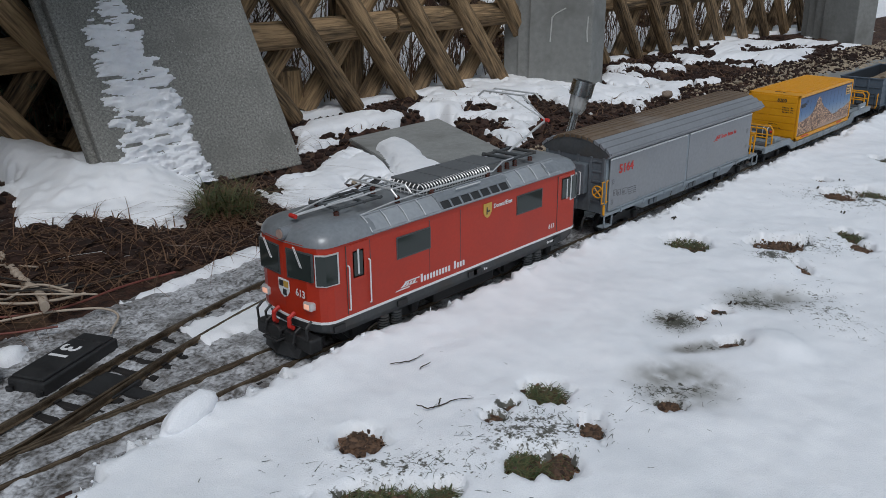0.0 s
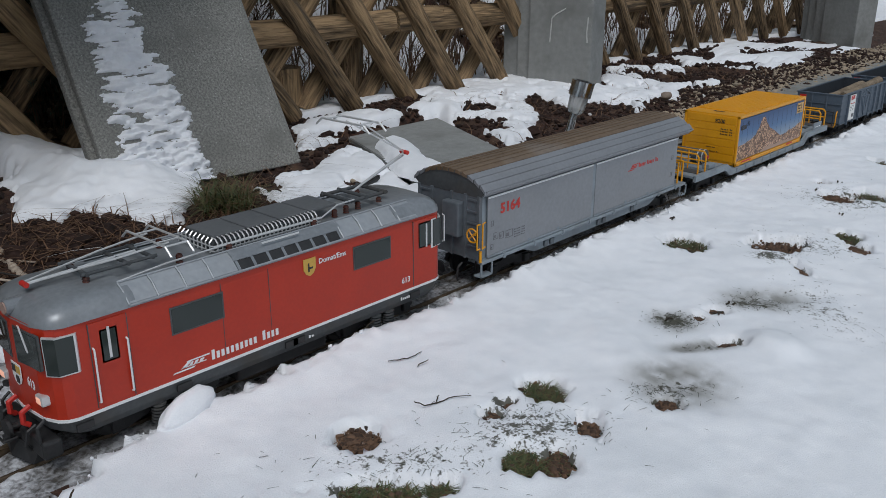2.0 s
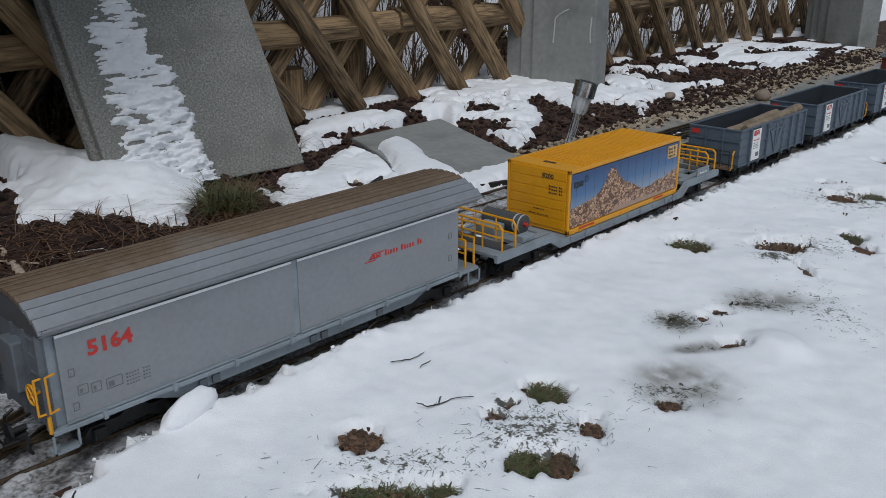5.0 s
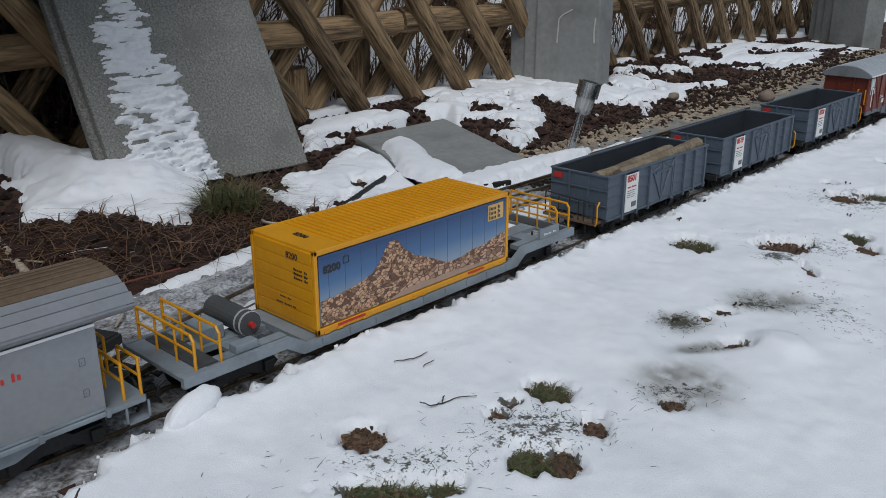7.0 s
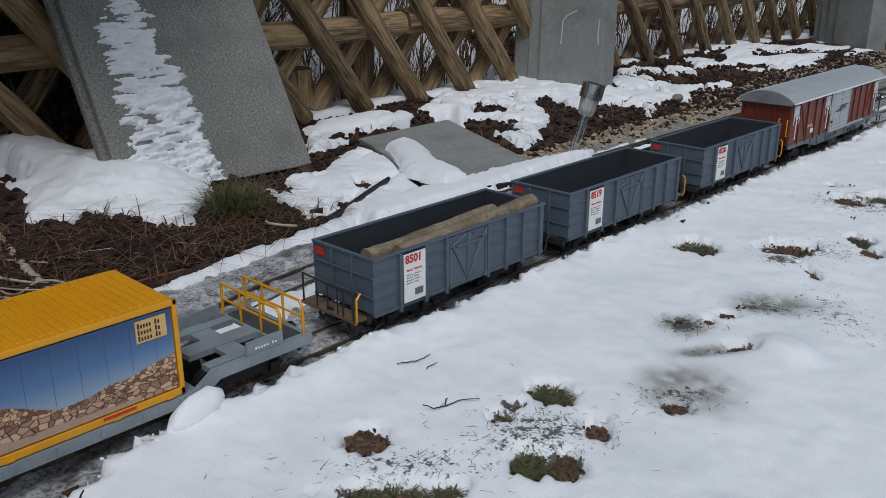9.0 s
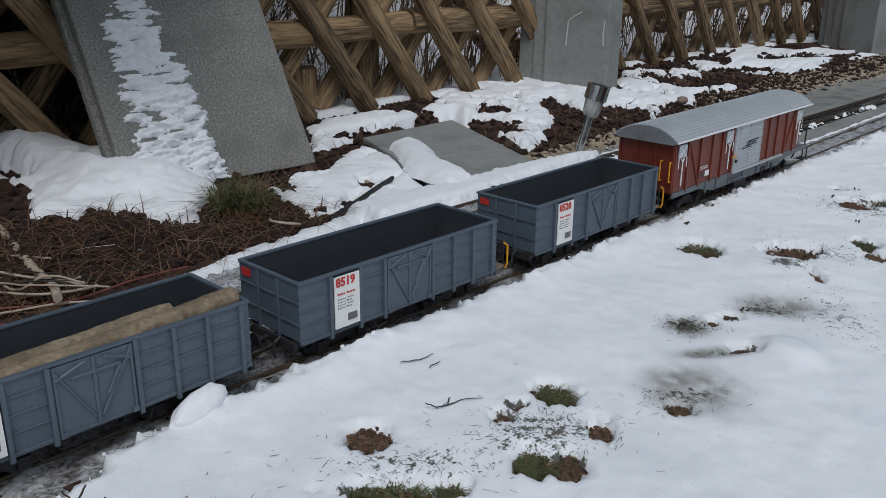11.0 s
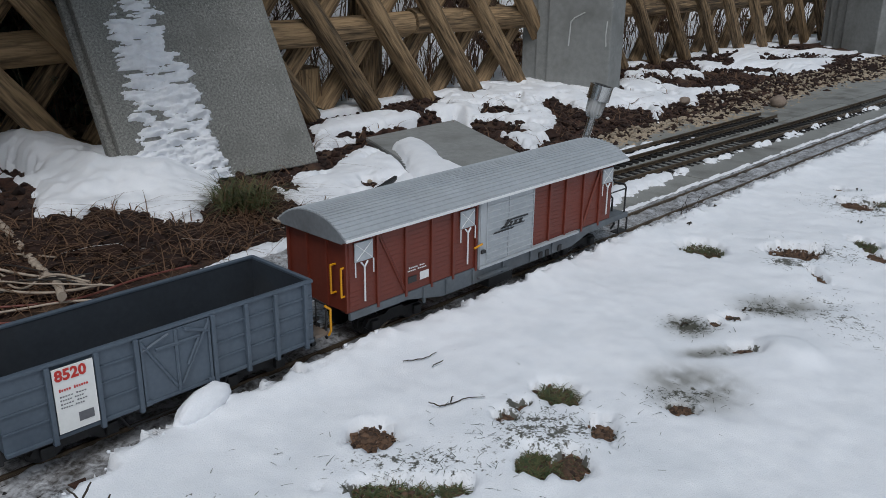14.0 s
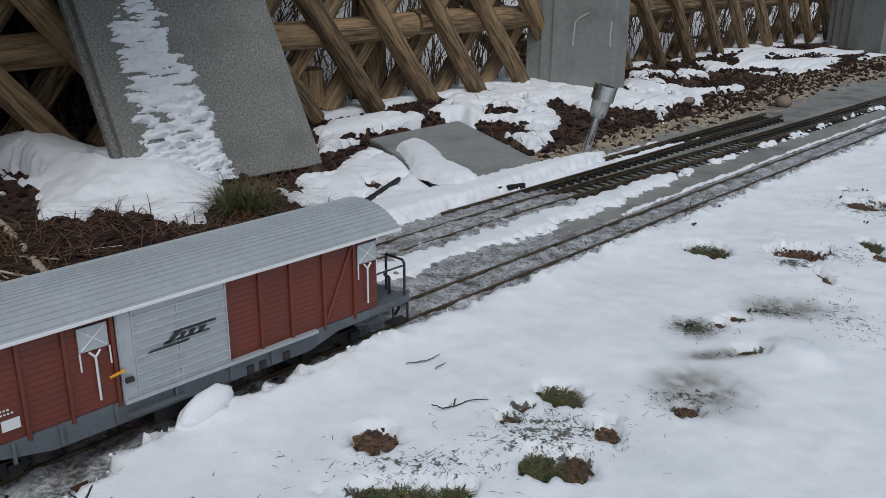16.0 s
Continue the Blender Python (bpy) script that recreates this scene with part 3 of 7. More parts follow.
_b = LAMP.node_tree.nodes["Principled BSDF"]
_b.inputs["Base Color"].default_value = (0.8, 0.5, 0.4, 1)
_b.inputs["Emission Color"].default_value, _b.inputs["Emission Strength"].default_value = (1.0, 0.42, 0.25, 1), 0.55

CABLE_LENS = surface("pale_lens", (0.3, 0.2, 0.17), (0.45, 0.33, 0.28), 90, (0.1, 0.2), 0)
SIDE = pose(0, 0, 0, 90)
ENDWAYS = pose(0, 0, 0, 90, 0, -90)


def lettering(name, text, size, x, y, z, material, parent, turn=SIDE, stretch=1.0, label="", bold=0.014):
    """Text in the built-in font, its lower left corner at the place, thin and flush with the wall."""
    cu = bpy.data.curves.new(name, "FONT")
    cu.body, cu.size, cu.extrude, cu.resolution_u = text, size, 0.00015, 2
    cu.offset = size * bold
    tmp = new("draft", cu)
    deps = bpy.context.evaluated_depsgraph_get()
    me = bpy.data.meshes.new_from_object(tmp.evaluated_get(deps))
    bpy.data.objects.remove(tmp)
    me.transform(Matrix.Translation((x, y, z)) @ turn @ Matrix.Diagonal((stretch, 1, 1, 1)))
    me.materials.clear()
    me.materials.append(material)
    ob = new(name, me)
    ob.parent = parent
    return tagged(ob, label)


def bars(name, x0, x1, y, z, h, material, parent, n=10, seed=1, word=6):
    """Unreadable or brand wording: a row of plain bars in words, the first of each taller."""
    bm = bmesh.new()
    w = (x1 - x0) / n
    for i in range(n):
        if i % word == word - 1 and i < n - 1:
            continue
        a = x0 + i * w
        box(bm, a, a + w * 0.58, y - 0.0002, y + 0.0006, z, z + h * (0.95 if i % word == 0 else 0.66))
    return part(name, bm, material, parent)


def swoosh(name, x0, x1, y, z, h, material, parent):
    """A slanting emblem: a long foot bar, a wedge and two bars."""
    bm = bmesh.new()
    w = x1 - x0
    for prof in ([(0, 0), (0.55, 0), (0.6, 0.14), (0.05, 0.14)], [(0.22, 0.3), (0.34, 0.3), (0.5, 0.86), (0.4, 0.86)],
                 [(0.4, 0.86), (1.0, 0.86), (1.0, 1.0), (0.38, 1.0)], [(0.42, 0.34), (0.5, 0.34), (0.56, 0.74), (0.5, 0.74)],
                 [(0.56, 0.34), (0.64, 0.34), (0.7, 0.74), (0.62, 0.74)], [(0.7, 0.34), (0.78, 0.34), (0.86, 0.74), (0.76, 0.74)],
                 [(0.22, 0.3), (0.9, 0.3), (0.9, 0.38), (0.24, 0.38)]):
        loft(bm, [[(x0 + u * w, yy, z + v * h) for u, v in prof] for yy in (y - 0.0002, y + 0.0004)])
    return part(name, bm, material, parent)


def flat(name, x0, x1, y, z0, z1, material, parent, proud=0.0006, label=""):
    s = -1 if y < 0 else 1
    a, b = sorted((y + s * proud, y - s * 0.0005))
    return part(name, boxes((x0, x1, a, b, z0, z1)), material, parent, label)


WHEELS = []


def wheelset(parent, x, r=0.0155, spoke=False):
    bm = bmesh.new()
    for s in (-1, 1):
        rod(bm, (0, s * 0.0215, 0), (0, s * 0.0275, 0), r, 24)
        rod(bm, (0, s * 0.0195, 0), (0, s * 0.0215, 0), r + 0.002, 24)
        rod(bm, (0, s * 0.0275, 0), (0, s * 0.029, 0), r * 0.4, 12)
        for k in range(6):
            a = k * math.pi / 3
            rod(bm, (0.003 * math.cos(a), s * 0.0277, 0.003 * math.sin(a)), (r * 0.8 * math.cos(a), s * 0.0277, r * 0.8 * math.sin(a)), 0.0009, 4)
    rod(bm, (0, -0.03, 0), (0, 0.03, 0), 0.002, 8)
    ob = part("wheelset", bm, BLACK, parent)
    ob.matrix_basis = pose(x, 0, r)
    WHEELS.append((ob, x, r))
    return ob


def bogie(parent, x, base=0.08, r=0.0155, hang=0.008):
    bm = bmesh.new()
    for s in (-1, 1):
        extrude_y(bm, [(x - base / 2 - 0.014, 0.016), (x - base / 2 - 0.008, 0.024), (x - 0.016, 0.024), (x - 0.01, 0.028), (x + 0.01, 0.028), (x + 0.016, 0.024),
                       (x + base / 2 + 0.008, 0.024), (x + base / 2 + 0.014, 0.016), (x + base / 2 + 0.004, hang), (x + base / 2 - 0.008, hang), (x + 0.014, 0.014), (x - 0.014, 0.014),
                       (x - base / 2 + 0.008, hang), (x - base / 2 - 0.004, hang)], s * 0.036 - 0.003, s * 0.036 + 0.003)
        for e in (-1, 1):
            box(bm, x + e * base / 2 - 0.006, x + e * base / 2 + 0.006, s * 0.041 - 0.003, s * 0.041 + 0.003, 0.010, 0.022, 0.001)
    box(bm, x - 0.012, x + 0.012, -0.036, 0.036, 0.018, 0.03)
    part("bogie", bm, BLACK, parent)
    for e in (-1, 1):
        wheelset(parent, x + e * base / 2, r)


def coupling(parent, x, out, z=0.02):
    """Hook, loop and two hanging hoses at one end; out is -1 or 1."""
    bm = bmesh.new()
    box(bm, *sorted((x, x + out * 0.02)), -0.004, 0.004, z - 0.003, z + 0.003, 0.001)
    pipe(bm, [(x + out * 0.012, -0.012, z + 0.003), (x + out * 0.024, -0.012, z + 0.003), (x + out * 0.024, 0.012, z + 0.003), (x + out * 0.012, 0.012, z + 0.003)], 0.0013)
    rod(bm, (x, 0, z + 0.008), (x + out * 0.014, 0, z + 0.008), 0.003, 10)
    rod(bm, (x + out * 0.014, 0, z + 0.008), (x + out * 0.017, 0, z + 0.008), 0.0095, 16)
    part("coupling", bm, BLACK, parent)
    for y in (-0.026, 0.026):
        part("brake_hose", pipe(bmesh.new(), [(x, y, z + 0.016), (x + out * 0.008, y, z + 0.012), (x + out * 0.011, y, z), (x + out * 0.006, y * 0.9, z - 0.008)], 0.0017), BLACK, parent)


# ---- locomotive ----
LOCO_X = 0.594
loco = thing("electric_locomotive", "red model electric locomotive with grey roof and two pantographs", "locomotive")
TRAIN = [(loco, LOCO_X)]
HALF = 0.251


def plan(inset=0.0, back=0.0):
    """The body's outline from above, nose to the left, both ends alike."""
    w, e = 0.059 - inset, HALF - back
    q = [(-e, -0.036 + inset * 0.5), (-e + 0.006, -0.05 + inset), (-e + 0.012, -w + 0.003), (-e + 0.02, -w)]
    left = [(-e - 0.003, 0)]
    side = q + [(-x, y) for x, y in q[::-1]]
    right = [(e + 0.003, 0)]
    top = [(-x, -y) for x, y in side]
    return left + side + right + top


bm = bmesh.new()
loft(bm, [[(x, y, z) for x, y in plan(i)] for z, i in ((0.0475, 0.0), (0.09, 0.0), (0.128, 0.0004), (0.1345, 0.0012), (0.1365, 0.003))])
part("body", bm, RED, loco)
bm = bmesh.new()
loft(bm, [[(x, y, z) for x, y in plan(-0.0006, -0.0006)] for z in (0.0448, 0.0477)])
part("white_stripe", bm, WHITE, loco)
bm = bmesh.new()
loft(bm, [[(x, y, z) for x, y in plan(i, b)] for z, i, b in ((0.028, 0.004, 0.012), (0.034, 0.002, 0.004), (0.0449, 0.0005, 0.0005))])
part("underframe", bm, DARK, loco, "dark grey underframe skirt")
# roof: two rounded cab hoods and the long middle with sloping side panels
for s in (-1, 1):
    bm = bmesh.new()
    n = plan()
    nose = [p for p in n if p[0] < -0.2]
    nose = sorted(nose, key=lambda p: math.atan2(p[1], -(p[0] + 0.2)))
    rings = []
    for z, k, kx in ((0.1345, -0.008, -0.004), (0.1395, 0.0, 0.02), (0.1465, 0.07, 0.12), (0.151, 0.2, 0.3), (0.1535, 0.42, 0.55), (0.1545, 0.7, 0.8)):
        pts = [(-0.165, -0.059 * (1 - k))] + [(-0.165 + (x + 0.165) * (1 - kx * 0.55), y * (1 - k)) for x, y in nose] + [(-0.165, 0.059 * (1 - k))]
        rings.append([(-s * x * 1.0, s * -y, z) if s == 1 else (x, y, z) for x, y in pts])
    loft(bm, rings)
    part("cab_roof", bm, ROOF, loco, smooth=True)
MID = [(-0.0592, 0.1345), (-0.0592, 0.137), (-0.050, 0.1455), (-0.042, 0.1505), (0.042, 0.1505), (0.050, 0.1455), (0.0592, 0.137), (0.0592, 0.1345)]
part("roof", extrude_x(bmesh.new(), MID, -0.17, 0.2), ROOF, loco)
for s in (-1, 1):
    for a, b, n in ((-0.172, -0.055, 4), (0.082, 0.198, 4)):
        w = (b - a) / n
        for i in range(n):
            bm = bmesh.new()
            prof = [(s * 0.0602, 0.1385), (s * 0.0505, 0.1482), (s * 0.0425, 0.1535), (s * 0.0405, 0.1525), (s * 0.049, 0.1465), (s * 0.0585, 0.1365)]
            extrude_x(bm, prof, a + i * w + 0.0008, a + (i + 1) * w - 0.0008)
            part("roof_panel", bm, ROOF_LIT, loco)
            bm = bmesh.new()
            pipe(bm, [(a + i * w, s * 0.0608, 0.138), (a + i * w, s * 0.0510, 0.149), (a + i * w, s * 0.0425, 0.1543)], 0.0009, 5)
            part("roof_rib", bm, ROOF_LIT, loco)
    bm = bmesh.new()
    pipe(bm, [(-0.172, s * 0.0425, 0.1543), (0.198, s * 0.0425, 0.1543)], 0.001, 5)
    pipe(bm, [(-0.172, s * 0.0605, 0.1372), (0.198, s * 0.0605, 0.1372)], 0.001, 5)
    part("gutter", bm, ROOF_LIT, loco)
    # air intakes between the panels
    part("intake_backing", extrude_x(bmesh.new(), [(s * 0.0597, 0.1372), (s * 0.0525, 0.1455), (s * 0.051, 0.1445), (s * 0.0585, 0.1362)], -0.053, 0.08), BLACK, loco, "dark air intake opening")
    for i in range(8):
        x = -0.053 + i * 0.019
        part("intake_post", extrude_x(bmesh.new(), [(s * 0.0605, 0.137), (s * 0.0518, 0.147), (s * 0.0505, 0.146), (s * 0.0592, 0.136)], x - 0.0016, x + 0.0016), ROOF, loco)
    part("intake_lid", extrude_x(bmesh.new(), [(s * 0.0530, 0.1462), (s * 0.0505, 0.1508), (s * 0.0425, 0.1545), (s * 0.04, 0.153), (s * 0.049, 0.1475), (s * 0.0515, 0.1448)], -0.056, 0.084), ROOF, loco)
    pipe_bm = bmesh.new()
    pipe(pipe_bm, [(-0.02, s * 0.051, 0.1555), (0.028, s * 0.051, 0.1555)], 0.0011)
    part("lifting_bar", pipe_bm, STEEL, loco)
# resistor housing with bent rods along both sides
bm = bmesh.new()
box(bm, -0.062, 0.07, -0.026, 0.024, 0.1505, 0.163, 0.003)
part("resistor_housing", bm, DARK, loco)
for i in range(25):
    x = -0.060 + i * 0.0053
    bm = bmesh.new()
    pipe(bm, [(x, -0.034, 0.1515), (x, -0.034, 0.1615), (x, -0.0305, 0.1648), (x, -0.024, 0.1655)], 0.0009, 4)
    part("resistor_rod", bm, STEEL, loco)
for i in range(4):
    x = -0.06 + i * 0.041
    part("resistor_lid", boxes((x, x + 0.039, -0.026, 0.024, 0.1640, 0.1672), bevel=0.0008), ROOF_LID, loco)
for i in range(2):
    z = 0.154 + i * 0.005
    part("grille_bar", pipe(bmesh.new(), [(0.072, -0.0345, z), (-0.064, -0.0345, z), (-0.066, -0.03, z), (-0.066, 0.03, z)], 0.0008, 5), STEEL, loco)
for i in range(9):
    y = -0.028 + i * 0.0072
    part("resistor_rod", pipe(bmesh.new(), [(-0.0655, y, 0.1515), (-0.0655, y, 0.162), (-0.0615, y, 0.1655)], 0.0009, 4), STEEL, loco)
part("power_cable", pipe(bmesh.new(), [(-0.17, -0.038, 0.153), (-0.12, -0.039, 0.158), (-0.06, -0.0375, 0.159), (0.07, -0.0375, 0.159), (0.1, -0.03, 0.166), (0.13, -0.025, 0.165)], 0.001, 5), STEEL, loco)
for x, y in ((-0.05, -0.038), (0.06, -0.037), (0.1, -0.025), (0.12, -0.022), (0.14, -0.02), (0.1, 0.02), (0.17, -0.024), (0.175, 0.02), (-0.19, -0.02), (-0.185, 0.02), (-0.10, -0.028), (-0.09, 0.026)):
    bm = bmesh.new()
    for k in range(3):
        rod(bm, (x, y, 0.151 + k * 0.003), (x, y, 0.1535 + k * 0.003), 0.0038, 10, 0.0026)
    part("insulator", bm, CERAMIC, loco)


def pantograph(raised):
    p = new("pantograph")
    p.parent = loco
    if raised:
        b = bmesh.new()
        for y in (-0.022, 0.022):
            rod(b, (0.12, y, 0.163), (0.185, y, 0.163), 0.0022, 8)
        for x in (0.125, 0.15, 0.18):
            rod(b, (x, -0.026, 0.164), (x, 0.026, 0.164), 0.0024, 8)
        part("base_frame", b, DARK, p)
        knee = (0.238, 0.0, 0.199)
        b = bmesh.new()
        pipe(b, [(0.150, 0, 0.166), knee], 0.0015, 8)
        part("lower_arm", b, STEEL, p)
        b = bmesh.new()
        pipe(b, [(0.172, 0.012, 0.166), (0.241, 0.004, 0.194)], 0.0009, 5)
        part("guide_rod", b, STEEL, p)
        b = bmesh.new()
        for y in (-0.006, 0.006):
            pipe(b, [knee, (0.19, y * 1.6, 0.228), (0.158, y * 2.6, 0.247)], 0.001, 5)
        part("upper_arm", b, STEEL, p)
        b = bmesh.new()
        for x in (0.138, 0.163):
            pipe(b, [(x, -0.046, 0.243), (x, -0.036, 0.251), (x, 0.036, 0.251), (x, 0.046, 0.243)], 0.0013, 6)
        for y in (-0.028, 0.028):
            pipe(b, [(0.138, y, 0.251), (0.163, y, 0.251)], 0.001, 5)
        part("collector_head", b, STEEL, p)
        part("knee_joint", rod(bmesh.new(), (0.238, -0.006, 0.199), (0.238, 0.006, 0.199), 0.0028, 10), RED_MARK, p, "red knee joint")
    else:
        b = bmesh.new()
        for y in (-0.022, 0.022):
            rod(b, (-0.195, y, 0.162), (-0.12, y, 0.162), 0.0018, 8)
        for x in (-0.19, -0.15, -0.125):
            rod(b, (x, -0.025, 0.162), (x, 0.025, 0.162), 0.002, 8)
        part("base_frame", b, DARK, p)
        b = bmesh.new()
        pipe(b, [(-0.13, 0, 0.164), (-0.234, 0, 0.160)], 0.0014, 8)
        part("lower_arm", b, STEEL, p)
        b = bmesh.new()
        for y in (-0.004, 0.004):
            pipe(b, [(-0.234, y * 0.8, 0.161), (-0.16, y * 4, 0.167), (-0.105, y * 5, 0.171)], 0.0011, 6)
        part("upper_arm", b, STEEL, p)
        b = bmesh.new()
        for x in (-0.118, -0.094):
            pipe(b, [(x, -0.046, 0.165), (x, -0.036, 0.173), (x, 0.036, 0.173), (x, 0.046, 0.165)], 0.0013, 6)
        for y in (-0.036, -0.02, 0.02):
            pipe(b, [(-0.118, y, 0.173), (-0.094, y, 0.173)], 0.001, 5)
        part("collector_head", b, STEEL, p)
        part("knee_joint", rod(bmesh.new(), (-0.236, -0.005, 0.160), (-0.236, 0.005, 0.160), 0.0026, 10), RED_MARK, p, "red knee joint")


pantograph(False)
pantograph(True)


def framed_window(parent, x0, x1, z0, z1, y, pane_mat=WINDOW, rim=DARK, r=0.0022):
    s = -1 if y < 0 else 1
    w = part("window", boxes((x0, x1, *sorted((y - s * 0.001, y + s * 0.0004)), z0, z1)), rim, parent, "dark tinted cab window")
    part("pane", boxes((x0 + r, x1 - r, *sorted((y, y + s * 0.0008)), z0 + r, z1 - r), bevel=0.0003), pane_mat, w)
    return w


for s in (-1, 1):
    y = s * 0.059
    for x in (0.8085, 0.3995):
        part("window_bar", boxes((x - LOCO_X - 0.0012, x - LOCO_X + 0.0012, *sorted((y, y + s * 0.0012)), 0.094, 0.124)), STEEL, loco, "bright window bar")
    for a, b, z0, z1 in ((0.4605, 0.519, 0.0935, 0.1215), (0.690, 0.7485, 0.0955, 0.123), (0.795, 0.819, 0.0945, 0.1265), (0.3915, 0.408, 0.0905, 0.1225)):
        framed_window(loco, a - LOCO_X, b - LOCO_X, z0, z1, y, WINDOW, ROOF if b - a < 0.03 else DARK, 0.0016)
    for a, b in ((0.382, 0.418), (0.786, 0.828)):
        d = flat("cab_door", a - LOCO_X, b - LOCO_X, y, 0.0495, 0.131, RED, loco, 0.0004)
        for x in (a, b):
            part("seam", boxes((x - LOCO_X - 0.0004, x - LOCO_X + 0.0004, *sorted((y - s * 0.0004, y + s * 0.0006)), 0.0495, 0.131)), DARK, d)
    for x in (0.384, 0.4155, 0.838):
        bm = bmesh.new()
        z0, z1 = (0.0545, 0.108) if x < 0.8 else (0.094, 0.129)
        pipe(bm, [(x - LOCO_X, y, z0), (x - LOCO_X, y + s * 0.003, z0 + 0.001), (x - LOCO_X, y + s * 0.003, z1 - 0.001), (x - LOCO_X, y, z1)], 0.0009, 6)
        part("handrail", bm, WHITE if x < 0.8 else STEEL, loco)
    for x in (0.517, 0.574):
        part("panel_seam", boxes((x - LOCO_X - 0.0003, x - LOCO_X + 0.0003, *sorted((y - s * 0.0004, y + s * 0.0003)), 0.05, 0.13)), DARK, loco)
    for x in (0.46, 0.59, 0.6, 0.78, 0.36):
        part("step_plate", boxes((x - LOCO_X, x - LOCO_X + 0.016, *sorted((y * 0.98, y + s * 0.0012)), 0.034, 0.041)), BLACK, loco)
# wording on the side
yl = -0.0594
swoosh("emblem", 0.457 - LOCO_X, 0.498 - LOCO_X, yl, 0.0535, 0.009, WHITE, loco)
bars("company_name", 0.5005 - LOCO_X, 0.584 - LOCO_X, yl, 0.054, 0.0108, WHITE, loco, 15, 3, 11)
lettering("place_name", "Domat/Ems", 0.0083, 0.640 - LOCO_X, yl, 0.1175, WHITE, loco)
lettering("running_number", "613", 0.0098, 0.7655 - LOCO_X, yl, 0.0575, WHITE, loco)
bars("small_print", 0.764 - LOCO_X, 0.793 - LOCO_X, -0.0592, 0.036, 0.004, WHITE, loco, 9, 5)
bars("small_print", 0.598 - LOCO_X, 0.63 - LOCO_X, -0.0592, 0.0355, 0.003, WHITE, loco, 8, 6)


def shield(name, w, h, at, material, parent, label):
    bm = bmesh.new()
    prof = [(-w / 2, h / 2), (w / 2, h / 2), (w / 2, -h * 0.1), (w * 0.3, -h * 0.38), (0, -h / 2), (-w * 0.3, -h * 0.38), (-w / 2, -h * 0.1)]
    loft(bm, [[at @ Vector((u, v, d)) for u, v in prof] for d in (0, 0.0006)])
    return part(name, bm, material, parent, label)


crest = shield("crest", 0.0165, 0.02, pose(0.6275 - LOCO_X, -0.0592, 0.117) @ SIDE, GOLD, loco, "gold crest with a dark beast")
part("beast", boxes((0.625 - LOCO_X, 0.6268 - LOCO_X, -0.0602, -0.0596, 0.112, 0.122), (0.6268 - LOCO_X, 0.6315 - LOCO_X, -0.0602, -0.0596, 0.115, 0.117)), BLACK_MARK, crest)
# front end
FX = -HALF - 0.0026
front = pose(FX, 0, 0) @ ENDWAYS
for y0, y1 in ((-0.0475, -0.006), (0.006, 0.0475)):
    bm = bmesh.new()
    x = lambda y: -HALF - 0.003 + abs(y) * 0.083
    z0, z1 = 0.0935, 0.129
    loft(bm, [[(x(y0 if e == 0 else y1) - d, yy, z) for (yy, z, e) in ((y0, z0 + (0.003 if y0 < 0 else 0), 0), (y1, z0, 1), (y1, z1, 1), (y0, z1, 0))] for d in (-0.001, 0.0008)])
    w = part("front_window", bm, DARK, loco, "dark windscreen half")
    bm = bmesh.new()
    r = 0.002
    loft(bm, [[(x(yy) - d, yy, z) for (yy, z) in ((y0 + r, z0 + r), (y1 - r, z0 + r), (y1 - r, z1 - r), (y0 + r, z1 - r))] for d in (0.0, 0.0013)])
    part("pane", bm, WINDOW, w)
    bm = bmesh.new()
    ym = (y0 + y1) / 2
    for k in (-0.0012, 0.0012):
        pipe(bm, [(x(ym) - 0.003, ym + 0.006 + k, 0.133), (x(ym) - 0.003, ym - 0.006 + k, 0.111)], 0.0005, 5)
    part("wiper", bm, STEEL, w)
for s, e in ((-1, 1), (1, 1), (-1, -1), (1, -1)):
    a, b = Vector((e * (-HALF + 0.0035), s * 0.0475, 0)), Vector((e * (-HALF + 0.028), s * 0.0597, 0))
    c = Vector((e * (-HALF + 0.011), s * 0.0577, 0))
    for z0, z1, d, mt, nm in ((0.0905, 0.1275, 0.0007, STEEL, "frame"), (0.0920, 0.126, 0.0014, WINDOW, "pane")):
        bm = bmesh.new()
        q = 0.1 if nm == "pane" else 0.0
        pts = [a.lerp(c, q), c, c.lerp(b, 1 - q)]
        out = Vector((-e * d, s * d, 0))
        inn = Vector((e * 0.001, -s * 0.001, 0))
        loft(bm, [[tuple(p + (out if k in (1, 2) else inn) + Vector((0, 0, z0 if k in (0, 1) else z1))) for k in (0, 1, 2, 3)] for p in pts])
        if nm == "frame":
            corner = part("corner_window", bm, mt, loco, "corner window with a bright metal rim")
        else:
            part("pane", bm, mt, corner)
for s in (-1, 1):
    lampbox = part("headlight", boxes((FX - 0.001, FX + 0.012, s * 0.038 - 0.007, s * 0.038 + 0.007, 0.061, 0.071), bevel=0.002), STEEL, loco)
    part("lens", boxes((FX - 0.0016, FX + 0.004, s * 0.038 - 0.005, s * 0.038 + 0.005, 0.0625, 0.0695), bevel=0.0015), LAMP, lampbox, "lit warm lens")
top = part("headlight", rod(bmesh.new(), (-0.256, 0, 0.1435), (-0.235, 0, 0.1435), 0.0072, 16), ROOF, loco, "round roof headlight")
part("lens", rod(bmesh.new(), (-0.2572, 0, 0.1435), (-0.255, 0, 0.1435), 0.0055, 16), CABLE_LENS, top, "unlit warm grey lens")
arms = shield("coat_of_arms", 0.019, 0.022, pose(FX - 0.0006, 0.0005, 0.079) @ ENDWAYS, WHITE, loco, "white shield with black and yellow fields")
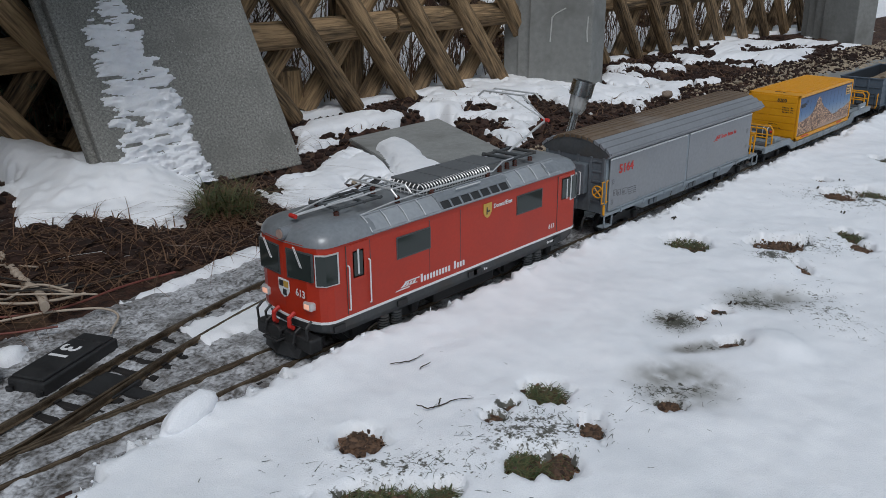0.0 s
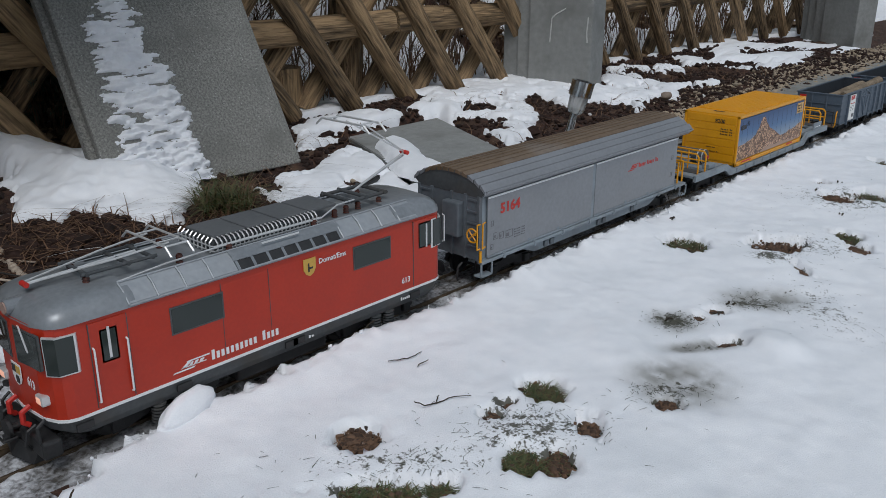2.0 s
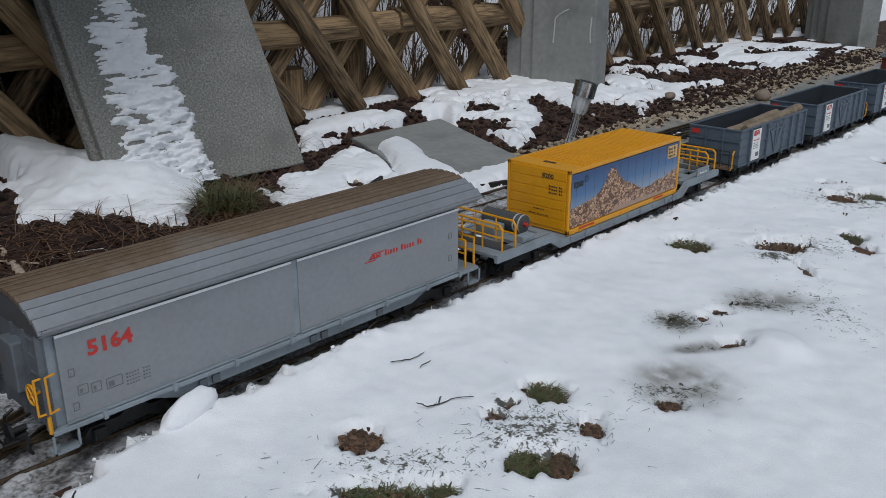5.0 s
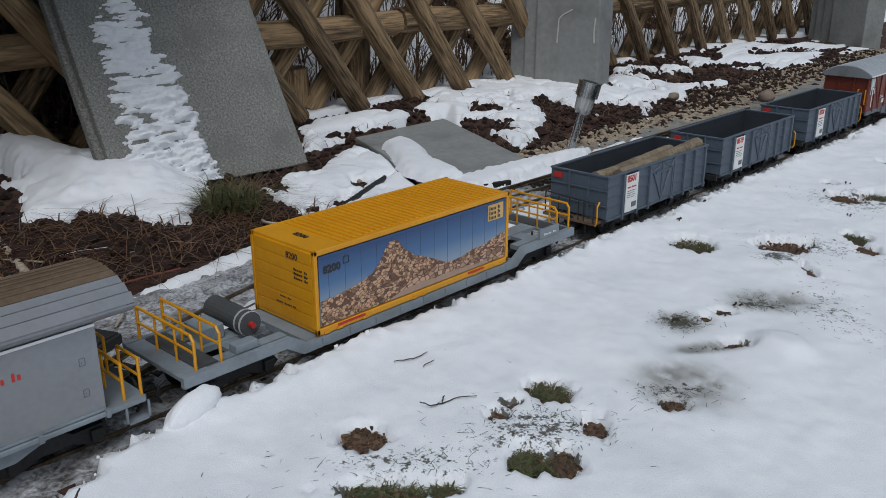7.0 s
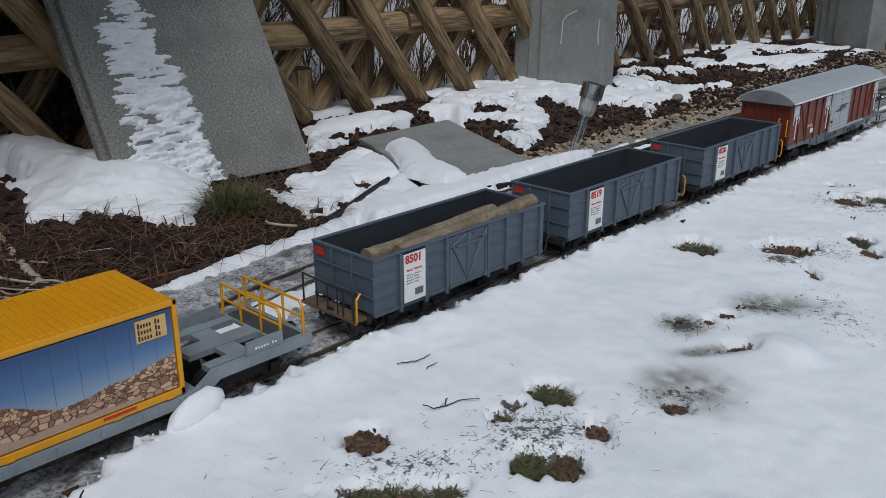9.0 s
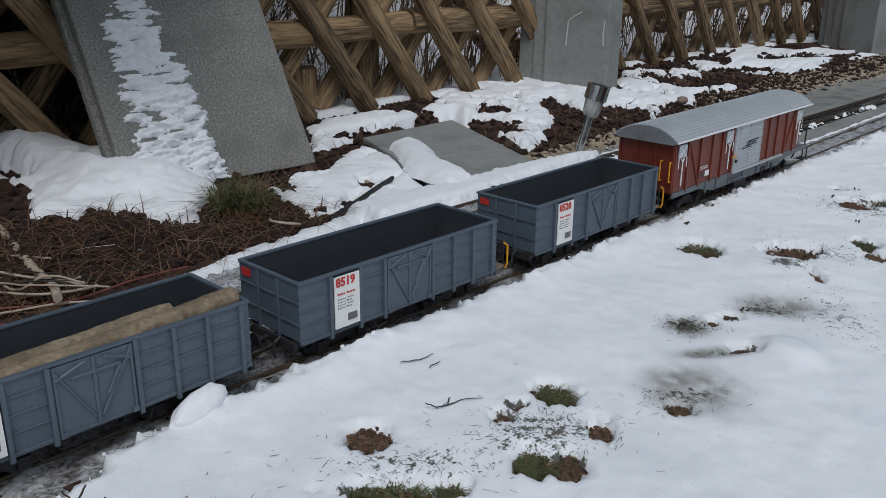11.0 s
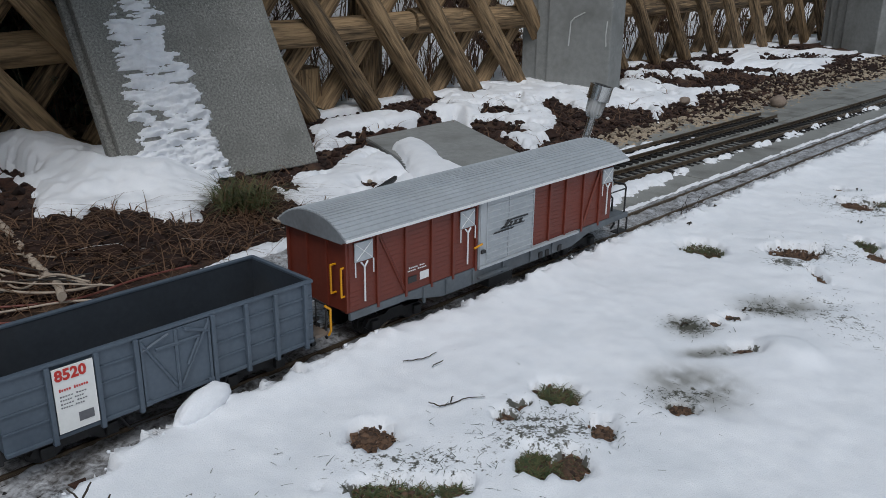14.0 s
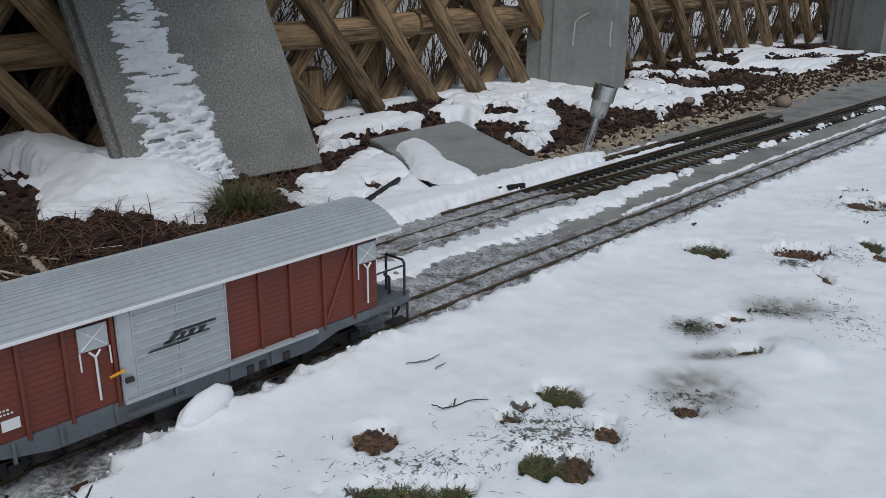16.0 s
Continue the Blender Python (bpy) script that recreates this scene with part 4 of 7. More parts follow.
part("beast", boxes((FX - 0.0018, FX - 0.001, 0.0012, 0.008, 0.081, 0.088), (FX - 0.0018, FX - 0.001, -0.004, 0.002, 0.071, 0.078)), BLACK_MARK, arms)
part("field", boxes((FX - 0.0018, FX - 0.001, -0.0078, 0.0002, 0.081, 0.088)), GOLD, arms)
lettering("running_number", "613", 0.0125, FX - 0.0002, -0.019, 0.0755, WHITE, loco, pose(0, 0, 0, 0, 0, -4) @ ENDWAYS)
bm = bmesh.new()
box(bm, FX - 0.008, FX + 0.01, -0.05, 0.05, 0.012, 0.03, 0.003)
loft(bm, [[(FX - 0.011, -0.03, 0.003), (FX - 0.018, 0, 0.003), (FX - 0.011, 0.03, 0.003), (FX + 0.01, 0.03, 0.003), (FX + 0.01, -0.03, 0.003)],
          [(FX - 0.006, -0.034, 0.017), (FX - 0.010, 0, 0.017), (FX - 0.006, 0.034, 0.017), (FX + 0.01, 0.034, 0.017), (FX + 0.01, -0.034, 0.017)]])
part("snow_plough", bm, BLACK, loco)
for y in (-0.014, 0.014):
    part("brake_hose", pipe(bmesh.new(), [(FX, y, 0.052), (FX - 0.008, y, 0.048), (FX - 0.008, y, 0.038), (FX - 0.003, y * 1.1, 0.034)], 0.0026, 6), RED_MARK, loco, "red brake hose")
for y in (-0.044, 0.03, 0.046):
    part("power_hose", pipe(bmesh.new(), [(FX, y, 0.05), (FX - 0.008, y, 0.044), (FX - 0.007, y, 0.028)], 0.0016, 6), BLACK, loco)
coupling(loco, FX - 0.002, -1, 0.022)
coupling(loco, HALF + 0.002, 1, 0.022)
for x in (0.455 - LOCO_X, 0.74 - LOCO_X):
    bogie(loco, x, 0.1, 0.018, 0.006)
    for e in (-0.012, 0.009):
        for s in (-1, 1):
            bm = bmesh.new()
            for k in range(6):
                rod(bm, (x + e, s * 0.051, 0.008 + k * 0.0035), (x + e, s * 0.051, 0.0098 + k * 0.0035), 0.0075, 12)
            rod(bm, (x + e, s * 0.051, 0.006), (x + e, s * 0.051, 0.029), 0.005, 10)
            part("spring", bm, DARK, loco)
part("equipment_box", boxes((-0.06, 0.06, -0.05, 0.05, 0.012, 0.029), bevel=0.003), BLACK, loco)

# ---- silver sliding-wall van ----
VAN_X = 1.197
van = thing("sliding_wall_van", "silver grey model goods van with a brown-stained roof", "goods wagon")
TRAIN.append((van, VAN_X))
v0, v1 = 0.918 - VAN_X, 1.443 - VAN_X
part("body", boxes((v0, v1, -0.0535, 0.0535, 0.044, 0.138)), FRAME, van)
for s in (-1, 1):
    for a, b in ((0.929, 1.179), (1.187, 1.442)):
        p = flat("sliding_wall", a - VAN_X, b - VAN_X, s * 0.056, 0.047, 0.1305, SILVER, van, 0.001)
        part("white_edge", boxes((a - VAN_X, b - VAN_X, *sorted((s * 0.0567, s * 0.0576)), 0.1285, 0.131)), WHITE, p)
        part("bottom_rail", boxes((a - VAN_X, b - VAN_X, *sorted((s * 0.0565, s * 0.0585)), 0.0462, 0.0485)), FRAME, p)
        for x in (a + 0.09, a + 0.16):
            part("latch", boxes((x - VAN_X, x + 0.006 - VAN_X, *sorted((s * 0.0565, s * 0.0575)), 0.0487, 0.0525)), FRAME, p)
    part("centre_post", boxes((1.179 - VAN_X, 1.187 - VAN_X, *sorted((s * 0.05, s * 0.0562)), 0.046, 0.131)), FRAME, van)
    part("sill", boxes((v0 - 0.003, 1.479 - VAN_X, *sorted((s * 0.052, s * 0.0605)), 0.0405, 0.0452), bevel=0.0008), FRAME, van)
    bm = bmesh.new()
    extrude_y(bm, [(1.0 - VAN_X, 0.0415), (1.4 - VAN_X, 0.0415), (1.36 - VAN_X, 0.027), (1.04 - VAN_X, 0.027)], s * 0.053 - 0.0015, s * 0.053 + 0.0015)
    part("truss", bm, FRAME, van)
    for x in (0.96, 1.03, 1.1, 1.17, 1.24, 1.31, 1.38, 1.44):
        part("stake_pocket", boxes((x - VAN_X, x + 0.004 - VAN_X, *sorted((s * 0.058, s * 0.062)), 0.0395, 0.047)), FRAME, van)
    part("valance", extrude_x(bmesh.new(), [(s * 0.0560, 0.1318), (s * 0.0655, 0.1398), (s * 0.0655, 0.1418), (s * 0.0545, 0.136)], v0 - 0.001, 1.479 - VAN_X), SILVER, van)


def roof_arc(half, z_edge, z_top, u):
    return half * u, z_edge + (z_top - z_edge) * (1 - abs(u) ** 2.3)


N = 12
for k in range(N):
    u0, u1 = -1 + 2 * k / N, -1 + 2 * (k + 1) / N
    (ya, za), (yb, zb) = roof_arc(0.065, 0.142, 0.1635, u0), roof_arc(0.065, 0.142, 0.1635, u1)
    g = 0.0013
    bm = bmesh.new()
    extrude_x(bm, [(ya + g, za - 0.004), (ya + g, za), (ya + g + 0.001, za + 0.0007), (yb - g - 0.001, zb + 0.0007), (yb - g, zb), (yb - g, zb - 0.004)], v0 - 0.004, 1.479 - VAN_X)
    part("roof_plank", bm, ROOF_BROWN if 3 <= k <= 9 else SILVER, van)
part("roof_core", extrude_x(bmesh.new(), [(y * 0.985, z - 0.0012) for y, z in [roof_arc(0.065, 0.142, 0.1635, -1 + k / 8) for k in range(17)]] + [(0.05, 0.134), (-0.05, 0.134)], v0 - 0.001, 1.476 - VAN_X), BLACK, van)
arc = [roof_arc(0.064, 0.1415, 0.1625, -1 + k / 8) for k in range(17)]
for xa, xb in ((v0 - 0.0025, v0 + 0.004), (1.47 - VAN_X, 1.477 - VAN_X)):
    part("roof_end", extrude_x(bmesh.new(), arc + [(0.055, 0.132), (-0.055, 0.132)], xa, xb), DARK, van, "dark roof end board")
part("end_wall", boxes((v0 - 0.002, v0 + 0.003, -0.054, 0.054, 0.045, 0.134)), FRAME_DARK, van)
for y in (-0.0535, -0.03, -0.006, 0.03, 0.0535):
    part("end_rib", boxes((v0 - 0.005, v0, y - 0.002, y + 0.002, 0.045, 0.134)), FRAME_DARK, van)
for z in (0.062, 0.078, 0.094, 0.11, 0.126):
    part("end_rib", boxes((v0 - 0.0035, v0, 0.032, 0.052, z, z + 0.0025)), FRAME_DARK, van)
    part("end_rib", boxes((v0 - 0.0035, v0, -0.052, -0.032, z, z + 0.0025)), FRAME_DARK, van)
part("control_box", boxes((v0 - 0.014, v0, -0.026, 0.003, 0.074, 0.122), bevel=0.002), FRAME_DARK, van)
for y in (-0.05, 0.038):
    hw = part("handwheel", bmesh.new(), YELLOW, van, "yellow handbrake wheel")
    bm = bmesh.new()
    c = Vector((v0 - 0.012, y, 0.082))
    ring = [c + Vector((0, 0.0092 * math.cos(a * math.pi / 8), 0.0092 * math.sin(a * math.pi / 8))) for a in range(17)]
    pipe(bm, [tuple(p) for p in ring], 0.0011, 6)
    for a in range(4):
        rod(bm, tuple(c), tuple(ring[a * 4 + 2]), 0.0009, 5)
    rod(bm, tuple(c), tuple(c + Vector((0.012, 0, 0))), 0.0015, 6)
    bm.to_mesh(hw.data)
    bm.free()
bm = bmesh.new()
pipe(bm, [(v0 - 0.006, -0.0585, 0.098), (v0 - 0.012, -0.0585, 0.098), (v0 - 0.012, -0.0585, 0.064), (v0 - 0.006, -0.0585, 0.064)], 0.0011)
pipe(bm, [(v0 + 0.006, -0.0575, 0.098), (v0 - 0.003, -0.0605, 0.098), (v0 - 0.003, -0.0605, 0.064), (v0 + 0.006, -0.0575, 0.064)], 0.0011)
pipe(bm, [(v0 - 0.004, -0.058, 0.06), (v0 - 0.004, -0.058, 0.044)], 0.002)
part("grab_rail", bm, YELLOW, van, "yellow grab rails")
lettering("running_number", "5164", 0.0195, 0.955 - VAN_X, -0.0575, 0.1035, RED_MARK, van, stretch=1.1, bold=0.03)
swoosh("emblem", 1.282 - VAN_X, 1.312 - VAN_X, -0.0572, 0.1, 0.009, RED_MARK, van)
bars("company_name", 1.314 - VAN_X, 1.377 - VAN_X, -0.0572, 0.102, 0.0075, RED_MARK, van, 14, 8)
for i, (a, b, z0, z1) in enumerate(((0.942, 0.951, 0.069, 0.078), (0.954, 0.963, 0.067, 0.076), (0.968, 0.983, 0.065, 0.075), (0.936, 0.941, 0.089, 0.096), (0.936, 0.941, 0.056, 0.063), (1.424, 1.429, 0.095, 0.102), (1.424, 1.429, 0.065, 0.072))):
    bm = boxes((a - VAN_X, b - VAN_X, -0.0573, -0.0568, z0, z0 + 0.0007), (a - VAN_X, b - VAN_X, -0.0573, -0.0568, z1, z1 + 0.0007), (a - VAN_X, a + 0.0007 - VAN_X, -0.0573, -0.0568, z0, z1),
               (b - VAN_X, b + 0.0007 - VAN_X, -0.0573, -0.0568, z0, z1), (a + 0.002 - VAN_X, (a + b) / 2 - VAN_X, -0.0573, -0.0568, z0 + 0.002, z1 - 0.003))
    part("notice", bm, GREY_MARK, van)
for i in range(4):
    bars("small_print", 0.987 - VAN_X, 1.012 - VAN_X, -0.0572, 0.062 + i * 0.0035, 0.0017, GREY_MARK, van, 9, 20 + i)
part("platform", boxes((v1, 1.482 - VAN_X, -0.055, 0.055, 0.039, 0.044)), FRAME, van)
for y0, y1 in ((-0.052, -0.014), (0.014, 0.052)):
    for x in (1.462 - VAN_X, 1.479 - VAN_X):
        bm = bmesh.new()
        pipe(bm, [(x, y0, 0.044), (x, y0, 0.082), (x, y1, 0.082), (x, y1, 0.044)], 0.0016)
        pipe(bm, [(x, y0, 0.064), (x, y1, 0.064)], 0.0013)
        part("railing", bm, YELLOW, van, "yellow platform railing")
for s in (-1, 1):
    for x in (1.06, 1.075, 1.2, 1.215, 1.3):
        part("brake_gear", boxes((x - VAN_X, x + 0.009 - VAN_X, *sorted((s * 0.0545, s * 0.0575)), 0.029, 0.038), bevel=0.0006), FRAME_DARK, van)
for x in (0.925, 1.47):
    part("step", boxes((x - VAN_X - 0.012, x - VAN_X + 0.012, -0.061, -0.048, 0.0225, 0.0245), (x - VAN_X - 0.012, x - VAN_X - 0.01, -0.061, -0.059, 0.0225, 0.041), (x - VAN_X + 0.01, x - VAN_X + 0.012, -0.061, -0.059, 0.0225, 0.041)), FRAME, van)
for x in (1.0, 1.4):
    bogie(van, x - VAN_X, 0.075)
coupling(van, v0 - 0.004, -1)
coupling(van, 1.48 - VAN_X, 1)

# ---- container wagon ----
CON_X = 1.845
flatcar = thing("container_wagon", "grey low-floor model wagon with yellow railings", "container wagon")
TRAIN.append((flatcar, CON_X))
for s in (-1, 1):
    bm = bmesh.new()
    prof = [(1.519, 0.0475), (1.648, 0.0475), (1.672, 0.0335), (2.028, 0.0335), (2.05, 0.0475), (2.172, 0.0475), (2.172, 0.036), (2.056, 0.036), (2.036, 0.022), (1.664, 0.022), (1.642, 0.036), (1.519, 0.036)]
    extrude_y(bm, [(x - CON_X, z) for x, z in prof], s * 0.057 - 0.003, s * 0.057 + 0.003)
    part("side_beam", bm, FRAME, flatcar)
    for i in range(9):
        x = 1.69 + i * 0.04 - CON_X
        part("bracket", boxes((x, x + 0.004, *sorted((s * 0.058, s * 0.0615)), 0.024, 0.033)), FRAME, flatcar)
for a, b in ((1.519, 1.55), (2.135, 2.172)):
    part("end_deck", boxes((a - CON_X, b - CON_X, -0.056, 0.056, 0.042, 0.0465), bevel=0.0005), FRAME, flatcar)
for a, b in ((1.55, 1.65), (2.05, 2.135)):
    for y0, y1 in ((-0.05, -0.036), (-0.012, 0.012), (0.036, 0.05)):
        part("deck_beam", boxes((a - CON_X, b - CON_X, y0, y1, 0.04, 0.0465)), FRAME, flatcar)
    part("cross_beam", boxes(((a + b) / 2 - 0.012 - CON_X, (a + b) / 2 + 0.012 - CON_X, -0.054, 0.054, 0.0405, 0.0455)), FRAME, flatcar)
part("floor_pan", boxes((1.67 - CON_X, 2.03 - CON_X, -0.054, 0.054, 0.026, 0.0347)), FRAME, flatcar)
for x in (1.537, 1.566, 2.136, 2.166):
    r = new("railing")
    r.parent = flatcar
    tagged(r, "yellow tube railing")
    bm = bmesh.new()
    xx = x - CON_X
    pipe(bm, [(xx, -0.053, 0.046), (xx, -0.053, 0.078), (xx, -0.048, 0.084), (xx, 0.056, 0.084), (xx, 0.056, 0.046)], 0.0017)
    part("top_rail", bm, YELLOW, r)
    part("middle_rail", pipe(bmesh.new(), [(xx, -0.053, 0.066), (xx, 0.056, 0.066)], 0.0014), YELLOW, r)
    for y in (-0.018, 0.02):
        part("post", pipe(bmesh.new(), [(xx, y, 0.046), (xx, y, 0.084)], 0.0014), YELLOW, r)
part("walkway", boxes((1.54 - CON_X, 1.564 - CON_X, -0.05, 0.05, 0.0465, 0.048)), DARK, flatcar)
part("walkway", boxes((2.138 - CON_X, 2.164 - CON_X, -0.05, 0.05, 0.0465, 0.048)), DARK, flatcar)
tank = part("air_tank", rod(bmesh.new(), (1.622 - CON_X, -0.025, 0.061), (1.622 - CON_X, 0.045, 0.061), 0.0135, 20), DARK, flatcar, "dark grey cylindrical air tank")
bm = bmesh.new()
for y in (-0.0235, -0.014):
    rod(bm, (1.622 - CON_X, y - 0.0012, 0.061), (1.622 - CON_X, y + 0.0012, 0.061), 0.014, 20)
part("band", bm, STEEL, tank)
part("tap", rod(bmesh.new(), (1.622 - CON_X, -0.031, 0.061), (1.622 - CON_X, -0.025, 0.061), 0.0032, 10), RED_MARK, tank, "red tap")
part("valve_box", boxes((1.575 - CON_X, 1.602 - CON_X, -0.005, 0.03, 0.0465, 0.063), bevel=0.001), FRAME, flatcar)
part("valve_box", boxes((1.585 - CON_X, 1.612 - CON_X, -0.052, -0.038, 0.0465, 0.056), bevel=0.001), FRAME, flatcar)
part("sign_board", boxes((2.09 - CON_X, 2.135 - CON_X, -0.058, -0.055, 0.0475, 0.062)), FRAME, flatcar)
part("sign_board", boxes((2.07 - CON_X, 2.13 - CON_X, 0.054, 0.057, 0.0475, 0.06)), FRAME, flatcar)
bars("small_print", 2.1 - CON_X, 2.128 - CON_X, -0.0583, 0.052, 0.003, WHITE, flatcar, 8, 31)
for x in (1.595, 2.098):
    bogie(flatcar, x - CON_X, 0.07)
coupling(flatcar, 1.518 - CON_X, -1)
coupling(flatcar, 2.173 - CON_X, 1)

# the yellow container, standing on the wagon
box_ob = thing("container", "yellow model container with a desert landscape picture", "container")
TRAIN.append((box_ob, CON_X))
c0, c1 = 1.685 - CON_X, 2.018 - CON_X
ZB, ZT = 0.0345, 0.1335
part("body", boxes((c0 + 0.002, c1 - 0.002, -0.0545, 0.0545, ZB + 0.002, ZT - 0.0006)), YELLOW, box_ob)
for s in (-1, 1):
    part("top_rail", boxes((c0, c1, *sorted((s * 0.0535, s * 0.058)), ZT - 0.006, ZT), bevel=0.001), YELLOW, box_ob)
    part("bottom_rail", boxes((c0, c1, *sorted((s * 0.0535, s * 0.058)), ZB, ZB + 0.008), bevel=0.001), YELLOW, box_ob)
    for xa in (c0, c1 - 0.005):
        part("corner_post", boxes((xa, xa + 0.005, *sorted((s * 0.0535, s * 0.058)), ZB, ZT), bevel=0.001), YELLOW, box_ob)
for i in range(31):
    x = c0 + 0.044 + i * 0.0091
    part("roof_corrugation", boxes((x, x + 0.0052, -0.052, 0.052, ZT - 0.003, ZT + 0.0013), bevel=0.0011), YELLOW, box_ob)
for i in range(6):
    z = ZB + 0.007 + i * 0.0148
    part("end_corrugation", boxes((c0 + 0.0006, c0 + 0.004, -0.052, 0.052, z, z + 0.0142), bevel=0.0007), YELLOW, box_ob)
lettering("running_number", "8200", 0.0105, c0 + 0.0002, -0.008, 0.1165, BLACK_MARK, box_ob, ENDWAYS)
bars("company_name", -0.001, 0.024, -0.0001, 0, 0.003, BLACK_MARK, box_ob, 8, 40).matrix_basis = pose(c0 + 0.0003, -0.022, 0.104) @ pose(0, 0, 0, 0, 0, -90)
bars("company_name", -0.001, 0.024, -0.0001, 0, 0.003, BLACK_MARK, box_ob, 8, 41).matrix_basis = pose(c0 + 0.0003, -0.022, 0.099) @ pose(0, 0, 0, 0, 0, -90)
bars("company_name", -0.001, 0.024, -0.0001, 0, 0.003, BLACK_MARK, box_ob, 8, 42).matrix_basis = pose(c0 + 0.0003, -0.022, 0.094) @ pose(0, 0, 0, 0, 0, -90)
bars("small_print", 0, 0.02, -0.0001, 0, 0.002, BLACK_MARK, box_ob, 9, 43).matrix_basis = pose(c0 + 0.0003, 0.006, 0.066) @ pose(0, 0, 0, 0, 0, -90)
bars("small_print", 0, 0.036, -0.0001, 0, 0.002, BLACK_MARK, box_ob, 14, 44).matrix_basis = pose(c0 + 0.0003, 0.014, 0.058) @ pose(0, 0, 0, 0, 0, -90)

SKYPRINT = bpy.data.materials.new("printed_sky")
SKYPRINT.use_nodes = True
_n, _l = SKYPRINT.node_tree.nodes, SKYPRINT.node_tree.links
_co, _sep, _rp = _n.new("ShaderNodeTexCoord"), _n.new("ShaderNodeSeparateXYZ"), _n.new("ShaderNodeValToRGB")
_mr = _n.new("ShaderNodeMapRange")
_l.new(_co.outputs["Generated"], _sep.inputs[0])
_l.new(_sep.outputs["Z"], _rp.inputs["Fac"])
_e = _rp.color_ramp.elements
_e[0].position, _e[0].color = 0.2, (0.30, 0.38, 0.46, 1)
_e[1].position, _e[1].color = 0.95, (0.028, 0.07, 0.18, 1)
_m = _rp.color_ramp.elements.new(0.6)
_m.color = (0.07, 0.16, 0.32, 1)
_l.new(_rp.outputs["Color"], _n["Principled BSDF"].inputs["Base Color"])
_n["Principled BSDF"].inputs["Roughness"].default_value = 0.45


def rock_print(name, dark, light, scale):
    """Printed boulders: angular cells, each with its own tone, a lit side and dark joints."""
    m = bpy.data.materials.new(name)
    m.use_nodes = True
    n, l = m.node_tree.nodes, m.node_tree.links
    co, mp = n.new("ShaderNodeTexCoord"), n.new("ShaderNodeMapping")
    mp.inputs["Scale"].default_value, mp.inputs["Rotation"].default_value = (1.0, 1.0, 1.5), (0, 0.6, 0)
    l.new(co.outputs["Object"], mp.inputs["Vector"])
    cell, joint = n.new("ShaderNodeTexVoronoi"), n.new("ShaderNodeTexVoronoi")
    joint.feature = "DISTANCE_TO_EDGE"
    tone, line = n.new("ShaderNodeValToRGB"), n.new("ShaderNodeMapRange")
    for v in (cell, joint):
        v.inputs["Scale"].default_value, v.inputs["Randomness"].default_value = scale, 0.9
        l.new(mp.outputs["Vector"], v.inputs["Vector"])
    mid = tuple(0.5 * (a + b) for a, b in zip(dark, light))
    e = tone.color_ramp.elements
    e[0].position, e[0].color = 0.2, (*dark, 1)
    e[1].position, e[1].color = 0.6, (*light, 1)
    k = e.new(0.4)
    k.color = (*mid, 1)
    sep = n.new("ShaderNodeSeparateColor")
    l.new(cell.outputs["Color"], sep.inputs["Color"])
    l.new(sep.outputs["Red"], tone.inputs["Fac"])
    line.inputs["From Min"].default_value, line.inputs["From Max"].default_value = 0.015, 0.11
    l.new(joint.outputs["Distance"], line.inputs["Value"])
    mix = n.new("ShaderNodeMix")
    mix.data_type = "RGBA"
    mix.inputs["A"].default_value = (0.05, 0.024, 0.016, 1)
    l.new(line.outputs["Result"], mix.inputs["Factor"])
    l.new(tone.outputs["Color"], mix.inputs["B"])
    l.new(mix.outputs["Result"], n["Principled BSDF"].inputs["Base Color"])
    n["Principled BSDF"].inputs["Roughness"].default_value = 0.45
    return m


ROCK_A = rock_print("printed_rocks", (0.15, 0.066, 0.034), (0.60, 0.36, 0.215), 190)
ROCK_B = rock_print("printed_far_rocks", (0.24, 0.12, 0.07), (0.58, 0.36, 0.24), 110)
SAND = surface("printed_sand", (0.36, 0.23, 0.165), (0.46, 0.31, 0.23), 120, (0.4, 0.6), 0)
picture = part("picture", boxes((c0 + 0.007, c1 - 0.0065, -0.0568, -0.0545, ZB + 0.0095, ZT - 0.0075)), SKYPRINT, box_ob, "printed picture of rocks under a blue sky")


def ridge_print(name, outline, depth, material, seed):
    rnd = random.Random(seed)
    pts = []
    for (xa, za), (xb, zb) in zip(outline, outline[1:]):
        k = max(2, int(abs(xb - xa) / 0.0035))
        for i in range(k):
            pts.append((xa + (xb - xa) * i / k, za + (zb - za) * i / k + rnd.uniform(-0.0009, 0.0009)))
    pts.append(outline[-1])
    bm = bmesh.new()
    for (xa, za), (xb, zb) in zip(pts, pts[1:]):
        bm.faces.new([bm.verts.new(p) for p in ((xa, depth, ZB + 0.0097), (xb, depth, ZB + 0.0097), (xb, depth, max(zb, ZB + 0.0099)), (xa, depth, max(za, ZB + 0.0099)))])
    bmesh.ops.remove_doubles(bm, verts=bm.verts, dist=1e-6)
    return part(name, bm, material, picture)


def cx(u):
    return c0 + 0.007 + u * (c1 - c0 - 0.0135)


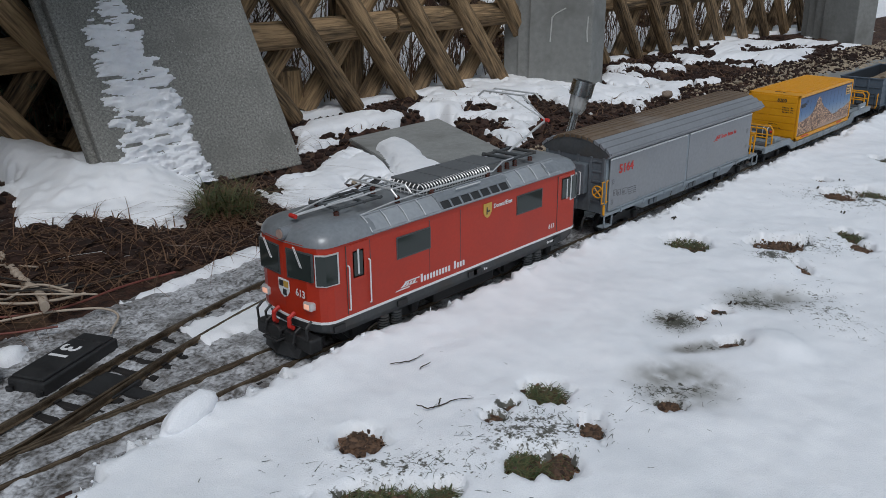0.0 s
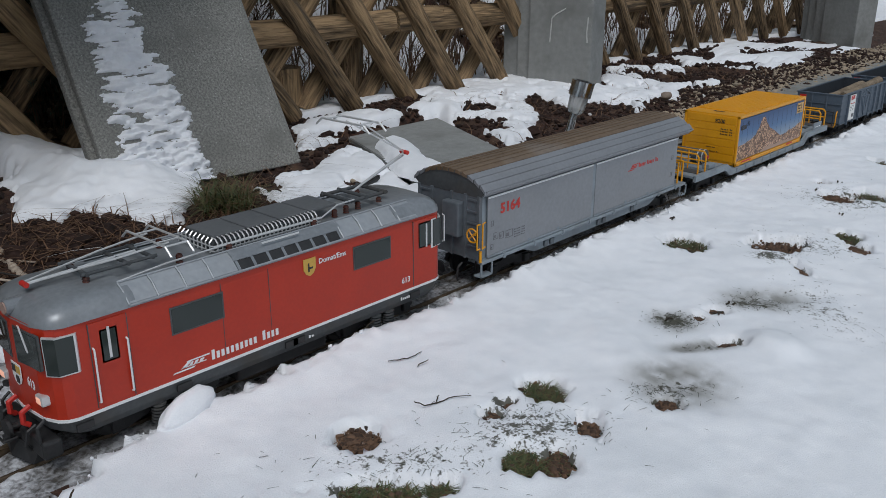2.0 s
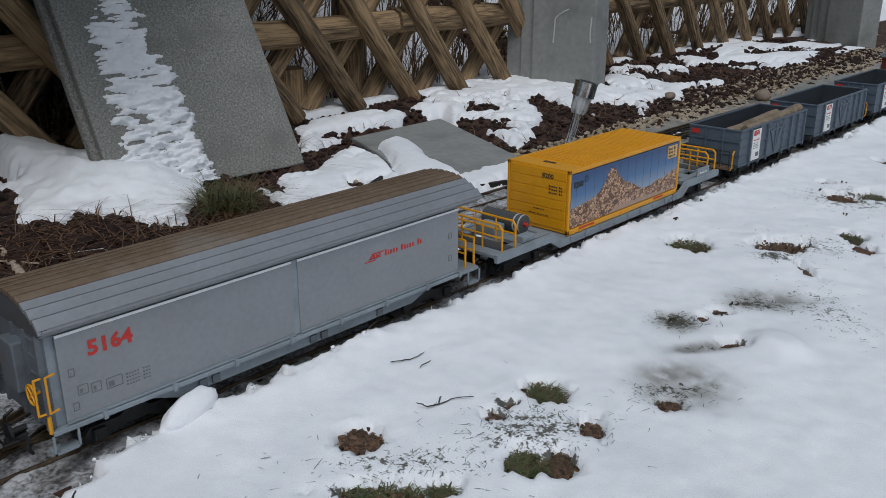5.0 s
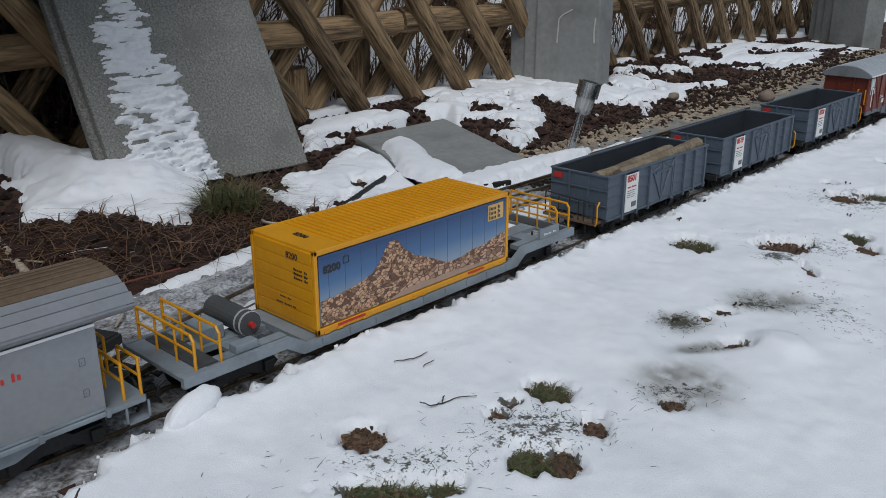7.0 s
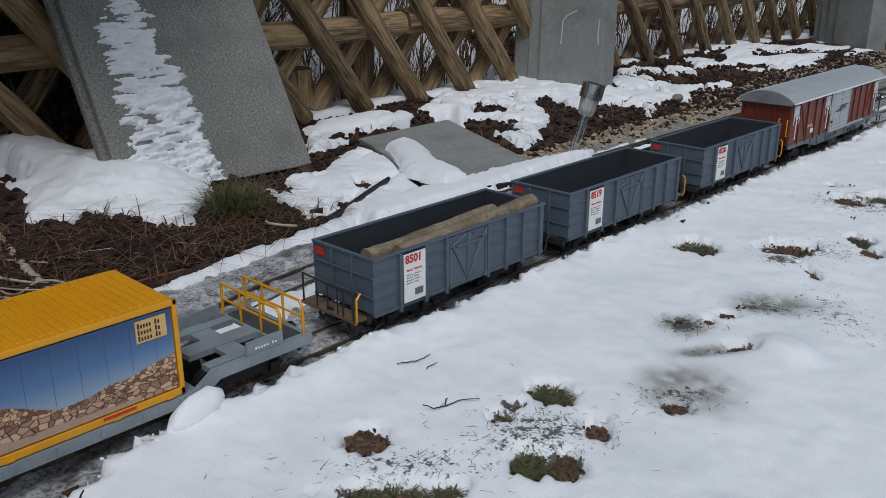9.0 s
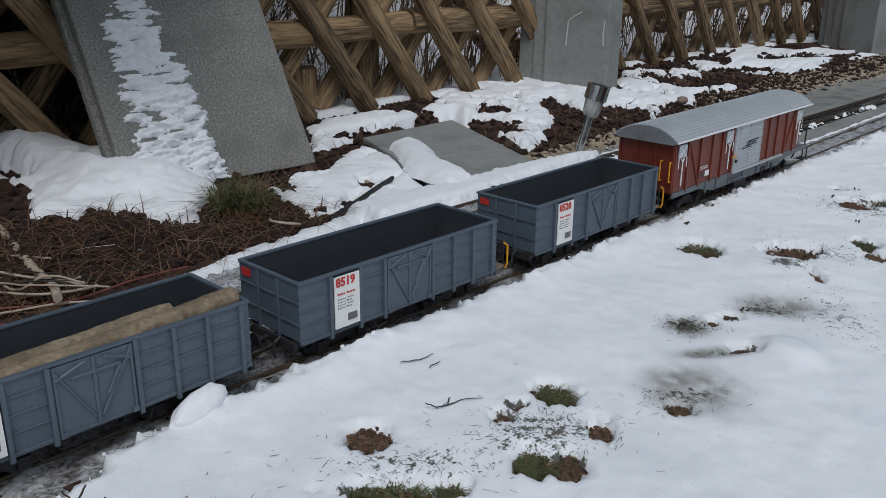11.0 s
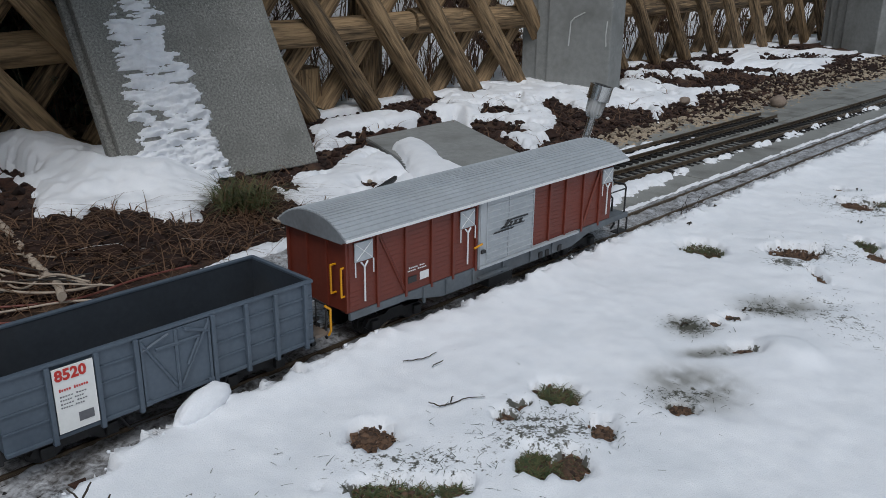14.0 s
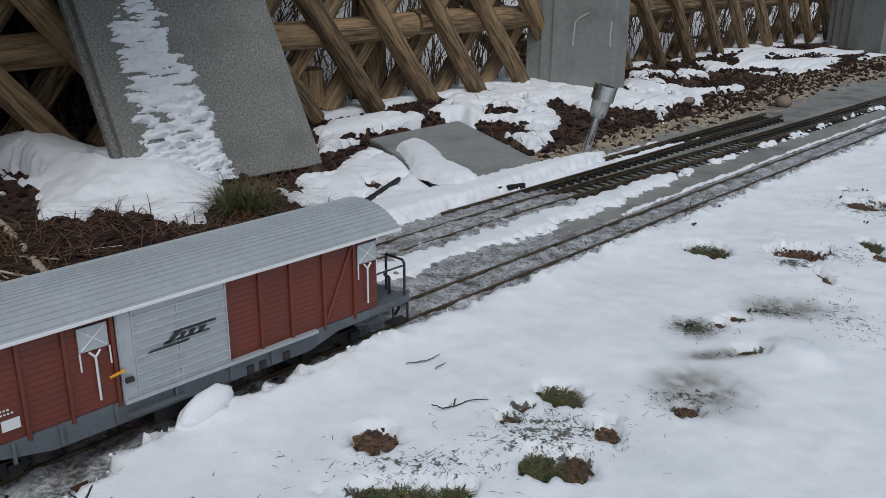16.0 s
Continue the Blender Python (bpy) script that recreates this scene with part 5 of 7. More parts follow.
ridge_print("far_ridge", [(cx(0.6), 0.068), (cx(0.65), 0.065), (cx(0.72), 0.066), (cx(0.8), 0.071), (cx(0.88), 0.072), (cx(0.94), 0.078), (cx(1), 0.080)], -0.0570, ROCK_A, 2)
ridge_print("peak", [(cx(0), 0.074), (cx(0.1), 0.076), (cx(0.2), 0.081), (cx(0.25), 0.088), (cx(0.28), 0.097), (cx(0.31), 0.111), (cx(0.33), 0.117), (cx(0.37), 0.1165), (cx(0.41), 0.101), (cx(0.47), 0.089), (cx(0.54), 0.081), (cx(0.6), 0.071), (cx(0.65), 0.064)], -0.0572, ROCK_A, 3)
ridge_print("boulder_slope", [(cx(0.36), 0.05), (cx(0.42), 0.058), (cx(0.5), 0.068), (cx(0.55), 0.064), (cx(0.61), 0.066), (cx(0.66), 0.058), (cx(0.72), 0.06), (cx(0.8), 0.056), (cx(0.9), 0.062), (cx(0.98), 0.06)], -0.0574, ROCK_B, 4)
ridge_print("sand", [(cx(0.33), 0.046), (cx(0.4), 0.051), (cx(0.5), 0.054), (cx(0.56), 0.051), (cx(0.63), 0.053), (cx(0.7), 0.051), (cx(0.8), 0.049), (cx(0.88), 0.05)], -0.0576, SAND, 5)
for i in range(13):
    x = c0 + 0.02 + i * 0.024
    part("panel_seam", boxes((x, x + 0.0002, -0.0570, -0.0565, ZB + 0.012, ZT - 0.012)), DARK, box_ob)
sign = part("sign", boxes((c1 - 0.043, c1 - 0.0125, -0.0577, -0.0565, 0.101, 0.1225)), surface("sign_ochre", (0.6, 0.36, 0.12), (0.7, 0.45, 0.18), 30, (0.4, 0.6), 0), box_ob, "ochre sign with dark wording")
for i in range(3):
    bars("wording", c1 - 0.041, c1 - 0.018, -0.0578, 0.103 + i * 0.0062, 0.0052, BLACK_MARK, sign, 8, 50 + i)
lettering("running_number", "8200", 0.0125, c0 + 0.0125, -0.0571, 0.105, BLACK_MARK, box_ob, bold=0.045)
lettering("running_number", "8200", 0.0115, c0 + 0.024, 0.010, ZT + 0.0002, BLACK_MARK, box_ob, pose(0, 0, 0, 0, 0, -90))
part("symbol", boxes((c0 + 0.0415, c0 + 0.0495, -0.0574, -0.0567, 0.1175, 0.118), (c0 + 0.0415, c0 + 0.0495, -0.0574, -0.0567, 0.1095, 0.11), (c0 + 0.0415, c0 + 0.042, -0.0574, -0.0567, 0.1095, 0.118), (c0 + 0.049, c0 + 0.0495, -0.0574, -0.0567, 0.1095, 0.118)), BLACK_MARK, box_ob)
for a, b in ((0.07, 0.2), (0.76, 0.86)):
    part("red_marker", boxes((cx(a), cx(b), -0.0584, -0.0578, ZB + 0.004, ZB + 0.007)), RED_MARK, box_ob)
for u in (0.02, 0.08, 0.2, 0.45, 0.5, 0.8, 0.97):
    part("lock", boxes((cx(u) - 0.004, cx(u) + 0.004, -0.0592, -0.0578, ZB + 0.0005, ZB + 0.0035)), YELLOW, box_ob)

# ---- open wagons ----
def open_wagon(x0, number, loaded, railing_front):
    c = x0 + 0.1625
    w = thing("open_wagon", "blue-grey model open wagon %s" % ("loaded with two thin logs" if loaded else "with an empty dark box body"), "goods wagon", "open wagons")
    TRAIN.append((w, c))
    a, b, z0, z1 = -0.1625, 0.1625, 0.032, 0.105
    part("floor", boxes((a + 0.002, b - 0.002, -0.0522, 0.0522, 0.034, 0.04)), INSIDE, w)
    for s in (-1, 1):
        wall = part("side_wall", boxes((a - 0.0004, b + 0.0004, *sorted((s * 0.0525, s * 0.0542)), z0 + 0.003, z1 - 0.002)), BLUE_GREY, w)
        part("inner_face", boxes((a + 0.002, b - 0.002, *sorted((s * 0.0518, s * 0.0526)), 0.04, z1 - 0.003)), INSIDE, wall)
        part("top_rim", boxes((a - 0.001, b + 0.001, *sorted((s * 0.051, s * 0.0568)), z1 - 0.003, z1), bevel=0.0007), BLUE_GREY, wall)
        part("bottom_rim", boxes((a, b, *sorted((s * 0.052, s * 0.0565)), z0, z0 + 0.004), bevel=0.0007), BLUE_GREY, wall)
        for x in (-0.121, -0.078, -0.0405, 0.0395, 0.078, 0.114, 0.152):
            part("rib", boxes((x - 0.0023, x + 0.0023, *sorted((s * 0.0535, s * 0.0588)), z0 - 0.004, z1 - 0.0025), bevel=0.0007), BLUE_GREY, wall)
        for z in (0.0525, 0.069, 0.0855):
            part("crease", boxes((a, b, *sorted((s * 0.0535, s * 0.0557)), z, z + 0.002), bevel=0.0005), BLUE_GREY, wall)
        door = part("door", boxes((-0.038, 0.037, *sorted((s * 0.0538, s * 0.0562)), z0 + 0.004, z1 - 0.004), bevel=0.0005), BLUE_GREY, wall)
        bm = bmesh.new()
        ys = s * 0.0572
        for p, q in (((-0.036, 0.098), (-0.003, 0.042)), ((0.035, 0.098), (0.003, 0.042)), ((-0.036, 0.088), (-0.008, 0.098)), ((0.035, 0.088), (0.008, 0.098)), ((-0.022, 0.086), (0.024, 0.086)), ((0, 0.04), (0, 0.1)),
                     ((0.01, 0.06), (0.024, 0.086))):
            rod(bm, (p[0], ys, p[1]), (q[0], ys, q[1]), 0.0017, 5)
        part("door_brace", bm, BLUE_GREY, door)
        for x in (-0.0355, -0.001, 0.0345):
            part("door_post", boxes((x - 0.0014, x + 0.0014, *sorted((s * 0.0555, s * 0.058)), z0 + 0.003, z1 - 0.004), bevel=0.0004), BLUE_GREY, door)
        for x in (-0.034, 0.033):
            part("hinge", boxes((x - 0.003, x + 0.003, *sorted((s * 0.056, s * 0.0595)), z0 + 0.001, z0 + 0.006), bevel=0.0004), BLUE_GREY, door)
    for x, s in ((a, -1), (b, 1)):
        wall = part("end_wall", boxes((*sorted((x, x - s * 0.0018)), -0.0532, 0.0532, z0 + 0.0035, z1 - 0.0022)), BLUE_GREY, w)
        part("inner_face", boxes((*sorted((x - s * 0.0017, x - s * 0.0026)), -0.0515, 0.0515, 0.04, z1 - 0.003)), INSIDE, wall)
        part("top_rim", boxes((*sorted((x + s * 0.002, x - s * 0.003)), -0.0545, 0.0545, z1 - 0.0028, z1 + 0.0002), bevel=0.0006), BLUE_GREY, wall)
        for y in (-0.018, 0.018):
            part("rib", boxes((*sorted((x, x + s * 0.003)), y - 0.0018, y + 0.0018, z0, z1 - 0.003), bevel=0.0005), BLUE_GREY, wall)
        for z in (0.055, 0.08):
            part("crease", boxes((*sorted((x, x + s * 0.002)), -0.053, 0.053, z, z + 0.002)), BLUE_GREY, wall)
    part("red_plate", boxes((a - 0.0022, a - 0.001, 0.032, 0.048, 0.089, 0.098)), RED_MARK, w)
    sg = part("sign", boxes((-0.118, -0.082, -0.0598, -0.0586, 0.0385, 0.1)), SIGN_WHITE, w, "white data board with red number")
    lettering("running_number", number, 0.0142, -0.1165, -0.0602, 0.0885, RED_MARK, sg, stretch=0.98, bold=0.035)
    bars("company_name", -0.114, -0.088, -0.0601, 0.078, 0.003, RED_MARK, sg, 12, 60)
    for i in range(4):
        bars("small_print", -0.114, -0.09 - 0.003 * (i % 2), -0.0601, 0.0725 - i * 0.0035, 0.0014, GREY_MARK, sg, 10, 61 + i)
    part("chart", boxes((-0.1, -0.0865, -0.0603, -0.0594, 0.045, 0.0535)), GREY_MARK, sg)
    part("under_frame", boxes((a - 0.004, b + 0.004, -0.044, -0.038, 0.024, 0.033), (a - 0.004, b + 0.004, 0.038, 0.044, 0.024, 0.033), (a - 0.006, a - 0.001, -0.05, 0.05, 0.024, 0.034), (b + 0.001, b + 0.006, -0.05, 0.05, 0.024, 0.034)), BLACK, w)
    part("brake_rigging", pipe(bmesh.new(), [(-0.06, -0.046, 0.03), (-0.05, -0.046, 0.012), (0.05, -0.046, 0.012), (0.06, -0.046, 0.03)], 0.0014), BLACK, w)
    for x in (-0.095, 0.095):
        bogie(w, x, 0.06, 0.0145)
    coupling(w, a - 0.006, -1)
    coupling(w, b + 0.006, 1)
    e, s = (a, -1) if railing_front else (b, 1)
    part("platform", boxes((*sorted((e + s * 0.003, e + s * 0.026)), -0.048, 0.05, 0.03, 0.034)), ROOF_BROWN, w, "worn brown end platform")
    bm = bmesh.new()
    xx = e + s * 0.025
    pipe(bm, [(xx, -0.046, 0.034), (xx, -0.046, 0.066), (xx, 0.046, 0.07), (xx, 0.046, 0.034)], 0.0012)
    fence_rail = part("railing", bm, BLACK, w)
    for y in (-0.028, -0.018, 0.0, 0.02):
        part("railing_bar", pipe(bmesh.new(), [(xx, y, 0.034), (xx, y, 0.066)], 0.001), BLACK, fence_rail)
    part("grab_rail", pipe(bmesh.new(), [(xx, -0.05, 0.03), (xx + s * 0.001, -0.053, 0.036), (xx + s * 0.001, -0.053, 0.062), (xx - s * 0.006, -0.052, 0.068)], 0.0014), YELLOW, w, "yellow grab rail")
    return w, c


open_wagon(2.2685, "8501", True, True)
open_wagon(2.6570, "8519", False, False)
open_wagon(3.0680, "8520", False, False)


def log(x0, x1, y, z, r, seed, tilt):
    rnd = random.Random(seed)
    t = thing("log", "thin bark-covered log lying in the open wagon", "log", "logs")
    bm = bmesh.new()
    rings = []
    n = 26
    for i in range(n + 1):
        x = x0 + (x1 - x0) * i / n
        cy, cz = y + 0.001 * math.sin(i * 0.3 + seed), z + tilt * i / n + 0.0006 * math.sin(i * 0.5 + seed)
        rings.append([(x, cy + (r + rnd.uniform(-0.0007, 0.0007)) * math.cos(k * math.pi / 6), cz + (r + rnd.uniform(-0.0007, 0.0007)) * math.sin(k * math.pi / 6)) for k in range(12)])
    loft(bm, rings)
    part("bark", bm, LOG, t, smooth=True)
    TRAIN.append((t, 2.431))
    return t


log(-0.105, 0.158, -0.037, 0.0915, 0.0115, 1, 0.0125)
log(-0.135, 0.10, -0.0125, 0.0895, 0.011, 2, 0.007)
log(-0.135, 0.06, 0.002, 0.076, 0.0125, 5, 0.0)
log(-0.11, 0.14, -0.034, 0.068, 0.0135, 4, 0.0)
log(-0.13, 0.14, -0.030, 0.0535, 0.0130, 7, 0.0)
log(-0.12, 0.12, -0.003, 0.0535, 0.0125, 8, 0.0)

# ---- brown van ----
BRN_X = 3.72
brown = thing("covered_van", "red-brown model covered van with silver arched roof", "goods wagon")
TRAIN.append((brown, BRN_X))
b0, b1 = 3.445 - BRN_X, 3.971 - BRN_X
part("body", boxes((b0, b1, -0.0545, 0.0545, 0.049, 0.1395)), BROWN, brown)
for s in (-1, 1):
    for i in range(15):
        z = 0.051 + i * 0.0058
        part("wall_plank", boxes((b0 + 0.001, b1 - 0.001, *sorted((s * 0.0543, s * 0.0551)), z, z + 0.0056)), BROWN, brown)
    for x in (3.487, 3.532, 3.576, 3.614, 3.657, 3.85, 3.893, 3.936, 3.812):
        part("post", boxes((x - 0.0018 - BRN_X, x + 0.0018 - BRN_X, *sorted((s * 0.0553, s * 0.058)), 0.046, 0.139), bevel=0.0005), BROWN, brown)
    for xa, za, xb, zb in ((3.49, 0.134, 3.53, 0.055), (3.934, 0.134, 3.896, 0.055)):
        part("brace", rod(bmesh.new(), (xa - BRN_X, s * 0.0565, za), (xb - BRN_X, s * 0.0565, zb), 0.0018, 4), BROWN, brown)
    for x in (3.4525, 3.626, 3.941):
        v = part("vent", boxes((x - BRN_X, x + 0.027 - BRN_X, *sorted((s * 0.0556, s * 0.0578)), 0.109, 0.132), bevel=0.0006), VAN_ROOF, brown, "pale ventilation flap with crossed braces")
        bm = bmesh.new()
        rod(bm, (x + 0.002 - BRN_X, s * 0.058, 0.111), (x + 0.025 - BRN_X, s * 0.058, 0.130), 0.0006, 4)
        rod(bm, (x + 0.025 - BRN_X, s * 0.058, 0.111), (x + 0.002 - BRN_X, s * 0.058, 0.130), 0.0006, 4)
        part("cross_brace", bm, WHITE, v)
        bm = bmesh.new()
        xm = x + 0.0135 - BRN_X
        pipe(bm, [(xm - 0.005, s * 0.0582, 0.108), (xm, s * 0.0582, 0.102), (xm, s * 0.0582, 0.06)], 0.0011)
        pipe(bm, [(xm + 0.005, s * 0.0582, 0.108), (xm, s * 0.0582, 0.102)], 0.0011)
        for e in (0.0, 0.027):
            pipe(bm, [(x + e - BRN_X, s * 0.0582, 0.109), (x + e - BRN_X, s * 0.0582, 0.092)], 0.0008)
        part("flap_rod", bm, WHITE, v)
    d = part("sliding_door", boxes((3.66 - BRN_X, 3.772 - BRN_X, *sorted((s * 0.056, s * 0.0592)), 0.051, 0.136), bevel=0.0006), VAN_ROOF, brown, "silver corrugated sliding door")
    for i in range(10):
        z = 0.056 + i * 0.008
        part("corrugation", boxes((3.675 - BRN_X, 3.77 - BRN_X, *sorted((s * 0.0588, s * 0.0608)), z, z + 0.0018), bevel=0.0004), VAN_ROOF, d)
    for x in (3.661, 3.674, 3.718, 3.77):
        part("door_post", boxes((x - BRN_X, x + 0.0015 - BRN_X, *sorted((s * 0.0588, s * 0.0605)), 0.051, 0.136)), VAN_ROOF, d)
    part("door_rail", boxes((3.66 - BRN_X, 3.88 - BRN_X, *sorted((s * 0.0555, s * 0.0615)), 0.0475, 0.051)), VAN_ROOF, brown)
    part("top_rail", boxes((3.655 - BRN_X, 3.89 - BRN_X, *sorted((s * 0.055, s * 0.0615)), 0.1365, 0.1395)), VAN_ROOF, brown)
    bm = bmesh.new()
    extrude_y(bm, [(b0, 0.05), (b1 + 0.05, 0.05), (b1 + 0.05, 0.042), (b1 - 0.06, 0.039), (b1 - 0.1, 0.028), (b0 + 0.15, 0.028), (b0 + 0.09, 0.041), (b0, 0.041)], s * 0.0545 - 0.002, s * 0.0545 + 0.002)
    part("side_frame", bm, FRAME_DARK, brown)
    for x in (3.56, 3.6, 3.65, 3.71, 3.77, 3.82):
        part("gusset", boxes((x - BRN_X, x + 0.003 - BRN_X, *sorted((s * 0.056, s * 0.059)), 0.03, 0.049)), FRAME_DARK, brown)
swoosh("emblem", 3.686 - BRN_X, 3.758 - BRN_X, -0.0606, 0.0895, 0.014, BLACK_MARK, brown)
bars("small_print", 3.538 - BRN_X, 3.565 - BRN_X, -0.0558, 0.079, 0.002, WHITE, brown, 9, 70)
bars("small_print", 3.535 - BRN_X, 3.568 - BRN_X, -0.0558, 0.0755, 0.002, WHITE, brown, 11, 71)
part("notice", boxes((3.556 - BRN_X, 3.571 - BRN_X, -0.0563, -0.0556, 0.061, 0.071)), WHITE, brown)
part("notice", boxes((3.536 - BRN_X, 3.55 - BRN_X, -0.0563, -0.0556, 0.061, 0.069)), BLACK_MARK, brown)
part("door_handle", pipe(bmesh.new(), [(3.648 - BRN_X, -0.062, 0.08), (3.662 - BRN_X, -0.063, 0.083)], 0.0014), YELLOW, brown, "yellow door handle")
part("door_lock", boxes((3.662 - BRN_X, 3.67 - BRN_X, -0.063, -0.0595, 0.069, 0.073)), BLACK, brown)
bm = bmesh.new()
arcb = [roof_arc(0.0615, 0.1395, 0.161, -1 + k / 8) for k in range(17)]
extrude_x(bm, arcb + [(0.0605, 0.1378), (-0.0605, 0.1378)], 3.437 - BRN_X, 4.003 - BRN_X)
part("roof", bm, VAN_ROOF, brown, smooth=False)
for k in range(21):
    y, z = roof_arc(0.0615, 0.1395, 0.161, -0.95 + 1.9 * k / 20)
    part("roof_seam", rod(bmesh.new(), (3.437 - BRN_X, y, z), (4.003 - BRN_X, y, z), 0.0013, 6), VAN_ROOF, brown)
for s in (-1, 1):
    part("gutter", boxes((3.437 - BRN_X, 4.003 - BRN_X, *sorted((s * 0.0605, s * 0.0632)), 0.1368, 0.1398), bevel=0.0005), WHITE, brown, "pale gutter along the roof edge")
bm = bmesh.new()
extrude_x(bm, [(y * 0.975, z - 0.0008) for y, z in arcb] + [(0.054, 0.134), (-0.054, 0.134)], 3.4362 - BRN_X, 3.444 - BRN_X)
part("roof_end", bm, ROOF, brown)
for y in (-0.018, 0.018, 0.052, -0.052):
    part("end_post", boxes((b0 - 0.003, b0, y - 0.002, y + 0.002, 0.05, 0.139)), BROWN, brown)
bm = bmesh.new()
for dy in (-0.032, -0.05):
    pipe(bm, [(b0, dy, 0.104), (b0 - 0.007, dy, 0.104), (b0 - 0.007, dy, 0.07), (b0, dy, 0.07)], 0.0013)
part("grab_rail", bm, YELLOW, brown, "pale yellow grab rails")
part("platform", boxes((b1, b1 + 0.05, -0.054, 0.054, 0.043, 0.0485)), FRAME_DARK, brown)
xx = b1 + 0.046
for y0, y1 in ((-0.052, -0.02), (0.02, 0.052)):
    bm = bmesh.new()
    pipe(bm, [(xx, y0, 0.048), (xx, y0, 0.09), (xx, y0 + 0.003, 0.094), (xx, y1, 0.094), (xx, y1, 0.048)], 0.0016)
    pipe(bm, [(b1, y0, 0.088), (xx, y0, 0.088)], 0.0012)
    part("railing", bm, BLACK, brown, "black end platform railing")
bm = bmesh.new()
pipe(bm, [(xx - 0.008, -0.034, 0.048), (xx - 0.008, -0.034, 0.07), (xx - 0.016, -0.034, 0.076)], 0.0018)
part("brake_lever", bm, BLACK, brown)
part("step", boxes((b1 + 0.02, b1 + 0.045, -0.06, -0.046, 0.02, 0.022), (b1 + 0.02, b1 + 0.022, -0.06, -0.058, 0.02, 0.043), (b1 + 0.043, b1 + 0.045, -0.06, -0.058, 0.02, 0.043)), BLACK, brown)
for x in (3.53, 3.91):
    bogie(brown, x - BRN_X, 0.07)
coupling(brown, b0 - 0.003, -1)
coupling(brown, b1 + 0.05, 1)
for s in (-1, 1):
    for x in (0.075, 0.09, 0.12):
        part("brake_gear", boxes((x - 0.004, x + 0.004, *sorted((s * 0.055, s * 0.0585)), 0.029, 0.038), bevel=0.0006), BLACK, brown)
    part("foot_board", boxes((-0.06, 0.0, *sorted((s * 0.054, s * 0.0625)), 0.0345, 0.0365)), FRAME_DARK, brown)
part("battery_box", boxes((-0.03, 0.02, -0.052, -0.03, 0.012, 0.03), bevel=0.001), BLACK, brown)


# ---- concrete: leaning slab, flat slab, posts ----
def stone_slab(name, label, w, h, th, m, mat):
    t = thing(name, label, "concrete slab", m=m)
    bm = bmesh.new()
    box(bm, 0, w, 0, th, 0, h, 0.003)
    bmesh.ops.subdivide_edges(bm, edges=bm.edges[:], cuts=6, use_grid_fill=True)
    for v in bm.verts:
        v.co += Vector((noise.noise(v.co * 60), noise.noise(v.co * 60 + Vector((9, 0, 0))), noise.noise(v.co * 60 + Vector((0, 9, 0))))) * 0.0012
    part("slab_body", bm, mat, t)
    return t


LEAN = math.degrees(math.atan(0.6))
SLAB_AT = pose(0.699, 0.683, 0.015, 0, 0, -3.9) @ pose(0, 0, 0, -LEAN)
leaning = stone_slab("leaning_slab", "grey concrete paving slab leaning against the fence", 0.401, 0.6, 0.02, SLAB_AT, CONCRETE)
part("lower_course", boxes((-0.012, 0.385, 0.0205, 0.042, 0.0, 0.6), bevel=0.004), CONCRETE, leaning)
flat_slab = thing("flat_slab", "flat grey concrete slab half under snow", "concrete slab")
bm = bmesh.new()
loft(bm, [[(x, y, z) for x, y in FLAT_SLAB] for z in (-0.04, 0.012)])
bmesh.ops.bevel(bm, geom=bm.edges[:], offset=0.002, segments=2, affect="EDGES")
part("slab_body", bm, CONCRETE_PALE, flat_slab)

# snow lying on both slabs
def snow_on(name, label, m, xs, ys, depth):
    x, y = np.meshgrid(xs, ys, indexing="ij")
    d = depth(x, y)
    n, k = x.shape
    idx = np.arange(n * k).reshape(n, k)
    q = np.stack([idx[:-1, :-1], idx[1:, :-1], idx[1:, 1:], idx[:-1, 1:]], -1).reshape(-1, 4)
    q = q[(d.ravel()[q] > 0).any(1)]
    used, inv = np.unique(q, return_inverse=True)
    z = np.where(d > 0, d, -0.001)
    me = bpy.data.meshes.new(name)
    me.from_pydata(np.stack([x, y, z], -1).reshape(-1, 3)[used].tolist(), [], inv.reshape(-1, 4).tolist())
    me.shade_smooth()
    me.materials.append(SNOW)
    ob = new(name, me)
    ob.matrix_world = m
    return tagged(ob, label, "snow")


def streak_depth(u, v):
    left = np.interp(v, [0.0, 0.098, 0.158, 0.227, 0.272, 0.329, 0.385, 0.6], [0.03, 0.037, 0.051, 0.048, 0.049, 0.062, 0.098, 0.12])
    right = np.interp(v, [0.0, 0.023, 0.082, 0.147, 0.202, 0.25, 0.323, 0.384, 0.6], [0.2, 0.19, 0.19, 0.185, 0.178, 0.17, 0.158, 0.14, 0.17])
    rag = 0.06 * fbm(u * 0.5, v * 2.0, 34, 4) + 0.03 * fbm(u * 0.7, v * 2.2, 110, 3) + 0.02 * fbm(u, v, 14)
    e = np.minimum(u - left, right - u) + rag
    gaps = 0.011 + 0.085 * fbm(u * 0.45 + 0.3 * v, v * 2.4, 46, 4)
    e = np.where(v > 0.09, np.minimum(e, gaps), e)
    body = np.clip(e / 0.02, 0, 1)
    return np.where(e > 0, 0.002 + 0.007 * np.sqrt(body) + 0.034 * body * fbm(u * 0.7 + 0.3 * v, v * 2.6, 62, 4), -0.002)


snow_on("snow_streak", "ragged snow frozen onto the leaning slab", SLAB_AT @ pose(0, 0, 0, 90), np.arange(0, 0.26, 0.0022), np.arange(0, 0.6, 0.0022), streak_depth)


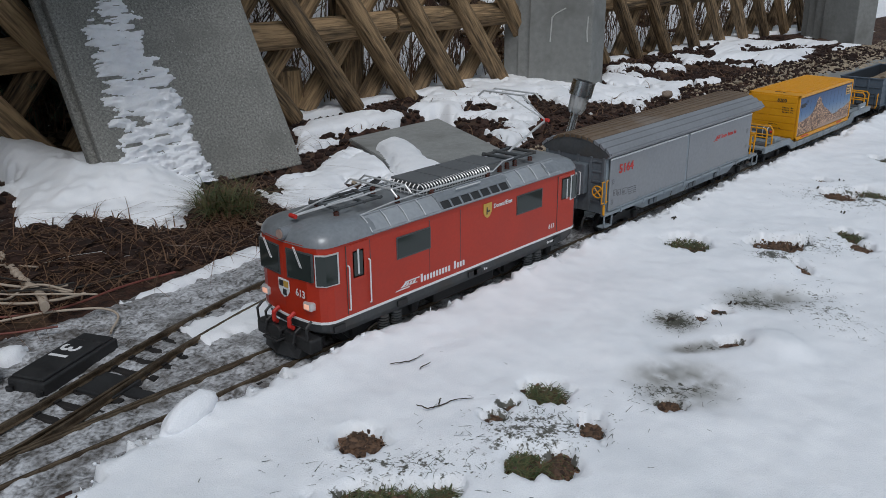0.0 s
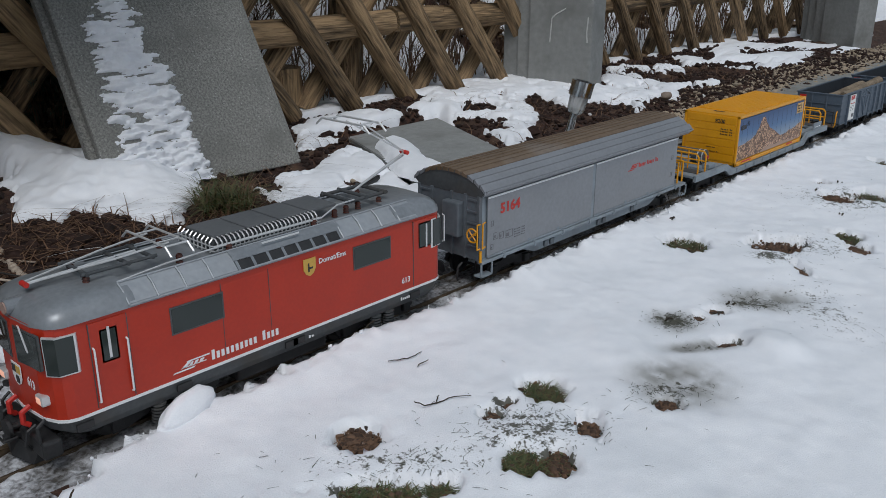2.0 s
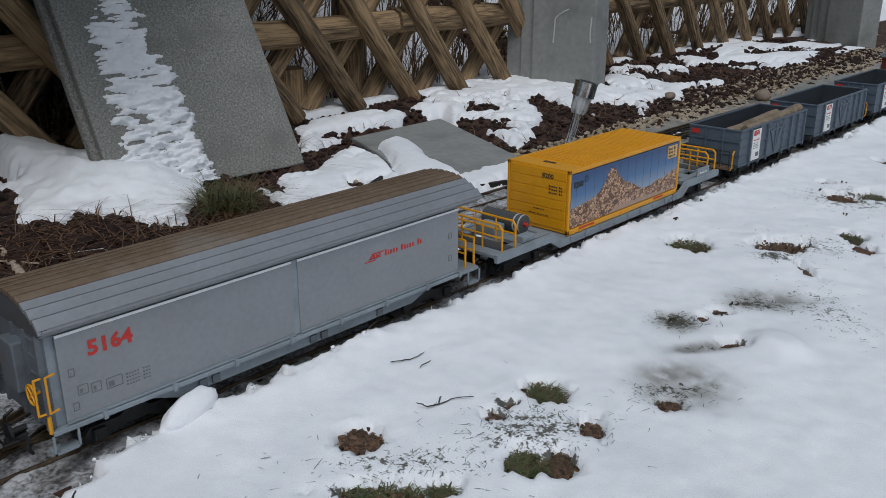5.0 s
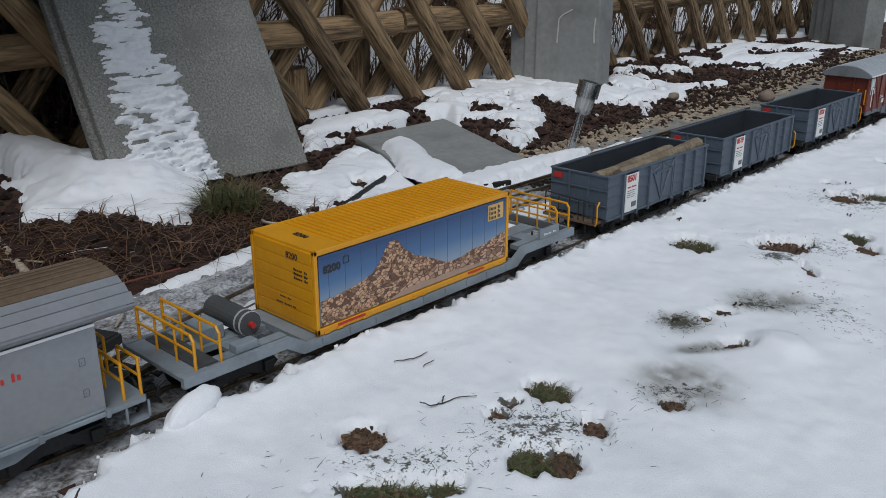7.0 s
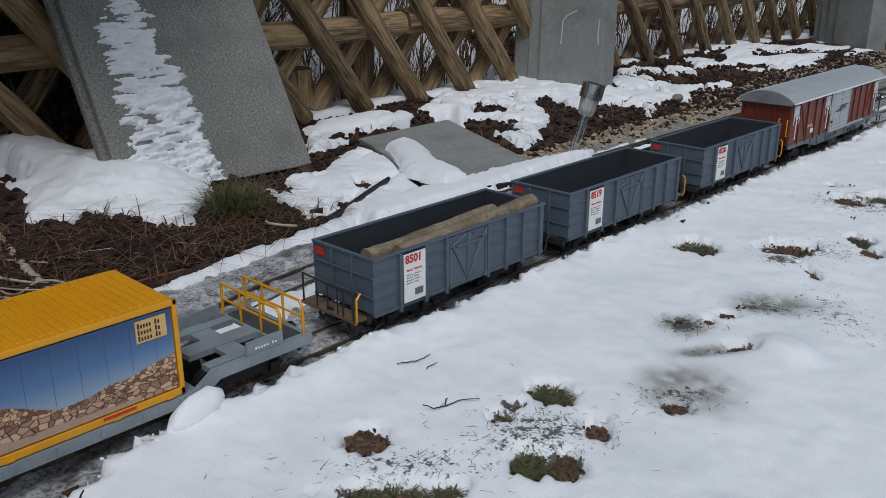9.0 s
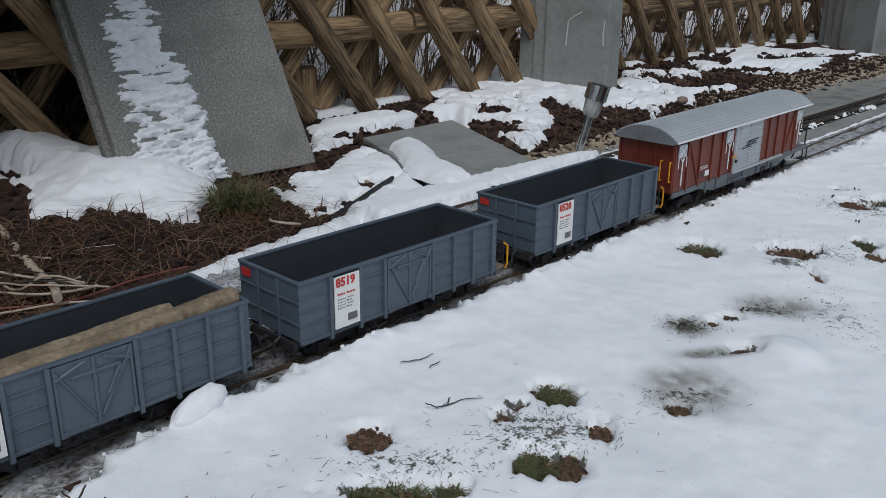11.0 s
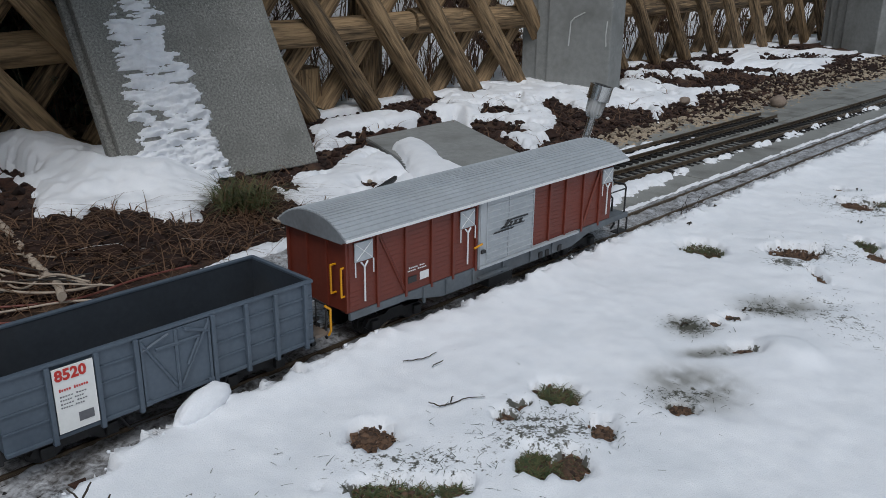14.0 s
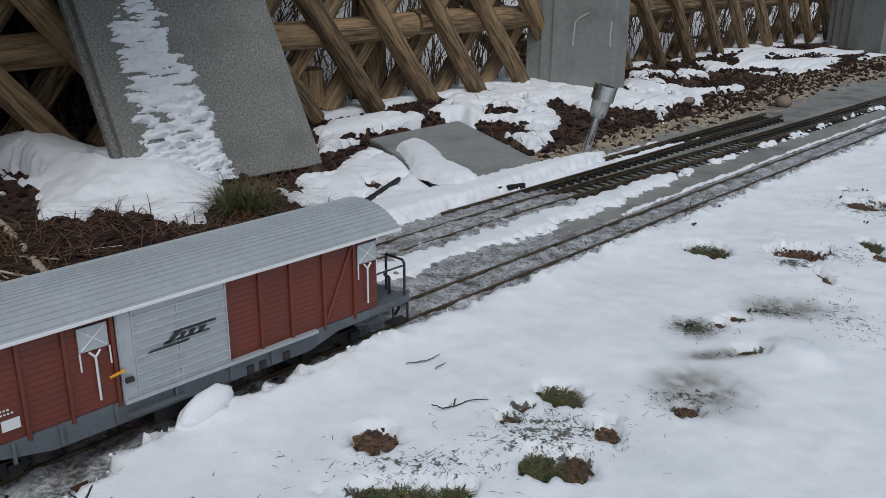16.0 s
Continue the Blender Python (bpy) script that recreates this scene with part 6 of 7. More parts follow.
CUSHION = [(1.302, 0.643), (1.37, 0.655), (1.345, 0.56), (1.257, 0.435), (1.218, 0.309), (1.14, 0.31), (1.142, 0.41), (1.19, 0.48)]


def plate_depth(x, y):
    e = inside(x, y, CUSHION) + 0.02 * fbm(x, y, 25)
    t = np.clip(e / 0.035, 0, 1)
    return np.where(e > 0, 0.024 * np.sqrt(t * (2 - t)) + 0.006 * fbm(x, y, 18) * t, -0.002)


snow_on("snow_cushion", "soft cushion of snow on the flat slab", pose(0.018, 0.022, 0.012), np.arange(1.05, 1.45, 0.005), np.arange(0.25, 0.75, 0.005), plate_depth)

# a lump of snow beside the rail
bm = bmesh.new()
bmesh.ops.create_icosphere(bm, subdivisions=4, radius=1.0)
for v in bm.verts:
    p = v.co.copy()
    k = 1 + 0.14 * noise.noise(p * 1.2) + 0.05 * noise.noise(p * 3.2) + 0.02 * noise.noise(p * 9)
    v.co = Vector((p.x * 0.036 * k, p.y * 0.014 * k, p.z * 0.0165 * k))
lump = tagged(part("snow_lump", bm, SNOW, None, "rounded lump of snow beside the rail", smooth=True), "rounded lump of snow beside the rail", "snow")
lump.matrix_world = pose(0.376, -0.07, 0.0185, -8, -12, 14)


# crumbs broken off the edge of the snow along the rail
rnd = random.Random(77)
bm = bmesh.new()
for i in range(90):
    x = 0.14 + 1.5 * rnd.random() ** 1.3
    y = -0.066 - 0.012 * (x > 1.0) + rnd.gauss(0, 0.006) - 0.045 * max(0.0, min(1.0, (0.36 - x) / 0.18))
    z = max(float(snow_height(np.array([x]), np.array([y]))[0]), -0.006)
    r = rnd.uniform(0.001, 0.0032) * rnd.uniform(0.6, 1)
    blob = bmesh.ops.create_icosphere(bm, subdivisions=1, radius=r, matrix=pose(x, y, z + r * 0.35, rnd.uniform(0, 360), rnd.uniform(0, 360), 0))
    for v in blob["verts"]:
        v.co += Vector((rnd.uniform(-1, 1), rnd.uniform(-1, 1), rnd.uniform(-1, 1))) * r * 0.3
crumbs = tagged(part("snow_crumbs", bm, SNOW, None, smooth=True), "icy crumbs of snow along the rail", "snow", kind="stuff")


def post(name, p, q, turn_back, height, strips):
    """A concrete post: a broad face from p to q on the ground and grooved strips beside it."""
    t = thing(name, "weathered grey concrete fence post with grooves", "post", "fence posts")
    d = Vector((q[0] - p[0], q[1] - p[1], 0))
    ang = math.degrees(math.atan2(d.y, d.x))
    t.matrix_world = pose(p[0], p[1], -0.03, 0, 0, ang)
    part("face", boxes((0, d.length, 0, 0.11, 0, height), bevel=0.004), CONCRETE_PALE, t)
    x = 0.0
    for i, w in enumerate(strips):
        part("strip", boxes((x - w, x - 0.002, 0.014 + 0.012 * i, 0.1, 0, height), bevel=0.003), CONCRETE_PALE, t)
        x -= w
    return t


near_post = post("fence_post", (2.236, 0.933), (2.279, 0.728), 0, 0.85, (0.045, 0.055))
for run in ([(0.073, 0.19), (0.077, 0.262), (0.09, 0.275), (0.122, 0.292)], [(0.196, 0.195), (0.193, 0.225), (0.196, 0.27)]):
    part("lime_streak", pipe(bmesh.new(), [(x, -0.0004, z) for x, z in run], 0.0022, 6), surface("lime_bloom", (0.42, 0.43, 0.42), (0.58, 0.58, 0.57), 120, (0.8, 0.95), 0.3), near_post, "pale lime streak")
post("fence_post", (4.40, 0.80), (4.30, 0.61), 0, 0.8, (0.07, 0.06, 0.05))

# ---- crossed-pole fence ----
WOOD = surface("weathered_wood", (0.026, 0.016, 0.008), (0.39, 0.26, 0.14), 36, (0.7, 0.9), 1.0, fine=4, depth=0.007, stain=(0.016, 0.011, 0.007), stain_scale=52, stain_amount=0.85, per_object=0.14)
for node in [n for n in WOOD.node_tree.nodes if n.type == "TEX_NOISE"]:
    mp = WOOD.node_tree.nodes.new("ShaderNodeMapping")
    mp.inputs["Scale"].default_value = (1.6, 1.6, 0.14)
    src = node.inputs["Vector"].links[0].from_socket
    WOOD.node_tree.links.new(src, mp.inputs["Vector"])
    WOOD.node_tree.links.new(mp.outputs["Vector"], node.inputs["Vector"])


crisp(WOOD, 0.38, 0.70)


def pole(name, a, b, r, parent, flat_back=True, seed=0):
    a, b = Vector(a), Vector(b)
    d = b - a
    rnd = random.Random(seed)
    bm = bmesh.new()
    n, m = 22, 14
    rings = []
    wob = rnd.uniform(0, 9)
    for i in range(m + 1):
        z = d.length * i / m
        ring = []
        for k in range(n):
            ang = 2 * math.pi * k / n
            rr = r * (1 + 0.12 * noise.noise(Vector((math.cos(ang) * 1.5, math.sin(ang) * 1.5 + wob, z * 7))) + 0.13 * noise.noise(Vector((math.cos(ang) * 4 + wob, math.sin(ang) * 4, z * 1.5))))
            x, y = rr * math.cos(ang), rr * math.sin(ang)
            if flat_back:
                y = min(y, r * 0.15)
            ring.append((x + 0.004 * math.sin(z * 6 + wob), y, z + (rnd.uniform(-0.004, 0.004) if i in (0, m) else 0)))
        rings.append(ring)
    loft(bm, rings)
    ob = part(name, bm, WOOD, parent)
    zdir = d.normalized()
    ydir = Vector((0, 1, 0)) if abs(zdir.y) < 0.9 else Vector((0, 0, 1))
    xdir = ydir.cross(zdir).normalized()
    ydir = zdir.cross(xdir)
    ob.matrix_basis = Matrix.Translation(a) @ Matrix((xdir, ydir, zdir)).transposed().to_4x4()
    return ob


fence = thing("lattice_fence", "weathered brown fence of crossed half-round poles", "fence")
for k in range(-7, 6):
    x = 1.352 + 0.208 * k
    pole("slat", (x + 0.205, 0.998, 0.03), (x - 0.40, 0.998, 0.80), 0.029, fence, True, 10 + k)
    pole("slat", (x + 0.075, 1.062, 0.03), (x + 0.74, 1.062, 0.80), 0.029, fence, True, 50 + k)
for k in range(10):
    x = 2.775 + 0.236 * k
    pole("slat", (x, 0.998, 0.03), (x - 0.56, 0.998, 0.80), 0.029, fence, True, 110 + k)
    pole("slat", (x - 0.055, 1.062, 0.03), (x + 0.48, 1.062, 0.80), 0.029, fence, True, 150 + k)
for i, (x0, x1) in enumerate(((-0.6, 1.72), (1.73, 2.9), (2.91, 5.3))):
    pole("rail", (x0, 1.03, 0.243), (x1, 1.03, 0.241), 0.034, fence, False, 80 + i)
    pole("rail", (x0, 1.03, 0.72), (x1, 1.03, 0.72), 0.034, fence, False, 90 + i)
for i, (x, w) in enumerate(((1.40, 0.06), (0.55, 0.05), (1.63, 0.045))):
    s = pole("stump", (x, 1.11, -0.03), (x, 1.11, 0.14 if i == 0 else 0.33), w, fence, False, 99 + i)

# ---- scattered stuff ----
def island_material(name, colours, rough=0.85):
    m = bpy.data.materials.new(name)
    m.use_nodes = True
    n, l = m.node_tree.nodes, m.node_tree.links
    g, r = n.new("ShaderNodeNewGeometry"), n.new("ShaderNodeValToRGB")
    e = r.color_ramp.elements
    for i, c in enumerate(colours):
        p = i / (len(colours) - 1)
        el = e[0] if i == 0 else e[1] if i == len(colours) - 1 else e.new(p)
        el.position, el.color = p, (*c, 1)
    e = r.color_ramp
    l.new(g.outputs["Random Per Island"], r.inputs["Fac"])
    tex, co, mix = n.new("ShaderNodeTexNoise"), n.new("ShaderNodeTexCoord"), n.new("ShaderNodeMix")
    tex.inputs["Scale"].default_value = 300
    l.new(co.outputs["Object"], tex.inputs["Vector"])
    mix.data_type, mix.blend_type = "RGBA", "MULTIPLY"
    mix.inputs["Factor"].default_value = 0.7
    l.new(r.outputs["Color"], mix.inputs["A"])
    l.new(tex.outputs["Fac"], mix.inputs["B"])
    bright = n.new("ShaderNodeMix")
    bright.data_type, bright.blend_type = "RGBA", "ADD"
    bright.inputs["Factor"].default_value = 0.35
    l.new(mix.outputs["Result"], bright.inputs["A"])
    l.new(r.outputs["Color"], bright.inputs["B"])
    l.new(bright.outputs["Result"], n["Principled BSDF"].inputs["Base Color"])
    n["Principled BSDF"].inputs["Roughness"].default_value = rough
    return m


def at_ground(x, y):
    return float(ground_height(np.array([x]), np.array([y]))[0])


def scatter_lumps(name, label, category, places, size, material, squash=0.7, seed=3, sub=1, lift=0.0):
    """Many small uneven lumps as one mesh."""
    rnd = np.random.default_rng(seed)
    t = bmesh.new()
    bmesh.ops.create_icosphere(t, subdivisions=sub, radius=1)
    base = np.array([v.co for v in t.verts])
    faces = np.array([[v.index for v in f.verts] for f in t.faces])
    t.free()
    vs, fs = [], []
    gz = ground_height(places[:, 0], places[:, 1])
    for i, (x, y) in enumerate(places):
        s = rnd.uniform(*size) * (1.6 if rnd.random() < 0.08 else 1)
        a = rnd.uniform(0, 6.28)
        d = base * (1 + rnd.uniform(-0.3, 0.3, (len(base), 1))) * np.array([s, s * rnd.uniform(0.6, 1), s * squash])
        c, sn = math.cos(a), math.sin(a)
        vs.append(np.stack([d[:, 0] * c - d[:, 1] * sn + x, d[:, 0] * sn + d[:, 1] * c + y, d[:, 2] + gz[i] + s * 0.25 + lift], 1))
        fs.append(faces + i * len(base))
    me = bpy.data.meshes.new(name)
    me.from_pydata(np.concatenate(vs).tolist(), [], np.concatenate(fs).tolist())
    me.materials.append(material)
    return tagged(new(name, me), label, category, kind="stuff")


def places_in(x0, x1, y0, y1, n, seed, bare=True, power=1.0):
    rnd = np.random.default_rng(seed)
    p = np.stack([x0 + (x1 - x0) * rnd.random(n) ** power, rnd.uniform(y0, y1, n)], 1)
    if bare:
        p = p[snow_depth(p[:, 0], p[:, 1]) <= 0.003]
    return p


CLOD = island_material("clods", ((0.014, 0.006, 0.004), (0.09, 0.036, 0.02), (0.17, 0.072, 0.042), (0.03, 0.012, 0.007)), 0.9)
scatter_lumps("soil_clods", "dark brown crumbling clods of soil", "soil", np.concatenate([places_in(0.15, 4.2, 0.36, 1.0, 9500, 5), places_in(0.3, 1.0, 0.36, 0.6, 3500, 6)]), (0.003, 0.0098), CLOD)
scatter_lumps("large_soil_clods", "larger dark red-brown clods of soil", "soil", np.concatenate([places_in(0.25, 1.0, 0.37, 0.62, 170, 46), places_in(1.4, 4.2, 0.44, 0.98, 420, 47)]), (0.007, 0.0135), CLOD, 0.75, 48, 2)
PEBBLE = island_material("pebbles", ((0.30, 0.25, 0.19), (0.55, 0.48, 0.38), (0.17, 0.14, 0.11), (0.62, 0.56, 0.47), (0.4, 0.32, 0.23)))
scatter_lumps("gravel", "pale beige pebbles beside the siding", "gravel", np.concatenate([places_in(1.5, 4.6, 0.318, 0.42, 3000, 8), places_in(2.3, 4.8, 0.40, 0.56, 1800, 9, True, 0.8), places_in(0.9, 1.5, 0.34, 0.5, 260, 12), places_in(1.45, 2.4, 0.33, 0.45, 1500, 13)]), (0.003, 0.007), PEBBLE, 0.75)
LITTER = island_material("leaf_litter", ((0.08, 0.045, 0.025), (0.2, 0.12, 0.065), (0.14, 0.07, 0.04), (0.28, 0.19, 0.11)))


def blades(name, label, category, roots, height, width, lean, material, seed, kind="", parent=None, base=None):
    """Thin curved tapering blades from the given roots."""
    rnd = np.random.default_rng(seed)
    vs, fs = [], []
    for x, y, z in roots:
        a, h, w = rnd.uniform(0, 6.283), height * rnd.uniform(0.5, 1.1), width * rnd.uniform(0.7, 1.2)
        l = lean * rnd.uniform(0.3, 1.3)
        dx, dy = math.cos(a), math.sin(a)
        k = len(vs)
        for i, t in enumerate((0, 0.4, 0.75, 1.0)):
            px, py, pz = x + dx * l * h * t * t, y + dy * l * h * t * t, z + h * (t - 0.45 * min(l, 1.6) * t * t)
            ww = w * (1 - t) * 0.5 + 0.0001
            vs += [(px - dy * ww, py + dx * ww, pz), (px + dy * ww, py - dx * ww, pz)]
            if i:
                fs.append((k + 2 * i - 2, k + 2 * i - 1, k + 2 * i + 1, k + 2 * i))
    me = bpy.data.meshes.new(name)
    me.from_pydata(vs, [], fs)
    me.materials.append(material)
    ob = new(name, me)
    ob.parent = parent
    return tagged(ob, label, category, kind=kind)


GRASS = island_material("grass", ((0.02, 0.045, 0.01), (0.05, 0.1, 0.017), (0.1, 0.17, 0.032), (0.13, 0.13, 0.05)), 0.6)
STRAW = island_material("straw", ((0.12, 0.065, 0.035), (0.3, 0.2, 0.12), (0.5, 0.4, 0.28), (0.16, 0.085, 0.045)), 0.7)
rnd = random.Random(12)


def tuft(x, y, a, b, n, h, mats, label, seed, lean=1.0, z=None):
    t = thing("grass_tuft", label, "grass tuft", "grass tufts", pose(x, y, at_ground(x, y) if z is None else z))
    r = random.Random(seed)
    for i, m in enumerate(mats):
        pts = []
        for _ in range(n // len(mats)):
            u, q = r.uniform(0, 6.283), math.sqrt(r.random())
            pts.append((a * q * math.cos(u), b * q * math.sin(u), -0.002))
        blades("green_clump" if m is GRASS else "dry_clump", "", "", pts, h if m is GRASS else h * 0.8, 0.0024 if h > 0.05 else 0.0016, lean, m, seed * 7 + i, "stuff", parent=t)
    return t


MIXED = "flattened green and straw-coloured grass in melted snow"
DRY = "dry brown grass and soil in melted snow"
for i, (x, y, a, b, green) in enumerate(BARE):
    t = tuft(x, y, a * 0.98, b * 1.25, int((360 if green else 130) * min(1.0, (a + b) / 0.04)), 0.011 if green else 0.008, (GRASS, GRASS, GRASS, STRAW) if green else (STRAW,) if i != 10 else (STRAW, GRASS), MIXED if green else DRY, 30 + i, 2.3, at_ground(x, y) + 0.0085)
    t.matrix_world = t.matrix_world @ pose(0, 0, 0, 0, 0, -45)
bare_rng = np.random.default_rng(61)
lawn_places = []
for x, y, a, b, green in BARE:
    q = bare_rng.normal(0, 0.45, (110 if green else 420, 2)) * (a, b * 1.3)
    lawn_places.append(np.stack([x + (q[:, 0] + q[:, 1]) * 0.7071, y + (q[:, 1] - q[:, 0]) * 0.7071], 1))
scatter_lumps("lawn_soil", "brown soil crumbs in the melted spots", "soil", np.concatenate(lawn_places), (0.0011, 0.0028), island_material("lawn_crumbs", ((0.03, 0.016, 0.01), (0.09, 0.045, 0.026), (0.15, 0.085, 0.05))), 0.8, 4, lift=0.0068)
tuft(0.80, 0.50, 0.05, 0.042, 420, 0.082, (GRASS, GRASS, GRASS, STRAW), "large tuft of green and dry grass below the slab", 90, 1.5, at_ground(0.80, 0.50) + 0.004)
# thin blades poking through the snow
pts = []
for cx, cy, a, b, n in ((0.588, -0.326, 0.075, 0.05, 220), (0.455, -0.28, 0.1, 0.035, 130), (1.2, -0.297, 0.03, 0.02, 60), (1.06, -0.43, 0.06, 0.1, 90), (1.3, -0.33, 0.1, 0.08, 120), (1.6, -0.27, 0.12, 0.09, 160),
                        (0.905, -0.304, 0.03, 0.028, 150), (1.03, -0.35, 0.045, 0.03, 110), (0.73, -0.39, 0.05, 0.02, 70), (0.7, -0.09, 0.3, 0.2, 16)):
    for _ in range(n):
        u, q = rnd.gauss(0, 0.6) * a, rnd.gauss(0, 0.6) * b
        x, y = cx + (u + q) * 0.7071, cy + (q - u) * 0.7071
        pts.append((x, y, float(snow_height(np.array([x]), np.array([y]))[0]) - 0.0008))
blades("grass_blades", "short dark grass blades poking through snow", "grass", pts, 0.0042, 0.0008, 3.2, island_material("wet_grass", ((0.015, 0.02, 0.008), (0.04, 0.045, 0.015), (0.07, 0.05, 0.025), (0.03, 0.04, 0.015)), 0.6), 5, "stuff")
# straw in the garden bed
pts = []
for x, y in np.concatenate([places_in(0.2, 0.95, 0.34, 0.6, 1100, 21), places_in(1.0, 3.2, 0.4, 0.98, 900, 22)]):
    pts.append((x, y, at_ground(x, y) + 0.006))
blades("straw", "dry straw and dead stalks strewn over the soil", "straw", pts, 0.05, 0.0022, 3.0, STRAW, 8, "stuff")
pts = [(rnd.uniform(0.3, 4.5), rnd.uniform(1.04, 1.3), 0.05) for _ in range(900)]
blades("dead_grass", "tall dead grass stalks behind the fence", "grass", pts, 0.3, 0.003, 0.8, STRAW, 9, "stuff")
pts = [(rnd.uniform(0.9, 2.0), rnd.uniform(1.09, 1.3), 0.03) for _ in range(500)]
blades("dead_stalks", "brown dead stalks leaning behind the fence", "grass", pts, 0.24, 0.0035, 1.1, LITTER, 19, "stuff")
pts = np.concatenate([places_in(0.2, 6.0, 1.02, 2.5, 7000, 31, True), places_in(0.85, 2.0, 1.08, 1.7, 2600, 32, True)])
scatter_lumps("leaf_litter", "brown fallen leaves behind the fence", "leaves", pts, (0.012, 0.032), LITTER, 0.25, 33)


def twigs(name, label, category, n, region, length, material, seed):
    """Bare branching twigs as one mesh."""
    r = random.Random(seed)
    vs, fs = [], []

    def stick(a, b, w):
        d = (b - a).normalized()
        u = d.cross(Vector((0.3, 0.2, 0.9))).normalized() * w
        v = d.cross(u).normalized() * w
        k = len(vs)
        vs.extend([tuple(a + u), tuple(a - u * 0.5 + v), tuple(a - u * 0.5 - v), tuple(b)])
        fs.extend([(k, k + 1, k + 3), (k + 1, k + 2, k + 3), (k + 2, k, k + 3)])

    for _ in range(n):
        x, y = r.uniform(region[0], region[1]), r.uniform(region[2], region[3])
        p = Vector((x, y, at_ground(x, y)))
        d = Vector((r.uniform(-0.6, 0.6), r.uniform(-0.6, 0.2), 1)).normalized()
        for s in range(3):
            q = p + d * length * r.uniform(0.5, 1) / (s + 1)
            stick(p, q, 0.004 / (s + 1))
            for _ in range(3):
                e = (d + Vector((r.uniform(-1, 1), r.uniform(-1, 1), r.uniform(-0.4, 0.8)))).normalized()
                o = p.lerp(q, r.uniform(0.3, 1))
                stick(o, o + e * length * 0.4 * r.uniform(0.4, 1), 0.0018)
            p, d = q, (d + Vector((r.uniform(-0.5, 0.5), r.uniform(-0.5, 0.5), 0))).normalized()
    me = bpy.data.meshes.new(name)
    me.from_pydata(vs, [], fs)
    me.materials.append(material)
    return tagged(new(name, me), label, category, kind="stuff")


TWIG = island_material("twigs", ((0.05, 0.03, 0.02), (0.11, 0.07, 0.045), (0.08, 0.04, 0.03), (0.16, 0.11, 0.075)))
twigs("bare_shrubs", "tangled bare brown shrubs behind the fence", "shrub", 900, (0.4, 6.5, 1.3, 2.0), 0.3, TWIG, 14)


# a conifer behind the fence, its needles reaching past the slab
def conifer_spray(x, y, z, n, seed):
    t = thing("conifer", "dark green conifer sprays hanging through the fence", "conifer", m=pose(x, y, z))
    r = random.Random(seed)
    bm_b, vs, fs = bmesh.new(), [], []
    for i in range(n):
        a = Vector((r.uniform(-0.05, 0.5), r.uniform(0.05, 0.25), r.uniform(0.02, 0.35)))
        d = Vector((r.uniform(-0.9, 0.3), r.uniform(-1, -0.2), r.uniform(-0.7, 0.1))).normalized()
        b = a + d * r.uniform(0.09, 0.17)
        rod(bm_b, tuple(a), tuple(b), 0.0016, 4, 0.0006)
        for k in range(46):
            p = a.lerp(b, k / 46)
            q = (d * 0.8 + Vector((r.uniform(-1, 1), r.uniform(-1, 1), r.uniform(-1, 1)))).normalized() * r.uniform(0.012, 0.02)
            w = q.cross(Vector((0.2, 0.5, 0.8))).normalized() * 0.0011
            i0 = len(vs)
            vs += [tuple(p - w), tuple(p + w), tuple(p + q)]
            fs.append((i0, i0 + 1, i0 + 2))
    tagged(part("branch_rods", bm_b, TWIG, t), kind="stuff")
    me = bpy.data.meshes.new("needles")
    me.from_pydata(vs, [], fs)
    me.materials.append(island_material("needles", ((0.012, 0.03, 0.016), (0.025, 0.05, 0.028), (0.05, 0.08, 0.04)), 0.6))
    o = new("needles", me)
    o.parent = t
    tagged(o, kind="stuff")


conifer_spray(0.42, 1.02, 0.14, 90, 5)


def shade_canopy(name, label, region, n, size, seed):
    """Evergreen foliage added above the fence to shade it, too fine to pick apart."""
    r = np.random.default_rng(seed)
    c = np.stack([r.uniform(region[0], region[1], n), r.uniform(region[2], region[3], n), r.uniform(region[4], region[5], n)], 1)
    c[:, 2] += 0.12 * np.sin(c[:, 0] * 5) + 0.08 * np.sin(c[:, 0] * 13 + c[:, 1] * 7)
    a, b = r.normal(0, 1, (n, 3)), r.normal(0, 1, (n, 3))
    a /= np.linalg.norm(a, axis=1)[:, None]
    b = np.cross(a, b)
    b /= np.linalg.norm(b, axis=1)[:, None]
    s = r.uniform(*size, (n, 1))
    v = np.stack([c - a * s, c + b * s * 0.4, c + a * s, c - b * s * 0.4], 1).reshape(-1, 3)
    me = bpy.data.meshes.new(name)
    me.from_pydata(v.tolist(), [], np.arange(4 * n).reshape(n, 4).tolist())
    me.materials.append(bpy.data.materials["needles"])
    return tagged(new(name, me), label, "hedge", kind="stuff")


# foliage added to darken the fence and slab; the boughs stay out of view
shade_canopy("shade_foliage", "dark evergreen foliage added behind the fence for shade", (-1.2, 1.5, 1.12, 1.9, 0.45, 1.5), 14000, (0.02, 0.05), 3)
shade_canopy("shade_foliage", "dark evergreen foliage added behind the fence for shade", (1.5, 7.0, 1.5, 2.4, 0.6, 1.6), 16000, (0.03, 0.06), 4)
shade_canopy("shade_foliage", "unseen evergreen boughs added over the fence to block light", (-1.2, 1.15, 0.75, 1.2, 0.62, 1.2), 9000, (0.02, 0.05), 6)
shade_canopy("shade_foliage", "unseen evergreen boughs added over the fence to block light", (-1.2, 0.7, 0.5, 1.0, 0.62, 1.1), 8000, (0.02, 0.05), 7)
shade_canopy("shade_foliage", "dark evergreen foliage added behind the fence for shade", (-1.2, 0.95, 1.25, 1.9, 0.0, 0.5), 9000, (0.02, 0.05), 5)

